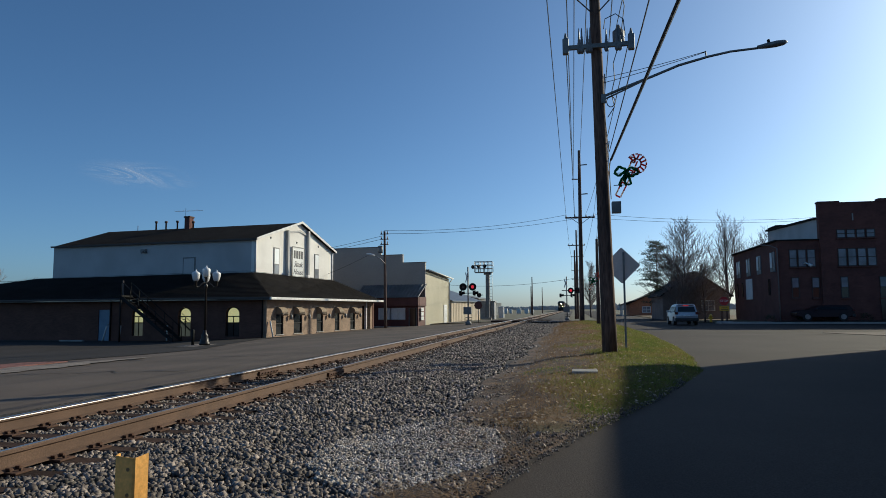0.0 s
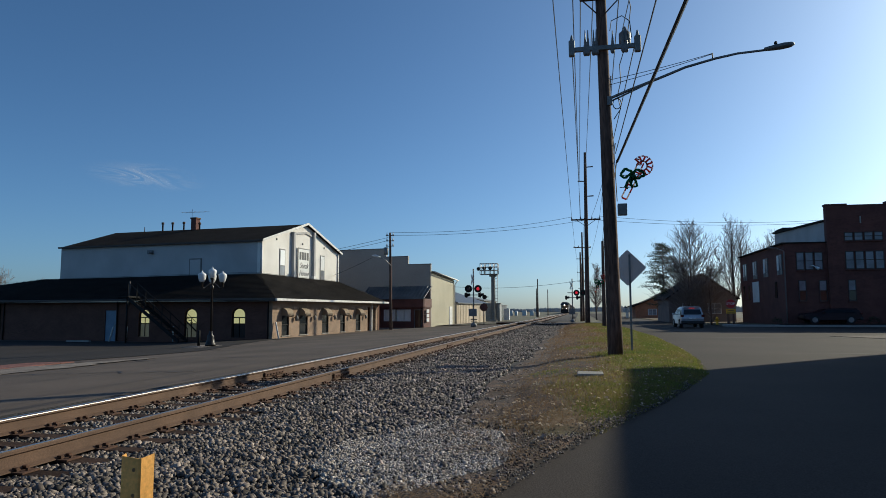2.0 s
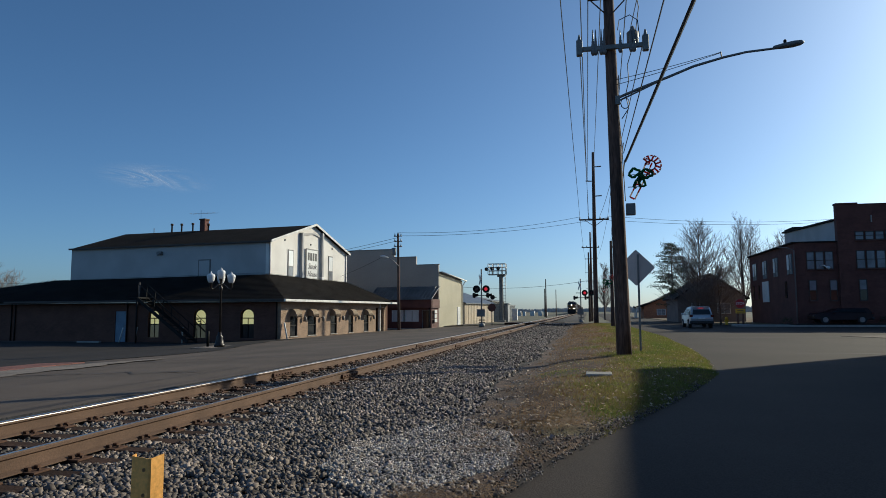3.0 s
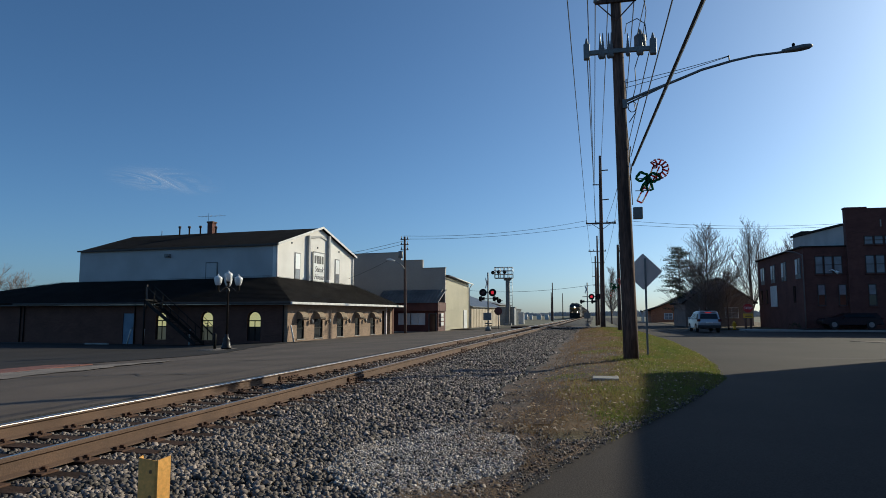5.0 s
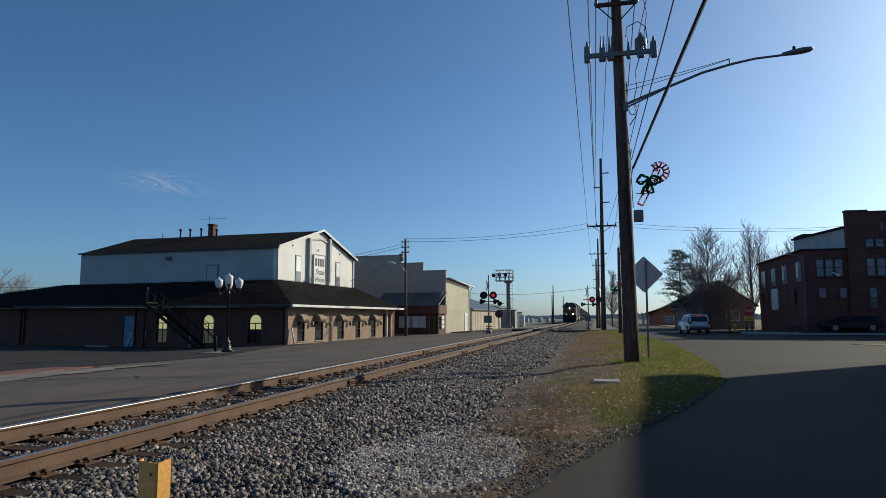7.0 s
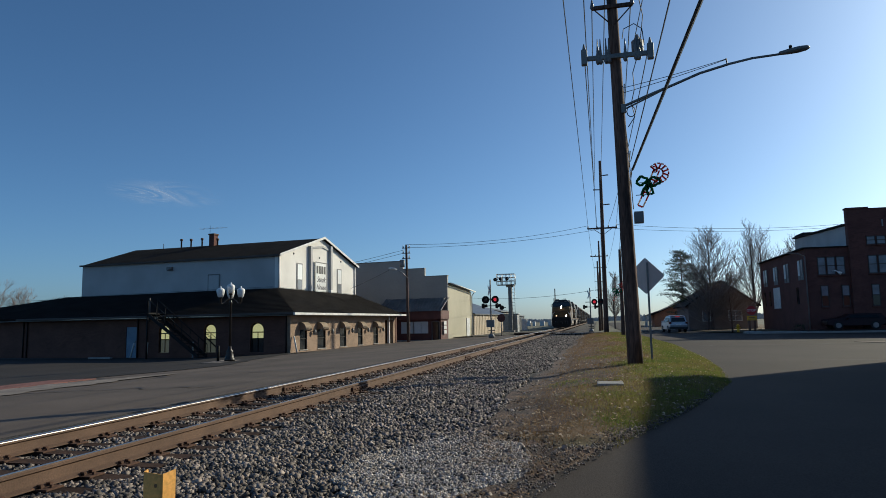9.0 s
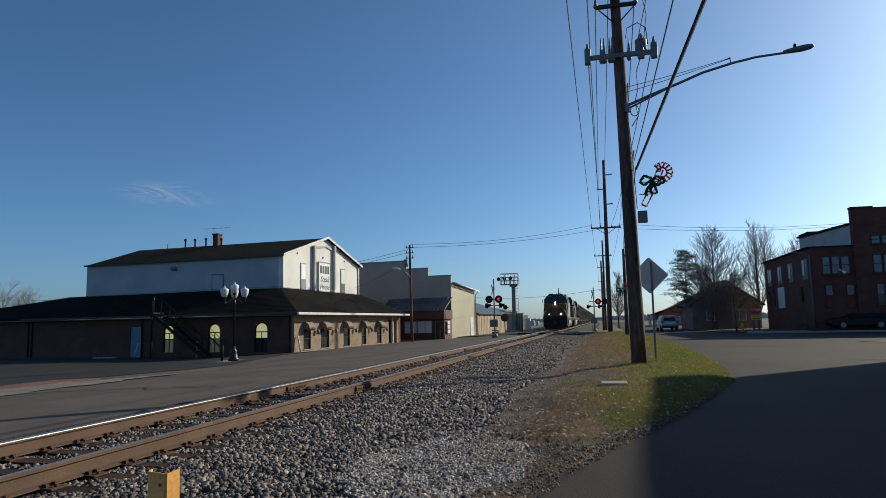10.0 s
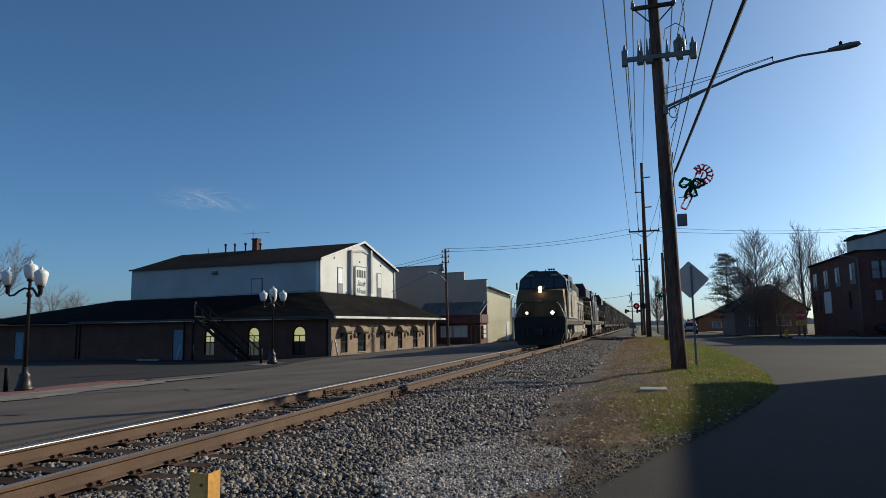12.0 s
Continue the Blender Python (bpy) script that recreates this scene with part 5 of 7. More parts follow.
# ---- large brick building across the junction ----
def brick_school():
    s = thing("brick_building", pose(17.95, 63.5, 0), "dark red brick two- and three-storey building with tall windows", "building")
    # local: x along the front, y away from the road
    lowh, th = 7.25, 10.5
    wins = []
    for a, b in ((0.9, 1.55), (1.62, 2.3), (2.37, 3.05)):
        wins.append((a, b, 4.95, 6.45))
    for k in range(4):
        wins.append((4.75 + k * 0.78, 5.45 + k * 0.78, 4.95, 6.45))
        wins.append((4.75 + k * 0.78, 5.45 + k * 0.78, 7.42, 8.1))
        wins.append((10.5 + k * 0.78, 11.2 + k * 0.78, 4.95, 6.45))
    for a in (1.0, 2.65, 4.85, 7.9, 10.6, 12.6):
        wins.append((a, a + 0.62, 2.2, 3.98))
    bm = B()
    box(bm, 0, 3.4, 0, 16.5, -0.1, lowh)
    low = part("wing_wall", bm, "brick_red", s, "dark red brick wing")
    bm = B()
    box(bm, 3.4, 30, -0.3, 0.3, -0.1, th)
    tall = part("main_wall", bm, "brick_red", s, "dark red brick main front with a high parapet")
    bm = B()
    prism(bm, ((0.3, -0.1), (15.5, -0.1), (15.5, 9.75), (11.5, 9.6), (0.3, 9.15)), "x", 3.45, 30)
    part("rear_block", bm, "shaded_white", s, "pale grey clad rear block")
    for q in ((3.35, 5.1, -0.36, 0.36, th, th + 0.14), (8.2, 13, -0.36, 0.36, th, th + 0.26), (5.1, 8.2, -0.34, 0.34, th - 0.04, th + 0.03)):
        bm = B()
        box(bm, *q)
        part("coping", bm, "brick_red", s)
    bm = B()
    prism(bm, ((0.36, 9.17), (15.7, 9.78), (15.7, 9.98), (0.36, 9.33)), "x", 3.25, 30)
    box(bm, 3.5, 5.5, 12.6, 15.6, 9.8, 10.15)
    part("upper_roof", bm, "shingle", s)
    bm = B()
    box(bm, -0.25, 3.4, -0.12, 16.7, lowh, lowh + 0.12)
    part("wing_roof", bm, "shingle", s)
    for a, b, z0, z1 in wins:
        y = 0.0 if a < 3.4 else -0.3
        bm = B()
        for q in ((a, b, z0 - 0.05, z0 + 0.03), (a, b, z1 - 0.05, z1 + 0.03), (a, a + 0.06, z0, z1), (b - 0.06, b, z0, z1), (a, b, (z0 + z1) / 2 - 0.03, (z0 + z1) / 2 + 0.03)):
            box(bm, q[0], q[1], y - 0.05, y + 0.02, q[2], q[3])
        w = part("window", bm, "trim_brown", s, "brown-framed sash window")
        m = (z0 + z1) / 2
        # upper pane lighter: reflected sky put into its colour
        bm = B()
        box(bm, a + 0.05, b - 0.05, y - 0.025, y - 0.005, m, z1)
        part("upper_pane", bm, "blind", w)
        bm = B()
        box(bm, a + 0.05, b - 0.05, y - 0.03, y - 0.01, z0, m)
        part("lower_pane", bm, "glass" if z0 < 4 else "blind", w)
        bm = B()
        box(bm, a - 0.05, b + 0.05, y - 0.12, y, z0 - 0.14, z0 - 0.05)
        part("sill", bm, "brick_red", w)
    for yc in (1.6, 6.2, 10.2, 14.4):
        for k in (-0.42, 0.42):
            bm = B()
            box(bm, -0.05, 0.0, yc + k - 0.36, yc + k + 0.36, 4.6, 6.4)
            w = part("side_window", bm, "dull_steel", s, "narrow side window")
            bm = B()
            box(bm, -0.07, -0.045, yc + k - 0.3, yc + k + 0.3, 5.0, 6.35)
            part("pane", bm, "sign_white" if k > 0 else "blind", w)
    bm = B()
    box(bm, -0.06, 0.0, 9.0, 11.4, 2.2, 4.3)
    part("boarded_window", bm, "sign_white", s, "whitewashed boarded window")
    for yc in (3.0, 13.0, 15.2):
        bm = B()
        box(bm, -0.05, 0.0, yc - 0.3, yc + 0.3, 2.5, 4.0)
        part("side_window", bm, "glass", s)
    bm = B()
    tube(bm, [(-0.08, -0.12, 0.1), (-0.1, -0.12, 6.6), (-0.6, 0.3, 6.9), (-1.2, 0.8, 7.0)], 0.06, 8)
    part("downpipe", bm, "house_gray", s, "pale downpipe at the corner")
    bm = B()
    box(bm, 7.9, 8.7, -0.38, -0.28, 0.0, 2.2)
    part("door", bm, "glass", s, "dark glazed door")
    bm = B()
    box(bm, 6.05, 6.15, -0.36, -0.28, 8.9, 9.5)
    part("wall_plate", bm, "concrete", s)
    bm = B()
    tube(bm, [(2.0, -0.1, 5.2), (2.15, -0.4, 5.25), (2.35, -0.6, 5.05)], 0.05, 6)
    tube(bm, [(2.3, -0.6, 5.1), (2.5, -0.7, 4.95)], [0.1, 0.14], 8)
    part("wall_lamp", bm, "globe", s, "white wall lamp")
    rg = random.Random(3)
    for k in range(7):
        x = 3.6 + k * 3.0 if k else -0.8
        bush(x + 17.95, 62.9 - (0 if k else -1), 0.5 + 0.3 * rg.random(), rg)


def bush(x, y, r, rg):
    vs, fs = [], []
    for _ in range(260):
        p = Vector((rg.gauss(0, 1), rg.gauss(0, 1), abs(rg.gauss(0, 1)))).normalized() * r * rg.uniform(0.6, 1.05)
        p.z *= 1.2
        d = Vector((rg.uniform(-1, 1), rg.uniform(-1, 1), rg.uniform(-1, 1))) * 0.09
        e = Vector((rg.uniform(-1, 1), rg.uniform(-1, 1), rg.uniform(-1, 1))) * 0.09
        n = len(vs)
        vs += [p + Vector((x, y, 0.1)), p + d + Vector((x, y, 0.1)), p + e + Vector((x, y, 0.1))]
        fs.append((n, n + 1, n + 2))
    raw("bush", vs, fs, "needle", "low dark evergreen bush along the brick wall", "bush")


brick_school()


# ---- houses ----
def house(m, w, d, h, rise, wall, roof, label, wins, porch=False):
    s = thing("house", m, label, "house", "houses")
    bm = B()
    prism(bm, ((0, -0.1), (w, -0.1), (w, h), (w / 2, h + rise), (0, h)), "y", 0, d)
    part("wall", bm, wall, s)
    bm = B()
    for x0, x1 in ((-0.4, w / 2), (w + 0.4, w / 2)):
        dz = rise / (w / 2) * 0.4
        prism(bm, ((x0, h - dz), (x1, h + rise), (x1, h + rise + 0.16), (x0, h - dz + 0.16)), "y", -0.5, d + 0.5)
    part("roof", bm, roof, s)
    for a, b, z0, z1 in wins:
        bm = B()
        box(bm, a - 0.07, b + 0.07, -0.05, 0.0, z0 - 0.07, z1 + 0.07)
        f = part("window", bm, "white_paint", s, "white-framed window")
        n = 2 if b - a > 0.9 else 1
        for k in range(n):
            for u, v in ((z0, (z0 + z1) / 2 - 0.02), ((z0 + z1) / 2 + 0.02, z1)):
                bm = B()
                box(bm, a + (b - a) * k / n + 0.03, a + (b - a) * (k + 1) / n - 0.03, -0.07, -0.045, u, v)
                part("pane", bm, "blind", f)
    if porch:
        bm = B()
        prism(bm, ((-1.6, 2.2), (0.8, 3.0), (0.8, 3.12), (-1.6, 2.32)), "y", -0.3, d * 0.7)
        part("porch_roof", bm, roof, s)
        for y in (0, d * 0.3, d * 0.65):
            bm = B()
            box(bm, -1.4, -1.25, y, y + 0.15, 0, 2.25)
            part("porch_post", bm, "white_paint", s)
    return s


house(pose(10.6, 84.0, 0.05, 0, 0, 2), 7.6, 9, 2.9, 2.7, "house_gray", "shingle", "low grey house with a broad dark gable roof", ((4.5, 5.9, 1.0, 2.15), (1.6, 2.4, 1.0, 2.15)))
house(pose(10.2, 128, -0.3, 0, 0, 0), 7.5, 8, 2.5, 1.6, "brick_orange", "shingle", "small orange brick house with a grey roof", ((2.3, 3.7, 0.9, 1.9), (5.2, 6.3, 1.0, 2.1)), True)
house(pose(15.0, 140, 0.0), 7, 8, 4.0, 1.8, "house_gray", "shingle", "grey two-storey house in the distance", ((2.0, 2.8, 1, 2.2), (4.0, 4.8, 1, 2.2)))


# ---- signs, hydrant, parked car by the junction ----
def stop_sign():
    s = thing("stop_sign", pose(13.5, 64.6, 0), "red stop sign over a yellow plate on a timber post", "sign")
    bm = B()
    box(bm, -0.3, -0.12, 0, 0.16, 0, 1.45, 0.01)
    box(bm, 0.14, 0.3, 0, 0.16, 0, 1.4, 0.01)
    part("post", bm, "pole", s)
    bm = B()
    box(bm, -0.65, 0.65, -0.5, 0.4, 0, 0.14, 0.03)
    part("plinth", bm, "concrete", s)
    bm = B()
    oct_ = [(0.42 * math.cos(a), 1.98 + 0.42 * math.sin(a)) for a in (math.pi / 8 + k * math.pi / 4 for k in range(8))]
    prism(bm, oct_, "y", -0.03, -0.01)
    blade = part("blade", bm, "sign_red", s)
    cu = bpy.data.curves.new("lettering", "FONT")
    cu.body, cu.size, cu.extrude, cu.align_x, cu.align_y = "STOP", 0.3, 0.003, "CENTER", "CENTER"
    tmp = bpy.data.objects.new("lettering", cu)
    me = bpy.data.meshes.new_from_object(tmp)
    me.materials.clear()
    me.materials.append(M["sign_white"])
    ob = new("lettering", me)
    ob.parent = blade
    ob.matrix_basis = pose(0, -0.04, 1.98, 90)
    bpy.data.objects.remove(tmp)
    bm = B()
    box(bm, -0.42, 0.42, -0.03, -0.01, 1.1, 1.5, 0.01)
    part("plate", bm, "sign_yellow", s, "yellow plate")
    bm = B()
    for z, w in ((1.36, 0.25), (1.22, 0.3)):
        box(bm, -w, w, -0.037, -0.03, z - 0.025, z + 0.025)
    part("lettering", bm, "ink", s)


stop_sign()


def hydrant(x, y):
    h = thing("fire_hydrant", pose(x, y, 0), "small yellow fire hydrant on the grass", "hydrant")
    bm = B()
    lathe(bm, 0, 0, ((0, 0.18), (0.06, 0.18), (0.07, 0.12), (0.55, 0.12), (0.57, 0.16), (0.62, 0.16), (0.72, 0.1), (0.78, 0.04)), 12)
    part("barrel", bm, "sign_yellow", h)
    bm = B()
    tube(bm, [(-0.22, 0, 0.42), (0.22, 0, 0.42)], 0.07, 10)
    part("nozzle", bm, "sign_yellow", h)


hydrant(12.75, 67.0)
bollard(pose(12.3, 67.3, 0), 0.6, "pole", "short timber post by the hydrant", 0.09)


def car(name, m, paint, label, lit):
    """A five-door car, rear towards -y, 4.5 m long."""
    c = thing(name, m, label, "car")
    side = ((-2.2, 0.42), (-2.28, 0.75), (-2.22, 0.98), (-1.98, 1.5), (-1.78, 1.66), (-0.9, 1.70), (0.35, 1.62), (1.05, 1.12), (2.0, 0.98), (2.22, 0.75), (2.2, 0.4), (1.75, 0.32), (-1.75, 0.32))
    bm = B()
    ys = list(side)
    rows = []
    for f, wid in ((-1, 0.90), (1, 0.90)):
        ring = []
        for y, z in ys:
            w = wid * (1.0 if z < 1.0 else 1.0 - 0.26 * (z - 1.0) / 0.7)
            if abs(y) > 2.0 and z < 1.0:
                w *= 0.93
            ring.append(bm.verts.new((f * w, y, z)))
        rows.append(ring)
    bm.faces.new(rows[0])
    bm.faces.new(rows[1][::-1])
    for i in range(len(ys)):
        j = (i + 1) % len(ys)
        bm.faces.new((rows[0][j], rows[0][i], rows[1][i], rows[1][j]))
    bmesh.ops.recalc_face_normals(bm, faces=bm.faces)
    bmesh.ops.bevel(bm, geom=bm.edges[:], offset=0.05, segments=2, affect="EDGES", profile=0.6)
    for f in bm.faces:
        f.smooth = True
    part("body", bm, paint, c)
    bm = B()
    prism(bm, ((-0.68, 1.08), (0.68, 1.08), (0.6, 1.47), (-0.6, 1.47)), "y", -0.012, 0.012)
    ob = part("rear_window", bm, "glass", c, "dark rear window")
    ob.matrix_basis = pose(0, -2.235, 0.0)
    for v in ob.data.vertices:
        v.co.y += (v.co.z - 1.0) * 0.42
    for sx in (-1, 1):
        bm = B()
        V = [bm.verts.new((sx * (0.905 - 0.26 * 0.9 * (z - 1.0) / 0.7), y, z)) for y, z in ((-1.75, 1.06), (-1.6, 1.48), (0.25, 1.5), (0.85, 1.1))]
        bm.faces.new(V)
        bmesh.ops.solidify(bm, geom=bm.faces[:], thickness=0.015)
        part("side_window", bm, "glass", c)
        bm = B()
        box(bm, sx * 0.78 - 0.12, sx * 0.78 + 0.12, -2.3, -2.12, 0.86, 1.06, 0.03)
        part("tail_lamp", bm, "red_lens", c, "red tail lamp")
        bm = B()
        box(bm, sx * 1.0 - 0.1, sx * 1.0 + 0.1, 0.6, 0.75, 1.02, 1.18, 0.04)
        part("wing_mirror", bm, paint, c)
    for sx in (-1, 1):
        for y in (-1.38, 1.38):
            bm = B()
            tube(bm, [(sx * 0.68, y, 0.35), (sx * 0.91, y, 0.35)], 0.35, 20)
            w = part("wheel", bm, "tyre", c)
            bm = B()
            tube(bm, [(sx * 0.9, y, 0.35), (sx * 0.925, y, 0.35)], 0.22, 12)
            part("rim", bm, "steel", w)
    bm = B()
    box(bm, -0.88, 0.88, -2.33, -2.1, 0.34, 0.58, 0.05)
    part("rear_bumper", bm, "trim_black", c, "dark lower rear bumper")
    bm = B()
    box(bm, -0.26, 0.26, -2.31, -2.26, 0.72, 0.83)
    part("number_plate", bm, "sign_white", c)
    bm = B()
    box(bm, -0.2, 0.2, -1.97, -1.88, 1.55, 1.6)
    part("brake_lamp", bm, "tail" if lit else "red_lens", c, "lit high brake lamp" if lit else "")
    bm = B()
    box(bm, -0.62, 0.62, -2.02, -1.75, 1.6, 1.68, 0.03)
    part("roof_spoiler", bm, paint, c)
    return c


suv = car("suv", pose(8.75, 57.8, 0.0), "car_paint", "silver family suv with lit brake lamps on the road", True)
parked = car("parked_car", pose(20.75, 62.0, 0.22, 0, 0, 90), "dark_car", "dark maroon car parked by the brick building", False)
for me in {p.data for p in parked.children_recursive if p.data}:
    for v in me.vertices:
        if v.co.z > 0.72:
            v.co.z = 0.72 + (v.co.z - 0.72) * 0.62


# ---- trees ----
def tube_arrays(segs, sides=3):
    """Tapered bars as plain arrays: segments of (p, q, r0, r1)."""
    vs, fs = [], []
    for p, q, r0, r1 in segs:
        w = (q - p).normalized()
        a = w.orthogonal().normalized()
        b = w.cross(a)
        n = len(vs)
        for c, r in ((p, r0), (q, r1)):
            for k in range(sides):
                t = 2 * math.pi * k / sides
                vs.append(c + (a * math.cos(t) + b * math.sin(t)) * r)
        for k in range(sides):
            fs.append((n + k, n + (k + 1) % sides, n + sides + (k + 1) % sides, n + sides + k))
    return vs, fs


def bare_tree(x, y, h, seed, spread=0.5, upright=0.4, label="bare grey winter tree with fine twigs", depth=6, start=0.25, stems=1, z0=0.0):
    rg = random.Random(seed)
    big, small = [], []

    def grow(p, w, length, r, level):
        n = 3
        for _ in range(n):
            w2 = (w + Vector((rg.uniform(-1, 1), rg.uniform(-1, 1), rg.uniform(-0.5, 1) * upright)) * 0.16).normalized()
            q = p + w2 * length / n
            (big if level < 2 else small).append((p, q, r, r * 0.86))
            p, w, r = q, w2, r * 0.86
            if level and level < depth and rg.random() < 0.75:
                side = (w + Vector((rg.uniform(-1, 1), rg.uniform(-1, 1), rg.uniform(-0.4, 0.8))) * spread * 1.7).normalized()
                grow(p, side, length * rg.uniform(0.45, 0.7), r * 0.55, level + 1)
        if level < depth:
            for _ in range(2 if level else 3):
                side = (w + Vector((rg.uniform(-1, 1), rg.uniform(-1, 1), rg.uniform(-0.2, 0.6) + upright * 0.4)) * spread).normalized()
                grow(p, side, length * rg.uniform(0.6, 0.82), r * 0.72, level + 1)

    t = thing("tree", pose(x, y, z0), label, "tree", "trees")
    for s in range(stems):
        w = Vector((rg.uniform(-0.25, 0.25), rg.uniform(-0.2, 0.2), 1)).normalized() if stems > 1 else Vector((0, 0, 1))
        grow(Vector((0.35 * s - 0.2 * (stems - 1), 0, -0.1)), w, h * start, h * 0.022 / stems ** 0.4, 0)
    top = max(q.z for _, q, _, _ in small)
    k = h / top
    S = lambda segs, lo: [(p * k, q * k, max(a, lo), max(b, lo)) for p, q, a, b in segs]
    raw("trunk", *tube_arrays(S(big, 0.03), 6), "bark", parent=t)
    raw("crown", *tube_arrays(S(small, 0.010), 3), "twig", kind="stuff", parent=t)
    return t


def pine(x, y, h, seed):
    rg = random.Random(seed)
    t = thing("pine_tree", pose(x, y, 0), "dark evergreen pine with layered drooping branches", "tree", "trees")
    trunk = [(Vector((0, 0, h * k / 10)), Vector((0, 0, h * (k + 1) / 10)), 0.2 * (1 - k / 11), 0.2 * (1 - (k + 1) / 11)) for k in range(10)]
    limbs, vs, fs = [], [], []
    for i in range(62):
        u = 0.14 + 0.86 * i / 62
        a = rg.uniform(0, 2 * math.pi)
        l = h * 0.31 * (0.35 + 0.75 * math.sin(min(u * 2.6, 2.2))) * rg.uniform(0.6, 1.15) * (1.1 - u * 0.62)
        p = Vector((0, 0, h * u))
        for k in range(5):
            q = p + Vector((math.cos(a), math.sin(a), 0.12 - 0.05 * k + rg.uniform(-0.06, 0.1))) * l / 5
            limbs.append((p, q, 0.045 * (1 - k / 6), 0.045 * (1 - (k + 1) / 6)))
            if k:
                for _ in range(46):
                    c = p.lerp(q, rg.random()) + Vector((rg.gauss(0, 0.24), rg.gauss(0, 0.24), rg.gauss(0.06, 0.10)))
                    d = Vector((rg.uniform(-1, 1), rg.uniform(-1, 1), rg.uniform(-0.5, 0.7))) * 0.2
                    e = Vector((rg.uniform(-1, 1), rg.uniform(-1, 1), rg.uniform(-1, 1))) * 0.05
                    n = len(vs)
                    vs += [c, c + d + e, c + d - e]
                    fs.append((n, n + 1, n + 2))
            p = q
    raw("trunk", *tube_arrays(trunk + limbs, 5), "bark", parent=t)
    raw("crown", vs, fs, "needle", kind="stuff", parent=t)


def leader_tree(x, y, h, seed, reach=0.32, lean=0.9, start=0.12, count=60, label="bare winter tree with a straight leader and fine ascending twigs"):
    """A tree with one leader and many ascending side branches."""
    rg = random.Random(seed)
    big, small = [], []

    def branch(p, w, length, r, level):
        for k in range(4):
            w = (w + Vector((rg.uniform(-1, 1), rg.uniform(-1, 1), rg.uniform(-0.3, 0.7))) * 0.13).normalized()
            q = p + w * length / 4
            small.append((p, q, r * (1 - k / 5), r * (1 - (k + 1) / 5)))
            p = q
            if level < 3:
                for _ in range(2):
                    side = (w + Vector((rg.uniform(-1, 1), rg.uniform(-1, 1), rg.uniform(-0.3, 0.8))) * 0.75).normalized()
                    branch(p, side, length * rg.uniform(0.3, 0.52), r * 0.5, level + 1)

    t = thing("tree", pose(x, y, 0), label, "tree", "trees")
    p = Vector((0, 0, -0.1))
    for k in range(12):
        q = p + Vector((rg.uniform(-0.05, 0.05), rg.uniform(-0.05, 0.05), h / 12))
        big.append((p, q, h * 0.017 * (1 - k / 13), h * 0.017 * (1 - (k + 1) / 13)))
        p = q
    for i in range(count):
        u = start + (0.97 - start) * (i / count)
        a = rg.uniform(0, 2 * math.pi)
        up = lean * rg.uniform(0.7, 1.5)
        w = Vector((math.cos(a), math.sin(a), up)).normalized()
        l = h * reach * rg.uniform(0.7, 1.2) * (1.15 - u) ** 0.8
        branch(Vector((0, 0, h * u)), w, l, h * 0.006 * (1.2 - u), 1)
    raw("trunk", *tube_arrays(big, 7), "bark", parent=t)
    raw("crown", *tube_arrays([(p, q, max(a, 0.0075), max(b, 0.006)) for p, q, a, b in small], 3), "twig", kind="stuff", parent=t)


pine(11.0, 92, 10.2, 2)
leader_tree(13.0, 82.5, 11.2, 11, 0.40, 1.0, 0.12, 80)
leader_tree(12.2, 80.5, 6.8, 15, 0.55, 0.6, 0.08, 60, "spreading bare winter tree before a grey house")
leader_tree(14.8, 81.0, 6.2, 19, 0.55, 0.5, 0.08, 60, "low spreading bare winter tree before a grey house")
leader_tree(19.2, 90, 12.6, 23, 0.42, 2.6, 0.10, 26, "upright bare winter tree with ascending limbs")
leader_tree(20.6, 91, 11.6, 24, 0.42, 2.6, 0.10, 18, "upright bare winter tree with ascending limbs")
bare_tree(25.0, 97, 12.5, 29, 0.4, 0.8, "upright bare winter tree behind the brick building", 5, 0.28, 2)
leader_tree(2.7, 108, 8.6, 31, 0.3, 1.2, 0.15, 60, "small bare winter tree beside the road")
bare_tree(-71, 57, 13.5, 37, 0.6, 0.3, "bare winter tree beyond the low wing", 6, 0.24, 1, -0.8)
bare_tree(-92, 86, 10.5, 41, 0.6, 0.3, "bare winter tree beyond the low wing", 5, 0.24, 1, -0.8)
bare_tree(-89, 88.5, 9.6, 43, 0.6, 0.3, "bare winter tree beyond the low wing", 5, 0.24, 1, -0.8)
bare_tree(-100, 110, 9.0, 47, 0.6, 0.3, "bare winter tree beyond the low wing", 5, 0.24, 1, -0.8)
bare_tree(-72, 105, 7.0, 49, 0.6, 0.3, "bare winter tree beyond the low wing", 5, 0.24, 1, -0.8)


def woods(y, x0, x1, h, seed, z0=-0.5):
    """A far belt of winter woods: many thin upright sprays with an uneven top."""
    rg = random.Random(seed)
    vs, fs = [], []
    x = x0
    while x < x1:
        t = h * (0.55 + 0.5 * noise.noise((x * 0.02, seed, 0)) + rg.uniform(0, 0.3))
        w = h * rg.uniform(0.10, 0.28)
        d = rg.uniform(-20, 20)
        n = len(vs)
        vs += [(x - w, y + d, z0), (x + w, y + d, z0), (x + w * 0.8, y + d, t * 0.7), (x + rg.uniform(-0.3, 0.3) * w, y + d, t), (x - w * 0.8, y + d, t * 0.65)]
        fs.append((n, n + 1, n + 2, n + 3, n + 4))
        x += h * 0.07
    # haze is painted in through the pale grey
    raw("far_woods", vs, fs, "hazy_wood", "belt of far winter woods on the horizon, paled with haze", "woods", "stuff")


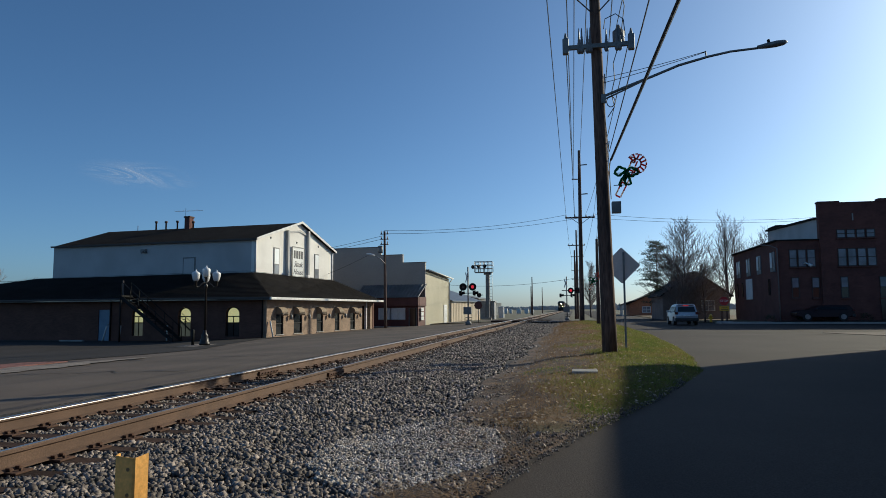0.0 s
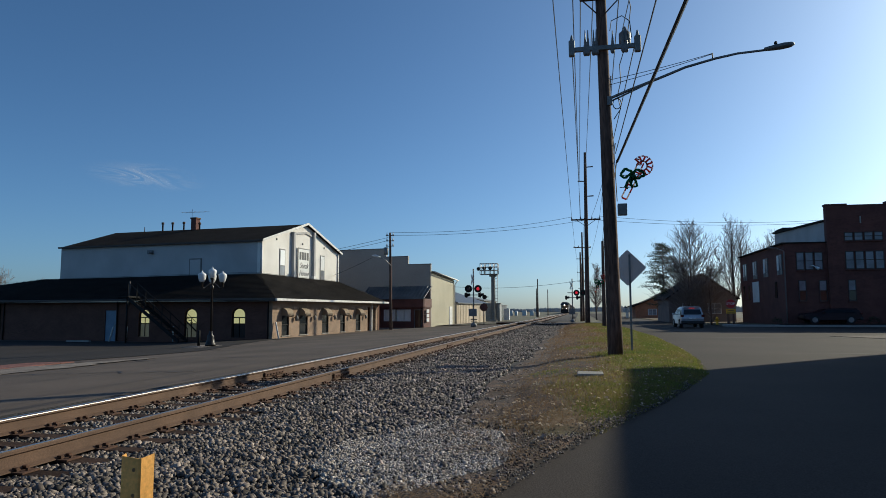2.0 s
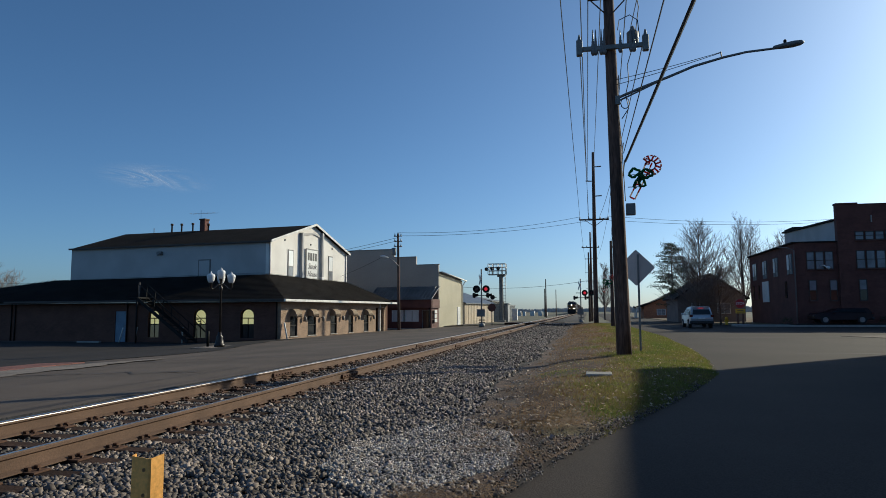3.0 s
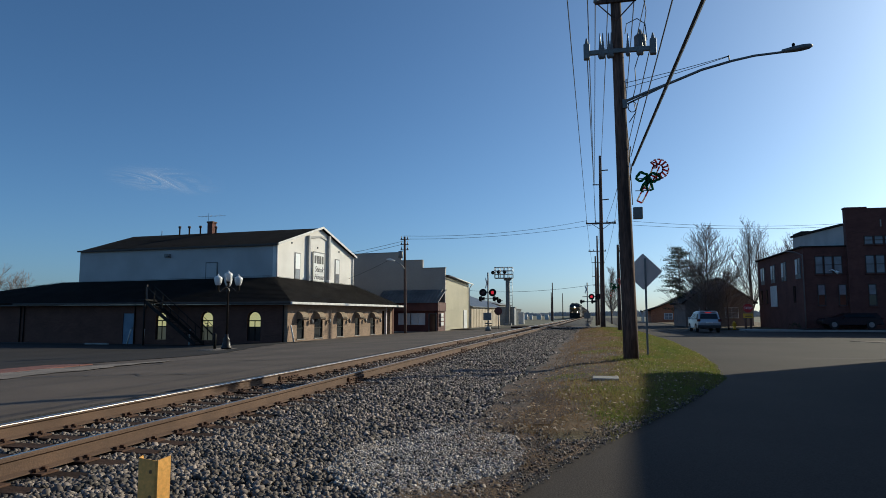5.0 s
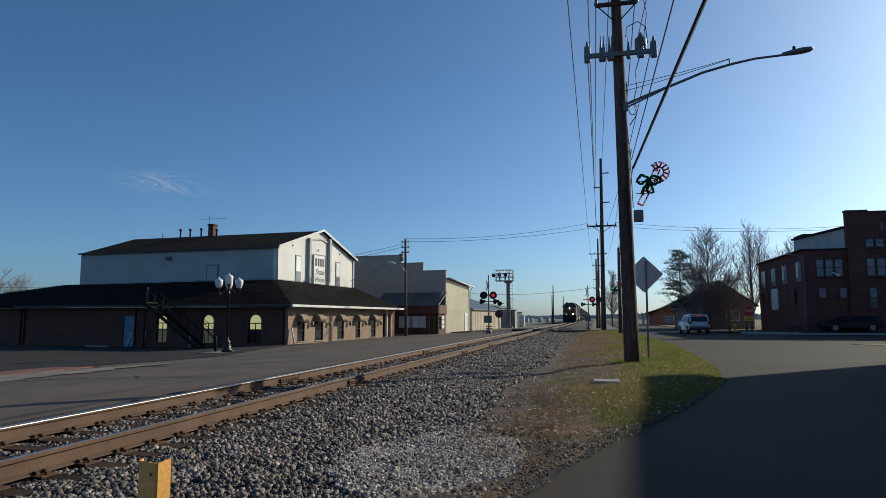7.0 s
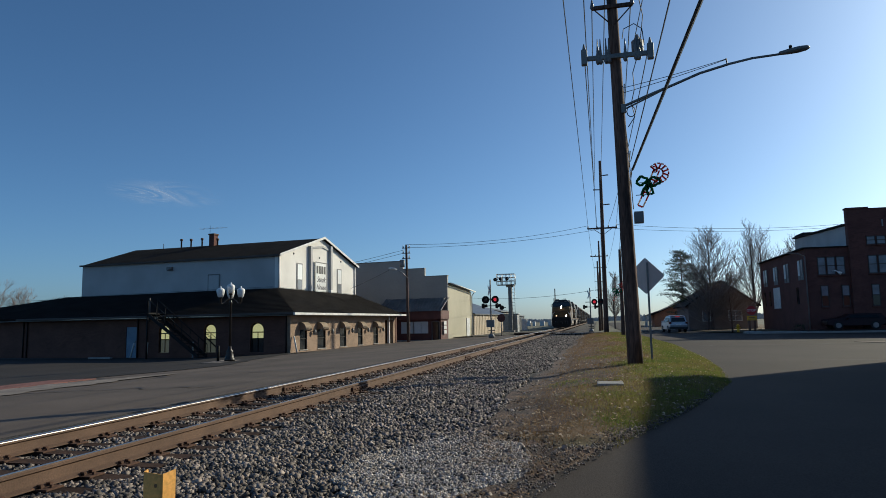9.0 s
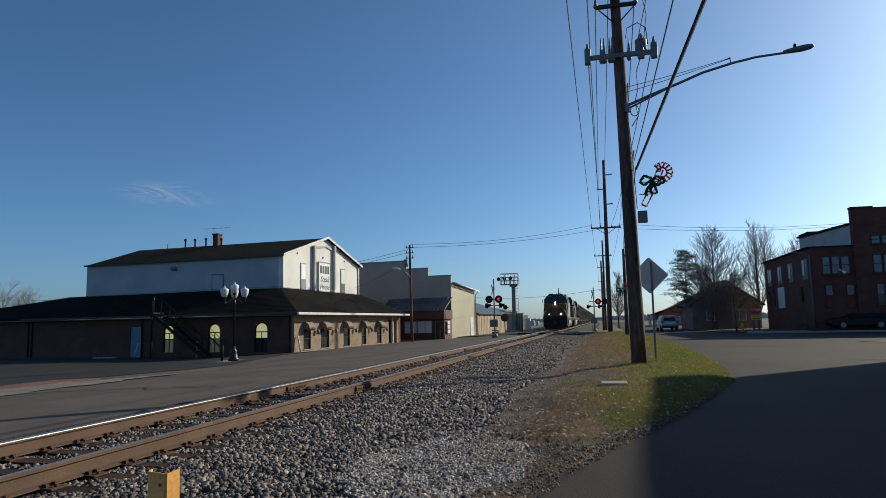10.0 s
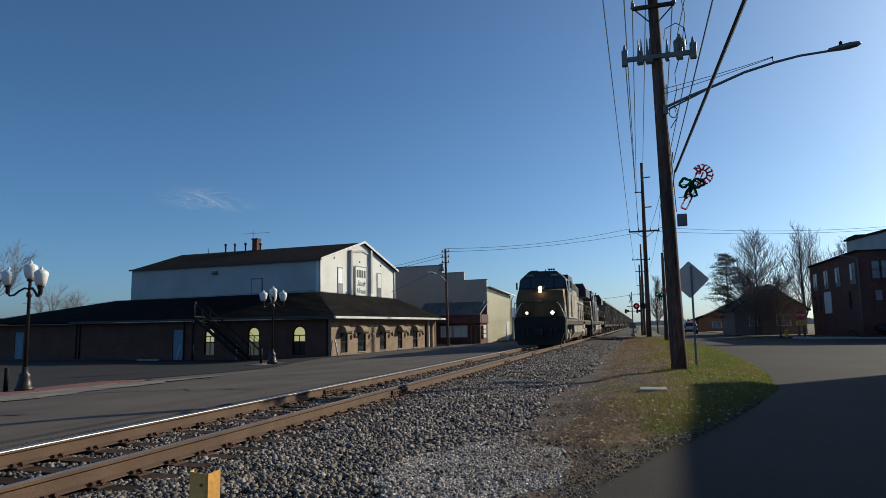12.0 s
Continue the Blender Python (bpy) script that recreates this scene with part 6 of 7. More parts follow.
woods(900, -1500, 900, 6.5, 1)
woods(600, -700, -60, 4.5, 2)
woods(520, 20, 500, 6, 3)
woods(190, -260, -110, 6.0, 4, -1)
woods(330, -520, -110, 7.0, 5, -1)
rg = random.Random(12)
for k in range(5):
    x = -24 + k * 2.4 + rg.uniform(-0.5, 0.5)
    bm = B()
    box(bm, x, x + rg.uniform(0.9, 1.6), 232, 234, -0.3, rg.uniform(0.9, 1.7), 0.1)
    tagged(part("field_tank", bm, "white_paint"), "small pale tank far along the track", "tank", "far tanks")


# ---- a thin wisp of cloud, high and far ----
def cloud():
    m = bpy.data.materials.new("thin cloud")
    m.use_nodes = True
    n, l = m.node_tree.nodes, m.node_tree.links.new
    tc, mp, no = n.new("ShaderNodeTexCoord"), n.new("ShaderNodeMapping"), n.new("ShaderNodeTexNoise")
    mp.inputs["Scale"].default_value = (0.004, 0.0016, 1)
    no.inputs["Scale"].default_value, no.inputs["Detail"].default_value, no.inputs["Distortion"].default_value = 1.0, 7, 0.8
    l(tc.outputs["Object"], mp.inputs[0])
    l(mp.outputs[0], no.inputs["Vector"])
    fall, ln = n.new("ShaderNodeMapping"), n.new("ShaderNodeVectorMath")
    fall.inputs["Scale"].default_value = (1 / 230, 1 / 330, 0)
    ln.operation = "LENGTH"
    l(tc.outputs["Object"], fall.inputs[0])
    l(fall.outputs[0], ln.inputs[0])
    edge, veil, mul = n.new("ShaderNodeMapRange"), n.new("ShaderNodeMapRange"), n.new("ShaderNodeMath")
    edge.interpolation_type = "SMOOTHSTEP"
    for node, a, b, c, d in ((edge, 0.1, 1.0, 1.0, 0.0), (veil, 0.38, 0.75, 0.0, 0.42)):
        for k, v in zip((1, 2, 3, 4), (a, b, c, d)):
            node.inputs[k].default_value = v
    l(ln.outputs["Value"], edge.inputs[0])
    l(no.outputs[0], veil.inputs[0])
    mul.operation = "MULTIPLY"
    l(edge.outputs[0], mul.inputs[0])
    l(veil.outputs[0], mul.inputs[1])
    tl, tr, mix = n.new("ShaderNodeBsdfTranslucent"), n.new("ShaderNodeBsdfTransparent"), n.new("ShaderNodeMixShader")
    tl.inputs["Color"].default_value = (0.8, 0.8, 0.8, 1)
    l(mul.outputs[0], mix.inputs[0])
    l(tr.outputs[0], mix.inputs[1])
    l(tl.outputs[0], mix.inputs[2])
    l(mix.outputs[0], n["Material Output"].inputs["Surface"])
    M["cloud"] = m
    vs = [(x, y, 12 * noise.noise((x * 0.004, y * 0.004, 1))) for y in steps(-340, 340, 16) for x in steps(-240, 240, 12)]
    fs = [(j * 13 + i, j * 13 + i + 1, j * 13 + i + 14, j * 13 + i + 13) for j in range(16) for i in range(12)]
    ob = raw("cloud", vs, fs, "cloud", "thin white wisp of cloud high in the blue sky", "cloud", "structure")
    ob.matrix_basis = pose(-1568, 2177, 501, 0, 0, 22)


cloud()


# ---- freight train ----
TRACK_X, RAIL_TOP = -5.69, 0.19


def truck(parent, y, n=3):
    """A wheel truck: side frames, axles and wheels."""
    bm = B()
    box(bm, -1.0, 1.0, y - 0.25, y + 0.25, 0.5, 0.8, 0.03)
    for sx in (-1, 1):
        box(bm, sx * 1.05 - 0.09, sx * 1.05 + 0.09, y - 0.9 * n + 0.4, y + 0.9 * n - 0.4, 0.45, 0.85, 0.05)
        for k in range(n):
            yc = y + (k - (n - 1) / 2) * 1.75
            box(bm, sx * 1.12 - 0.1, sx * 1.12 + 0.1, yc - 0.2, yc + 0.2, 0.32, 0.72, 0.04)
            tube(bm, [(sx * 1.16, yc + 0.45, 0.55), (sx * 1.16, yc + 0.45, 0.95)], 0.1, 8)
    t = part("truck", bm, "loco_gray" if n == 3 else "loco_black", parent, "wheel truck frame")
    for k in range(n):
        yc = y + (k - (n - 1) / 2) * 1.75
        bm = B()
        tube(bm, [(-0.9, yc, 0.5), (0.9, yc, 0.5)], 0.09, 8)
        for sx in (-1, 1):
            tube(bm, [(sx * 0.70, yc, 0.5), (sx * 0.82, yc, 0.5)], 0.5, 20)
        part("wheelset", bm, "rust_dark", t)


def locomotive(lead):
    """Road diesel, nose at y = 0 towards -y, rail top at z = 0."""
    e = thing("locomotive", pose(TRACK_X, 300, RAIL_TOP), "lead diesel locomotive, dusty yellow nose, dark blue cab, burning headlights" if lead else "second diesel locomotive, grey sides and dark blue cab", "locomotive", "freight train")
    # frame and pilot
    bm = B()
    box(bm, -1.5, 1.5, 0.4, 22.0, 1.25, 1.62, 0.03)
    part("frame", bm, "loco_black", e)
    bm = B()
    prism(bm, ((-1.5, 0.35), (1.5, 0.35), (1.52, 1.55), (-1.52, 1.55)), "y", 0.3, 0.42)
    prism(bm, ((-1.25, 0.1), (1.25, 0.1), (1.45, 0.75), (-1.45, 0.75)), "y", 0.02, 0.28)
    part("pilot", bm, "loco_black", e, "black pilot and snow plough")
    bm = B()
    box(bm, -0.16, 0.16, -0.45, 0.35, 0.68, 0.98, 0.05)
    box(bm, -0.2, 0.22, -0.6, -0.35, 0.62, 1.04, 0.06)
    part("coupler", bm, "loco_black", e)
    bm = B()
    for x in (-0.95, -0.7, 0.7, 0.95):
        tube(bm, [(x, 0.3, 1.1), (x, -0.02, 1.0), (x * 0.97, 0.05, 0.5)], 0.03, 6)
    part("hose", bm, "trim_black", e)
    for sx in (-1, 1):
        for k in range(4):
            bm = B()
            box(bm, sx * 1.3 - 0.22, sx * 1.3 + 0.22, 0.42 + 0.1 * k, 0.75 + 0.1 * k, 0.42 + 0.3 * k, 0.46 + 0.3 * k)
            part("step", bm, "loco_black", e)
        bm = B()
        tube(bm, [(sx * 1.52, 0.45, 0.5), (sx * 1.54, 0.42, 1.6), (sx * 1.5, 0.5, 2.6)], 0.025, 6)
        tube(bm, [(sx * 1.52, 1.0, 0.7), (sx * 1.54, 0.98, 1.7), (sx * 1.35, 1.0, 2.7)], 0.025, 6)
        part("grab_rail", bm, "sign_white", e, "white grab rail")
    bm = B()
    tube(bm, [(-1.45, 0.4, 2.55), (-1.0, 0.36, 2.62), (1.0, 0.36, 2.62), (1.45, 0.4, 2.55)], 0.022, 6)
    for x in (-1.0, 1.0):
        tube(bm, [(x, 0.38, 1.6), (x, 0.36, 2.62)], 0.022, 6)
    part("front_rail", bm, "loco_black", e)
    # nose
    bm = B()
    prism(bm, ((0.75, 1.62), (0.72, 2.75), (1.05, 3.35), (2.25, 3.5), (2.25, 1.62)), "x", -1.47, 1.47)
    for v in bm.verts:
        if v.co.z > 2.9:
            v.co.x *= 0.93
    bmesh.ops.bevel(bm, geom=bm.edges[:], offset=0.09, segments=2, affect="EDGES", profile=0.6)
    nose = part("nose", bm, "loco_yellow", e, "dusty yellow blunt nose")
    bm = B()
    prism(bm, ((-1.53, 1.55), (1.53, 1.55), (1.53, 1.74), (-1.53, 1.74)), "y", 0.5, 0.72)
    part("anticlimber", bm, "loco_black", e, "black end sheet")
    bm = B()
    box(bm, -0.34, 0.34, 0.70, 0.76, 1.75, 2.75, 0.02)
    part("nose_door", bm, "loco_yellow", nose, "dusty nose door")
    # cab
    bm = B()
    prism(bm, ((-1.53, 1.62), (1.53, 1.62), (1.53, 3.35), (1.42, 4.1), (0.85, 4.62), (-0.85, 4.62), (-1.42, 4.1), (-1.53, 3.35)), "y", 2.1, 4.9)
    for v in bm.verts:
        if v.co.y < 3 and v.co.z > 3.3:
            v.co.y += (v.co.z - 3.3) * 0.18
    bmesh.ops.bevel(bm, geom=bm.edges[:], offset=0.05, segments=2, affect="EDGES", profile=0.6)
    cab = part("cab", bm, "loco_blue", e, "dark blue cab")
    for sx in (-1, 1):
        for y0, y1, z1 in ((2.3, 3.5, 3.28), (3.56, 4.86, 3.28), (4.95, 6.3, 3.5), (6.36, 7.9, 3.5)):
            bm = B()
            box(bm, sx * 1.53 - 0.025, sx * 1.53 + 0.025, y0, y1, 1.66, z1, 0.012)
            part("side_panel", bm, "loco_gray" if lead else "loco_blue", cab, "dusty grey side panel" if lead else "")
        bm = B()
        box(bm, sx * 1.57 - 0.02, sx * 1.57 + 0.02, 3.75, 4.3, 1.75, 3.2, 0.02)
        door = part("cab_door", bm, "loco_blue", cab)
        bm = B()
        tube(bm, [(sx * 1.62, 3.62, 1.8), (sx * 1.64, 3.62, 3.1)], 0.02, 6)
        part("grab_rail", bm, "sign_white", door)
    bm = B()
    box(bm, -1.505, 1.505, 4.9, 7.95, 1.62, 4.05, 0.05)
    part("equipment_cabinet", bm, "loco_blue", e, "full-width equipment cabinet behind the cab")
    for k in range(6):
        for sx in (-1, 1):
            bm = B()
            box(bm, sx * 1.52 - 0.02, sx * 1.52 + 0.02, 5.05 + 0.46 * k, 5.4 + 0.46 * k, 3.58, 3.98, 0.01)
            part("grille", bm, "loco_black", e)
    bm = B()
    box(bm, -1.51, 1.51, 2.06, 2.16, 1.65, 3.45, 0.02)
    part("cab_front", bm, "loco_yellow" if lead else "loco_blue", cab, "yellow cab front")
    for x0, x1 in ((-1.36, -0.78), (-0.68, -0.06), (0.06, 0.68), (0.78, 1.36)):
        bm = B()
        prism(bm, ((x0, 3.55), (x1, 3.55), (x1, 4.16), (x0, 4.16)), "y", -0.012, 0.012)
        for v in bm.verts:
            v.co.y += 2.085 + (v.co.z - 3.3) * 0.18
        part("windscreen", bm, "glass", cab, "dark windscreen pane")
    for x in (-0.75, 0.75):
        bm = B()
        box(bm, x - 0.3, x + 0.3, 2.25, 2.36, 4.26, 4.44, 0.02)
        nb = part("number_board", bm, "ink", cab, "number board")
        bm = B()
        for k in range(4):
            box(bm, x - 0.22 + k * 0.11, x - 0.14 + k * 0.11, 2.235, 2.25, 4.3, 4.40)
        part("digits", bm, "concrete", nb)
    for sx in (-1, 1):
        for y0, y1 in ((2.7, 3.4), (3.6, 4.4)):
            bm = B()
            box(bm, sx * 1.5 - 0.04, sx * 1.5 + 0.04, y0, y1, 3.35, 4.0, 0.01)
            part("cab_side_window", bm, "glass", cab)
        bm = B()
        box(bm, sx * 1.7 - 0.04, sx * 1.7 + 0.04, 2.55, 2.7, 3.5, 3.95, 0.01)
        part("mirror", bm, "loco_black", cab)
    bm = B()
    tube(bm, [(0.1, 3.0, 4.62), (0.1, 3.0, 4.78)], 0.03, 6)
    box(bm, -0.9, -0.4, 3.2, 3.6, 4.6, 4.74, 0.03)
    for x in (0.35, 0.5, 0.65):
        tube(bm, [(x, 3.1, 4.72), (x, 2.75, 4.74)], [0.03, 0.07], 8)
    part("roof_gear", bm, "loco_black", cab, "horn and roof boxes")
    # lamps
    bm = B()
    box(bm, -0.22, 0.22, 1.0, 1.4, 3.08, 3.62, 0.03)
    hl = part("headlight_casing", bm, "loco_blue", nose)
    for z in (3.48, 3.22):
        bm = B()
        tube(bm, [(0, 1.0, z), (0, 0.985, z)], 0.095, 14)
        part("headlight", bm, "headlight" if lead else "red_lens", hl, "burning headlight" if lead else "")
    for x in (-0.76, 0.76):
        bm = B()
        tube(bm, [(x, 0.78, 1.98), (x, 0.47, 1.98)], [0.14, 0.15], 14)
        d = part("ditch_light", bm, "loco_black", e)
        bm = B()
        tube(bm, [(x, 0.475, 1.98), (x, 0.46, 1.98)], 0.095, 14)
        part("lens", bm, ("headlight" if x > 0 else "dim_light") if lead else "loco_black", d)
    # hood
    bm = B()
    prism(bm, ((-0.95, 1.62), (0.95, 1.62), (0.95, 4.15), (0.72, 4.42), (-0.72, 4.42), (-0.95, 4.15)), "y", 4.9, 21.2)
    hood = part("long_hood", bm, "loco_gray", e, "grey long hood")
    bm = B()
    prism(bm, ((-0.98, 3.5), (0.98, 3.5), (0.98, 4.18), (0.74, 4.45), (-0.74, 4.45), (-0.98, 4.18)), "y", 4.9, 21.15)
    part("hood_stripe", bm, "loco_blue", hood, "dark blue upper hood")
    bm = B()
    prism(bm, ((-1.52, 3.55), (1.52, 3.55), (1.52, 4.2), (1.3, 4.66), (-1.3, 4.66), (-1.52, 4.2)), "y", 17.0, 21.4)
    part("radiator", bm, "loco_blue", hood, "flared radiator housing")
    bm = B()
    box(bm, -0.7, 0.7, 9.0, 11.2, 4.42, 4.72, 0.05)
    box(bm, -1.25, 1.25, 5.6, 8.6, 4.02, 4.6, 0.06)
    part("roof_box", bm, "loco_blue", hood)
    for k in range(13):
        y = 5.2 + k * 1.2
        for sx in (-1, 1):
            bm = B()
            box(bm, sx * 0.96 - 0.02, sx * 0.96 + 0.02, y, y + 1.05, 1.8, 3.4, 0.008)
            part("hood_door", bm, "loco_gray", hood)
    bm = B()
    bm.free()
    for sx in (-1, 1):
        bm = B()
        tube(bm, [(sx * 1.5, 8.0, 2.75), (sx * 1.5, 21.8, 2.75), (sx * 1.5, 22.0, 1.6)], 0.025, 6)
        tube(bm, [(sx * 1.5, 8.0, 2.2), (sx * 1.5, 21.8, 2.2)], 0.015, 5)
        rail = part("handrail", bm, "loco_black", e, "dark side handrail")
        for k in range(10):
            bm = B()
            tube(bm, [(sx * 1.5, 8.2 + k * 1.5, 1.6), (sx * 1.5, 8.2 + k * 1.5, 2.75)], 0.024, 6)
            part("stanchion", bm, "loco_black", rail)
        bm = B()
        tube(bm, [(sx * 0.98, 0.66, 2.62), (sx * 1.14, 0.58, 2.52), (sx * 1.3, 0.5, 2.25), (sx * 1.44, 0.46, 1.9), (sx * 1.5, 0.45, 1.65)], 0.028, 6)
        part("corner_rail", bm, "sign_white", e, "white curved nose handrail")
        bm = B()
        box(bm, sx * 1.515 - 0.015, sx * 1.515 + 0.015, 1.0, 21.9, 1.5, 1.6)
        part("sill_stripe", bm, "loco_yellow", e, "dusty yellow sill stripe")
    bm = B()
    prism(bm, ((-1.45, 1.2), (1.45, 1.2), (1.45, 0.75), (1.15, 0.35), (-1.15, 0.35), (-1.45, 0.75)), "y", 6.6, 13.4)
    part("fuel_tank", bm, "loco_gray", e, "grey fuel tank")
    for sx in (-1, 1):
        bm = B()
        box(bm, sx * 1.4 - 0.1, sx * 1.4 + 0.1, 13.6, 15.2, 0.95, 1.6, 0.03)
        part("side_box", bm, "loco_gray", e)
        bm = B()
        tube(bm, [(sx * 1.25, 13.5, 0.75), (sx * 1.25, 15.4, 0.75)], 0.2, 10)
        part("air_tank", bm, "loco_gray", e)
    truck(e, 4.2)
    truck(e, 18.0)
    return e


def hopper(mt, label):
    h = thing("hopper_car", pose(TRACK_X, 400, RAIL_TOP), label, "freight car", "freight train")
    L = 15.6
    bm = B()
    prism(bm, ((0.4, 4.1), (L - 0.4, 4.1), (L - 0.4, 2.4), (L - 3.0, 1.0), (3.0, 1.0), (0.4, 2.4)), "x", -1.5, 1.5)
    body = part("body", bm, mt, h)
    for k in range(13):
        for sx in (-1, 1):
            y = 0.5 + k * (L - 1.1) / 12
            lo = 2.4 if y < 0.6 or y > L - 0.6 else max(1.0, 2.4 - min(y - 0.4, L - 0.4 - y) * 0.54)
            bm = B()
            box(bm, sx * 1.55 - 0.06, sx * 1.55 + 0.06, y, y + 0.12, lo, 4.05)
            part("side_post", bm, mt, body)
    bm = B()
    for sx in (-1, 1):
        box(bm, sx * 1.54 - 0.08, sx * 1.54 + 0.08, 0.3, L - 0.3, 4.02, 4.2)
        box(bm, sx * 1.5 - 0.08, sx * 1.5 + 0.08, 0.2, L - 0.2, 1.0, 1.25)
    box(bm, -1.5, 1.5, 0.3, 0.45, 4.02, 4.2)
    box(bm, -1.5, 1.5, L - 0.45, L - 0.3, 4.02, 4.2)
    part("top_chord", bm, mt, body)
    bm = B()
    box(bm, -0.3, 0.3, -0.4, L + 0.4, 0.8, 1.05)
    box(bm, -1.4, 1.4, 0.1, 0.3, 0.95, 1.25)
    box(bm, -1.4, 1.4, L - 0.3, L - 0.1, 0.95, 1.25)
    part("sill", bm, "loco_black", h)
    for y in (0.2, L - 0.2):
        bm = B()
        for x in (-1.3, -0.9):
            tube(bm, [(x, y, 1.0), (x, y, 4.0)], 0.03, 5)
        for k in range(8):
            tube(bm, [(-1.3, y, 1.3 + 0.35 * k), (-0.9, y, 1.3 + 0.35 * k)], 0.02, 5)
        part("ladder", bm, "loco_black", h)
    truck(h, 2.1, 2)
    truck(h, L - 2.1, 2)
    return h


TRAIN = [(locomotive(True), 0.0), (locomotive(False), 22.9)]
first = hopper("hopper_gray", "dirty grey open-top hopper car")
other = hopper("hopper_rust", "dirty brown open-top hopper car")
TRAIN += [(first, 46.3), (other, 62.8)]
for k in range(2, 20):
    TRAIN.append((copy_thing(first if k % 3 else other, pose(TRACK_X, 400, RAIL_TOP)), 46.3 + 16.5 * k))


# ---- railway track ----
def track():
    t = tagged(new("railway_track"), "rusty railway track on wooden ties", "railway track")
    for x in (-4.93, -6.44):
        bm = B()
        prof = [(-0.075, 0.0), (0.075, 0.0), (0.075, 0.012), (0.012, 0.03), (0.009, 0.125), (0.036, 0.142), (0.036, 0.168), (0.028, 0.178), (-0.028, 0.178), (-0.036, 0.168), (-0.036, 0.142), (-0.009, 0.125), (-0.012, 0.03), (-0.075, 0.012)]
        prism(bm, [(x + a, 0.012 + b) for a, b in prof], "y", -12, 700)
        rail = part("rail", bm, "rust", t, "rusty brown steel rail")
        bm = B()
        g = 1 if x < -6 else -1
        arc = [(x + g * (0.0385 - 0.030 * (1 - math.cos(k))), 0.175 + 0.017 * math.sin(k)) for k in steps(0, math.pi / 2, 8)]
        prism(bm, arc + [(x - g * 0.022, 0.192), (x - g * 0.022, 0.186), (x + g * 0.020, 0.175)], "y", -12, 700)
        part("running_surface", bm, "rail_top", rail, "polished running surface")
        for y in (1.0, 12.9, 24.8, 31.4, 43.0):
            bm = B()
            box(bm, x - 0.055, x + 0.055, y, y + 0.9, 0.05, 0.13, 0.01)
            for k in range(6):
                tube(bm, [(x - 0.08, y + 0.1 + k * 0.14, 0.09), (x + 0.08, y + 0.1 + k * 0.14, 0.09)], 0.016, 6)
            part("joint_bar", bm, "rust_dark", rail)
    rg = random.Random(8)
    ties, plates = [], []
    for k in range(3):
        bm = B()
        box(bm, -1.30, 1.30, -0.115, 0.115, -0.18, -0.002, 0.012)
        for v in bm.verts:
            v.co += Vector((rg.uniform(-0.02, 0.02), rg.uniform(-0.008, 0.008), rg.uniform(-0.008, 0.004)))
        ties.append(mesh_of("tie", bm, "tie"))
    bm = B()
    box(bm, -0.19, 0.19, -0.1, 0.1, -0.004, 0.014, 0.004)
    for sx in (-1, 1):
        for y in (-0.055, 0.05):
            box(bm, sx * 0.09 - 0.012, sx * 0.09 + 0.012, y - 0.012, y + 0.012, 0.0, 0.04)
            box(bm, sx * 0.082 - 0.022, sx * 0.082 + 0.022, y - 0.018, y + 0.018, 0.03, 0.046)
        box(bm, sx * 0.15 - 0.012, sx * 0.15 + 0.012, -0.012, 0.012, 0.0, 0.036)
    plate = mesh_of("tie_plate", bm, "rust_dark")
    n = 0
    y = -2.0
    while y < 66:
        tie = share("tie", ties[n % 3], t, TRACK_X + rg.uniform(-0.06, 0.06), y + rg.uniform(-0.02, 0.02), 0, rg.uniform(-0.8, 0.8))
        if y < 40:
            for x in (-4.93, -6.44):
                share("tie_plate", plate, t, x, y, 0)
        y += 0.51
        n += 1
    bm = B()
    while y < 260:
        box(bm, TRACK_X - 1.3, TRACK_X + 1.3, y - 0.11, y + 0.11, -0.18, -0.004)
        y += 0.51
    tagged(part("far_ties", bm, "tie", t), "", "", "", "stuff")


track()


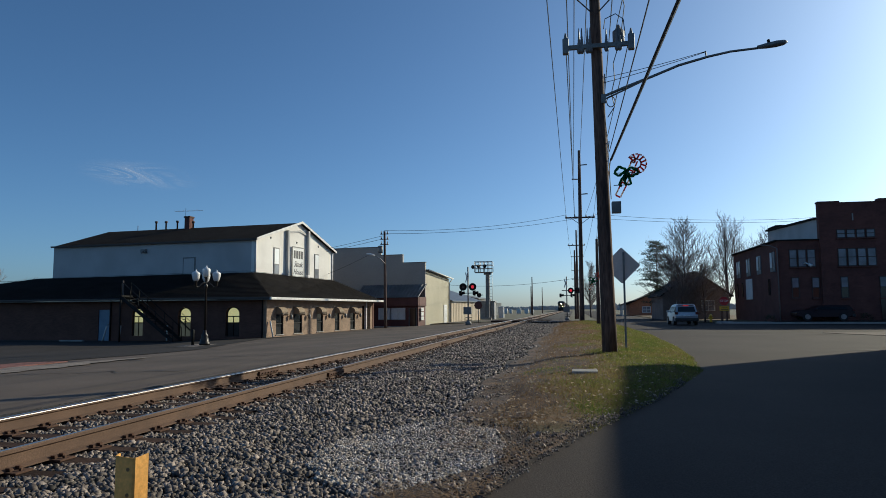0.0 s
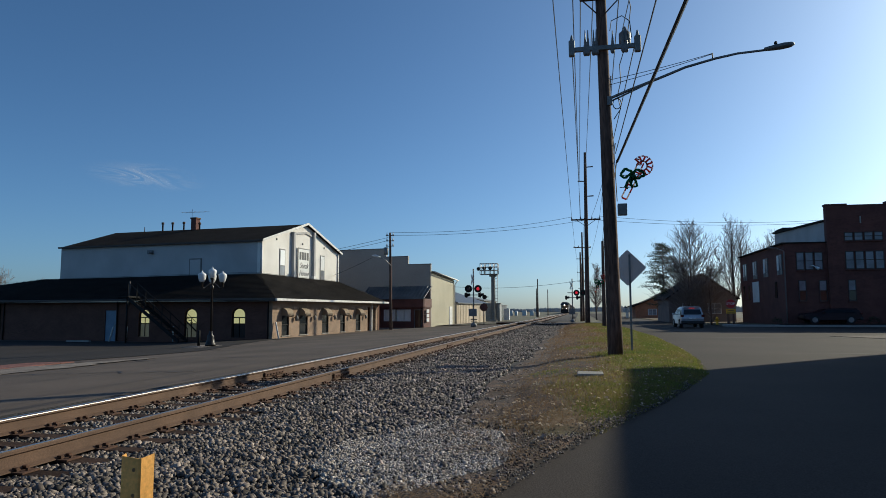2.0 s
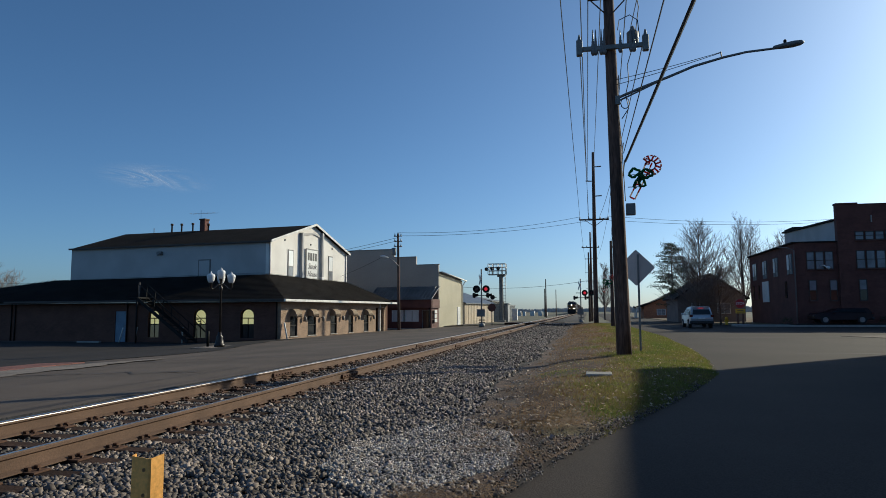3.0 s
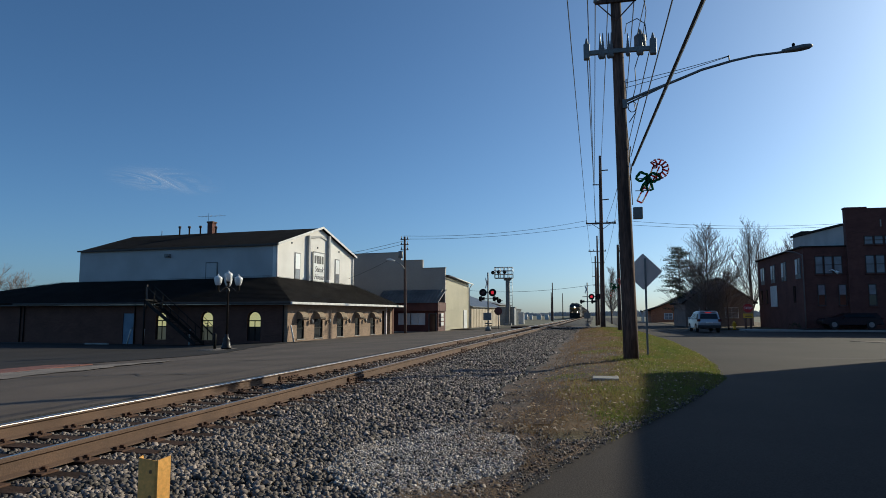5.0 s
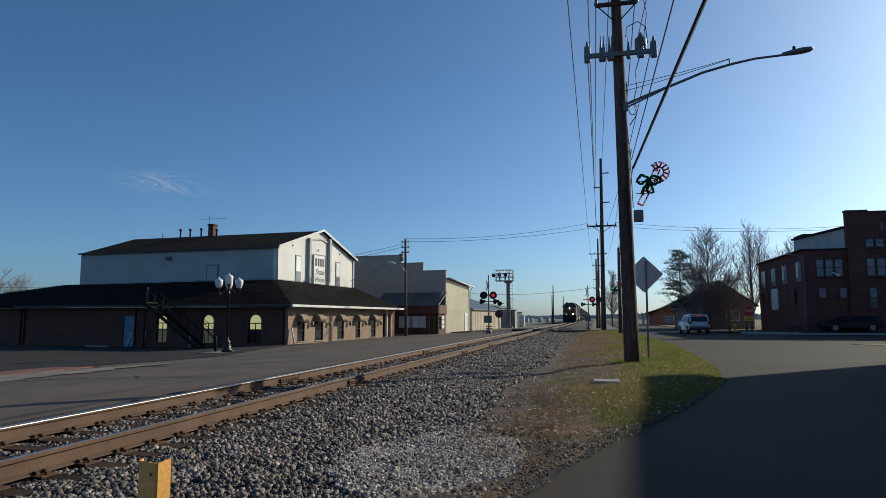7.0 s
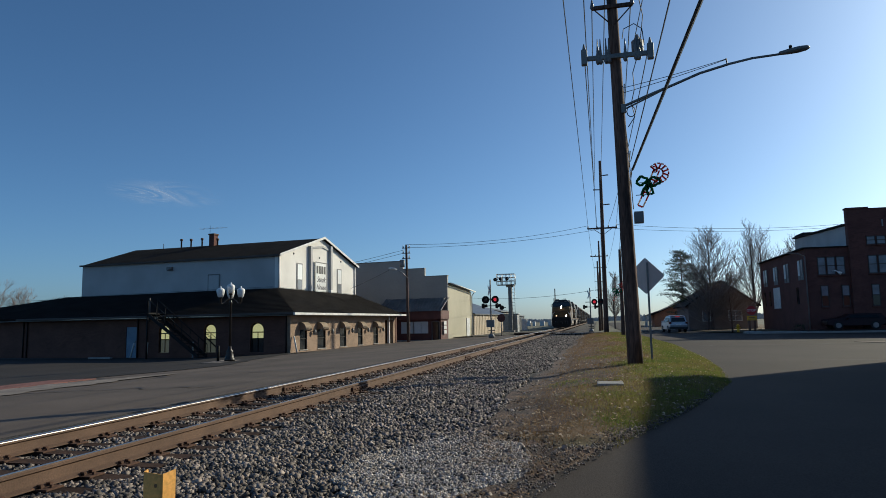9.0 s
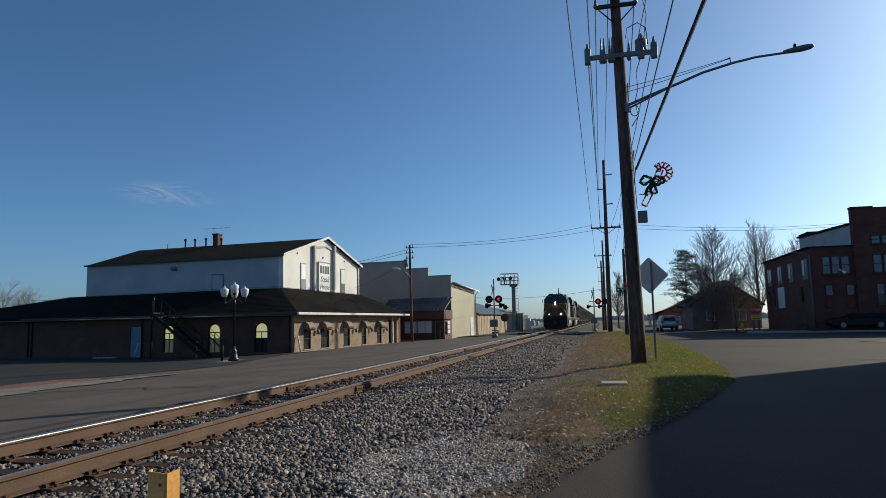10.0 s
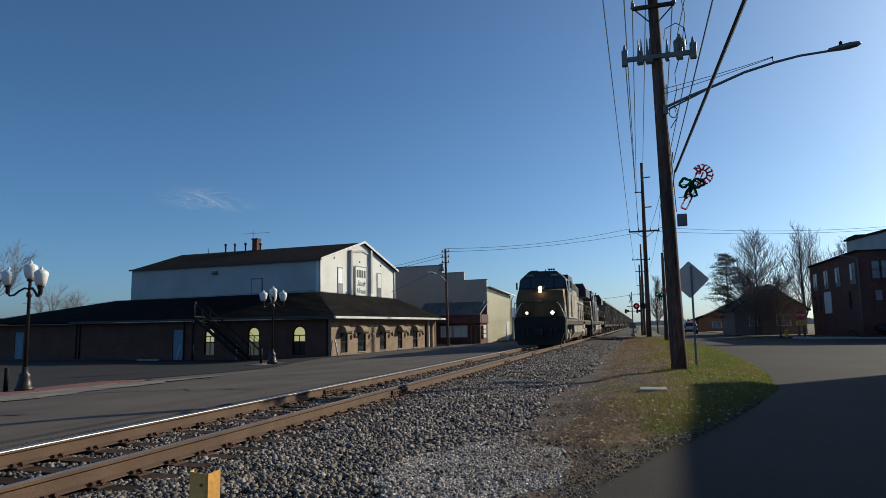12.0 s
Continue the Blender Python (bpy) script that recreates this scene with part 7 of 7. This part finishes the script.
# ---- loose stones ----
def stone_field(name, material, spots, label, category):
    """Angular stones, each its own small rough block, joined."""
    g = np.random.default_rng(4)
    ico = np.array([(-1, -1, -1), (1, -1, -1), (1, 1, -1), (-1, 1, -1), (-1, -1, 1), (1, -1, 1), (1, 1, 1), (-1, 1, 1)]) / 1.35
    tri = ((0, 2, 1), (0, 3, 2), (4, 5, 6), (4, 6, 7), (0, 1, 5), (0, 5, 4), (1, 2, 6), (1, 6, 5), (2, 3, 7), (2, 7, 6), (3, 0, 4), (3, 4, 7))
    spots = np.asarray(spots)
    n = len(spots)
    q = g.normal(size=(n, 4))
    q /= np.linalg.norm(q, axis=1)[:, None]
    w, x, y, z = q.T
    rot = np.stack([1 - 2 * (y * y + z * z), 2 * (x * y - z * w), 2 * (x * z + y * w), 2 * (x * y + z * w), 1 - 2 * (x * x + z * z), 2 * (y * z - x * w), 2 * (x * z - y * w), 2 * (y * z + x * w), 1 - 2 * (x * x + y * y)], 1).reshape(n, 3, 3)
    shape = ico[None] * g.uniform(0.55, 1.2, (n, 8, 3)) * g.uniform(0.42, 1.45, (n, 1, 3)) * spots[:, 3][:, None, None]
    v = np.einsum("nij,nkj->nki", rot, shape) + spots[:, None, :3]
    f = (np.array(tri)[None] + 8 * np.arange(n)[:, None, None]).reshape(-1, 3)
    me = bpy.data.meshes.new(name)
    me.vertices.add(n * 8)
    me.vertices.foreach_set("co", v.reshape(-1).astype(np.float32))
    me.loops.add(len(f) * 3)
    me.loops.foreach_set("vertex_index", f.reshape(-1).astype(np.int32))
    me.polygons.add(len(f))
    me.polygons.foreach_set("loop_start", np.arange(0, len(f) * 3, 3, dtype=np.int32))
    me.update(calc_edges=True)
    me.materials.append(M[material])
    return tagged(new(name, me), label, category, "", "stuff")


rs = random.Random(21)
spots = []


def scatter(x0, x1, y0, y1, density, lo, hi, keep=lambda x, y: True, lift=0.0):
    for _ in range(int((x1 - x0) * (y1 - y0) * density)):
        x, y = rs.uniform(x0, x1), rs.uniform(y0, y1)
        if keep(x, y):
            s = rs.uniform(lo, hi)
            spots.append((x, y, land(x, y) + 0.03 * noise.noise((x * 1.5, y * 1.5, 0)) + s * rs.uniform(-0.2, 0.35) + (-0.006 if -7.1 < x < -4.2 else lift), s))


def on_tie(x, y):
    return -7.0 < x < -4.38 and abs((y + 2.0 + 0.255) % 0.51 - 0.255) < 0.115


def bank(x, y):
    edge = verge_left(y) - (0.45 if y > 9.5 else 0.0) + 0.45 * noise.noise((x * 0.9, y * 0.9, 2))
    if y < 14 and x > -0.75 + 0.35 * noise.noise((x, y * 0.7, 4)):
        return x < verge_right(y) - 0.1 and rs.random() < 0.02
    return not on_tie(x, y) and x < verge_right(y) - 0.05 and (x < edge - 0.1 or rs.random() < (0.12 if y < 10 else 0.05))


scatter(-4.85, 0.6, 2.6, 9, 850, 0.016, 0.036, bank, 0.012)
scatter(-4.85, 0.4, 9, 18, 480, 0.020, 0.038, bank, 0.01)
scatter(-4.85, -0.6, 18, 34, 150, 0.025, 0.042, bank)
scatter(-4.85, -0.6, 34, 66, 50, 0.03, 0.05, bank)
scatter(-4.7, -0.4, 67.3, 69.5, 160, 0.05, 0.09, lambda x, y: True, 0.1)
scatter(-6.40, -4.97, 4, 14, 520, 0.016, 0.034, bank)
scatter(-6.40, -4.97, 14, 50, 150, 0.022, 0.038, bank)
scatter(-7.35, -6.5, 5, 40, 120, 0.018, 0.034, bank)
stone_field("ballast_stones", "stone", spots, "loose angular grey and brown ballast stones", "gravel")
spots = []


def patch(x, y):
    return ((x + 1.65) / 0.95) ** 2 + ((y - 6.75) / 1.55) ** 2 < 1 + 0.35 * noise.noise((x * 2, y * 2, 9))


scatter(-3.2, -0.5, 4.6, 8.9, 2600, 0.007, 0.018, patch, 0.03)
stone_field("pale_gravel", "pale_stone", spots, "patch of pale fine limestone gravel", "gravel")
spots = []
scatter(-1.7, 2.0, 3.0, 14, 620, 0.004, 0.014, lambda x, y: x < verge_right(y) + 0.06 * rs.random() and x > verge_left(y) - 0.4, 0.02)
stone_field("roadside_grit", "stone", spots, "fine grit along the broken road edge", "gravel")


# ---- grass ----
def blades(name, material, count, keep, lo, hi, width, label, seed):
    g = random.Random(seed)
    vs, fs = [], []
    while count:
        y = 7.4 + (g.random() ** 1.9) * 60
        a, b = verge_left(y) - 0.3, verge_right(y)
        x = g.uniform(a, b)
        if not keep(x, y, g):
            continue
        count -= 1
        k = 1 + max(0, (y - 14)) * 0.045
        h, w = g.uniform(lo, hi) * min(k, 1.5), width * k
        t = g.uniform(0, math.pi)
        dx, dy = w * math.cos(t), w * math.sin(t)
        z = verge_z(x, y) - 0.005
        lx, ly = g.uniform(-0.7, 0.7) * h, g.uniform(-0.7, 0.7) * h
        n = len(vs)
        vs += [(x - dx, y - dy, z), (x + dx, y + dy, z), (x + lx, y + ly, z + h)]
        fs.append((n, n + 1, n + 2))
    raw(name, vs, fs, material, label, "grass", "stuff")


def green_here(x, y, g):
    a, b = verge_left(y), verge_right(y)
    u = (x - a) / max(b - a, 0.1)
    return noise.noise((x * 0.5, y * 0.4, 11)) * 0.6 + u * 1.1 > 0.5 + g.uniform(-0.2, 0.25) and y > 8.6 + 3.2 * (1 - u) + g.uniform(-1, 1)


def dry_here(x, y, g):
    a, b = verge_left(y), verge_right(y)
    u = (x - a) / max(b - a, 0.1)
    return noise.noise((x * 0.5, y * 0.4, 11)) * 0.5 + u * 1.1 < 0.55 + g.uniform(-0.3, 0.3) and y > 9.0 + g.uniform(-1.6, 0.8)


blades("grass", "grass", 80000, green_here, 0.025, 0.065, 0.006, "short green winter grass on the verge", 1)
blades("dry_grass", "dry_grass", 22000, dry_here, 0.02, 0.07, 0.006, "dry straw-coloured grass on the verge", 2)
g = random.Random(14)
vs, fs = [], []
for _ in range(9000):
    y = 3.4 + g.random() * 9
    x = g.uniform(-1.5, min(verge_right(y), 2.5))
    if noise.noise((x * 1.1, y * 1.1, 15)) + g.uniform(-0.3, 0.3) < (0.05 if y < 8 else -0.1):
        continue
    z, s, t = max(verge_z(x, y), 0.0) + 0.045, g.uniform(0.02, 0.075), g.uniform(0, 6.28)
    dx, dy, w = s * math.cos(t), s * math.sin(t), g.uniform(0.002, 0.006)
    n = len(vs)
    vs += [(x - dx - w * math.sin(t), y - dy + w * math.cos(t), z), (x - dx + w * math.sin(t), y - dy - w * math.cos(t), z), (x + dx, y + dy, z + g.uniform(0, 0.03))]
    fs.append((n, n + 1, n + 2))
raw("dead_straw", vs, fs, "dry_grass", "dead straw lying on bare soil by the road", "straw", "stuff")
g = random.Random(6)
vs, fs = [], []
for _ in range(1400):
    y = 8 + g.random() ** 1.5 * 40
    x = g.uniform(verge_left(y) - 0.2, verge_right(y))
    z, s, t = verge_z(x, y) + 0.045, g.uniform(0.015, 0.04), g.uniform(0, 6.28)
    n = len(vs)
    for k, r in enumerate((1, 0.6, 1, 0.6)):
        vs.append((x + s * r * math.cos(t + k * 1.57), y + s * r * math.sin(t + k * 1.57), z + g.uniform(-0.012, 0.02)))
    fs.append((n, n + 1, n + 2, n + 3))
raw("fallen_leaves", vs, fs, "leaf", "scattered pale brown fallen leaves on the grass", "leaves", "stuff")

# ---- small near things ----
bm = B()
box(bm, -0.06, 0.44, 13.2, 13.75, 0.0, 0.192, 0.015)
tagged(part("utility_cover", bm, "concrete"), "flat pale concrete utility cover in the grass", "cover")


def marker_post():
    p = thing("marker_post", pose(-2.515, 3.42, 0), "short yellow steel channel post with punched holes", "post")
    bm = B()
    outline = [(-0.058, 0.045), (-0.050, 0.004), (0.075, -0.022), (0.090, -0.016), (0.112, 0.070), (0.105, 0.073), (0.083, -0.010), (0.073, -0.015), (-0.043, 0.010), (-0.051, 0.047)]
    prism(bm, outline, "z", -0.1, 0.585)
    for v in bm.verts:
        if v.co.z > 0.5:
            v.co.z += 0.006 * math.sin(v.co.x * 60) + 0.1 * max(v.co.y - 0.02, 0)
    part("channel", bm, "yellow", p)
    for z in (0.515, 0.375, 0.235):
        bm = B()
        tube(bm, [(0.045, -0.013, z), (0.045, -0.0190, z)], 0.011, 10)
        part("hole", bm, "dry_grass", p)


marker_post()


# ---- everything that moves ----
def motions():
    times = [0.0, 0.1, 0.2, 0.4] + [0.25 * k for k in range(3, 46)] + [11.5, 11.7, 11.8, 11.9, 12.0]
    for ob, back in TRAIN:
        walk(ob, [(t, pose(TRACK_X, 40.0 + back - 0.75 + 23.3 * (12.0 - t), RAIL_TOP)) for t in times])
    walk(suv, [
        (0.0, pose(8.75, 57.8, 0, 0, 0, 1)), (3.0, pose(8.72, 57.8, 0, 0, 0, 1)), (5.0, pose(8.7, 57.9, 0, 0, 0, 2)), (5.5, pose(8.68, 58.3, 0, 0, 0, 2)),
        (6.0, pose(8.63, 59.2, 0, 0, 0, 3)), (6.5, pose(8.56, 60.4, 0, 0, 0, 4)), (7.0, pose(8.4, 62.0, 0, 0, 0, 5)), (9.0, pose(7.55, 71.5, 0, 0, 0, 5)),
        (9.5, pose(7.33, 74.8, 0, 0, 0, 4)), (10.0, pose(7.1, 78.7, 0, 0, 0, 4)), (10.5, pose(6.93, 82.5, 0, 0, 0, 3)), (11.0, pose(6.7, 88.0, 0, 0, 0, 2)),
        (11.5, pose(6.65, 93.5, 0, 0, 0, 0)), (12.0, pose(6.7, 99.5, 0, 0, 0, 0)),
    ])


motions()
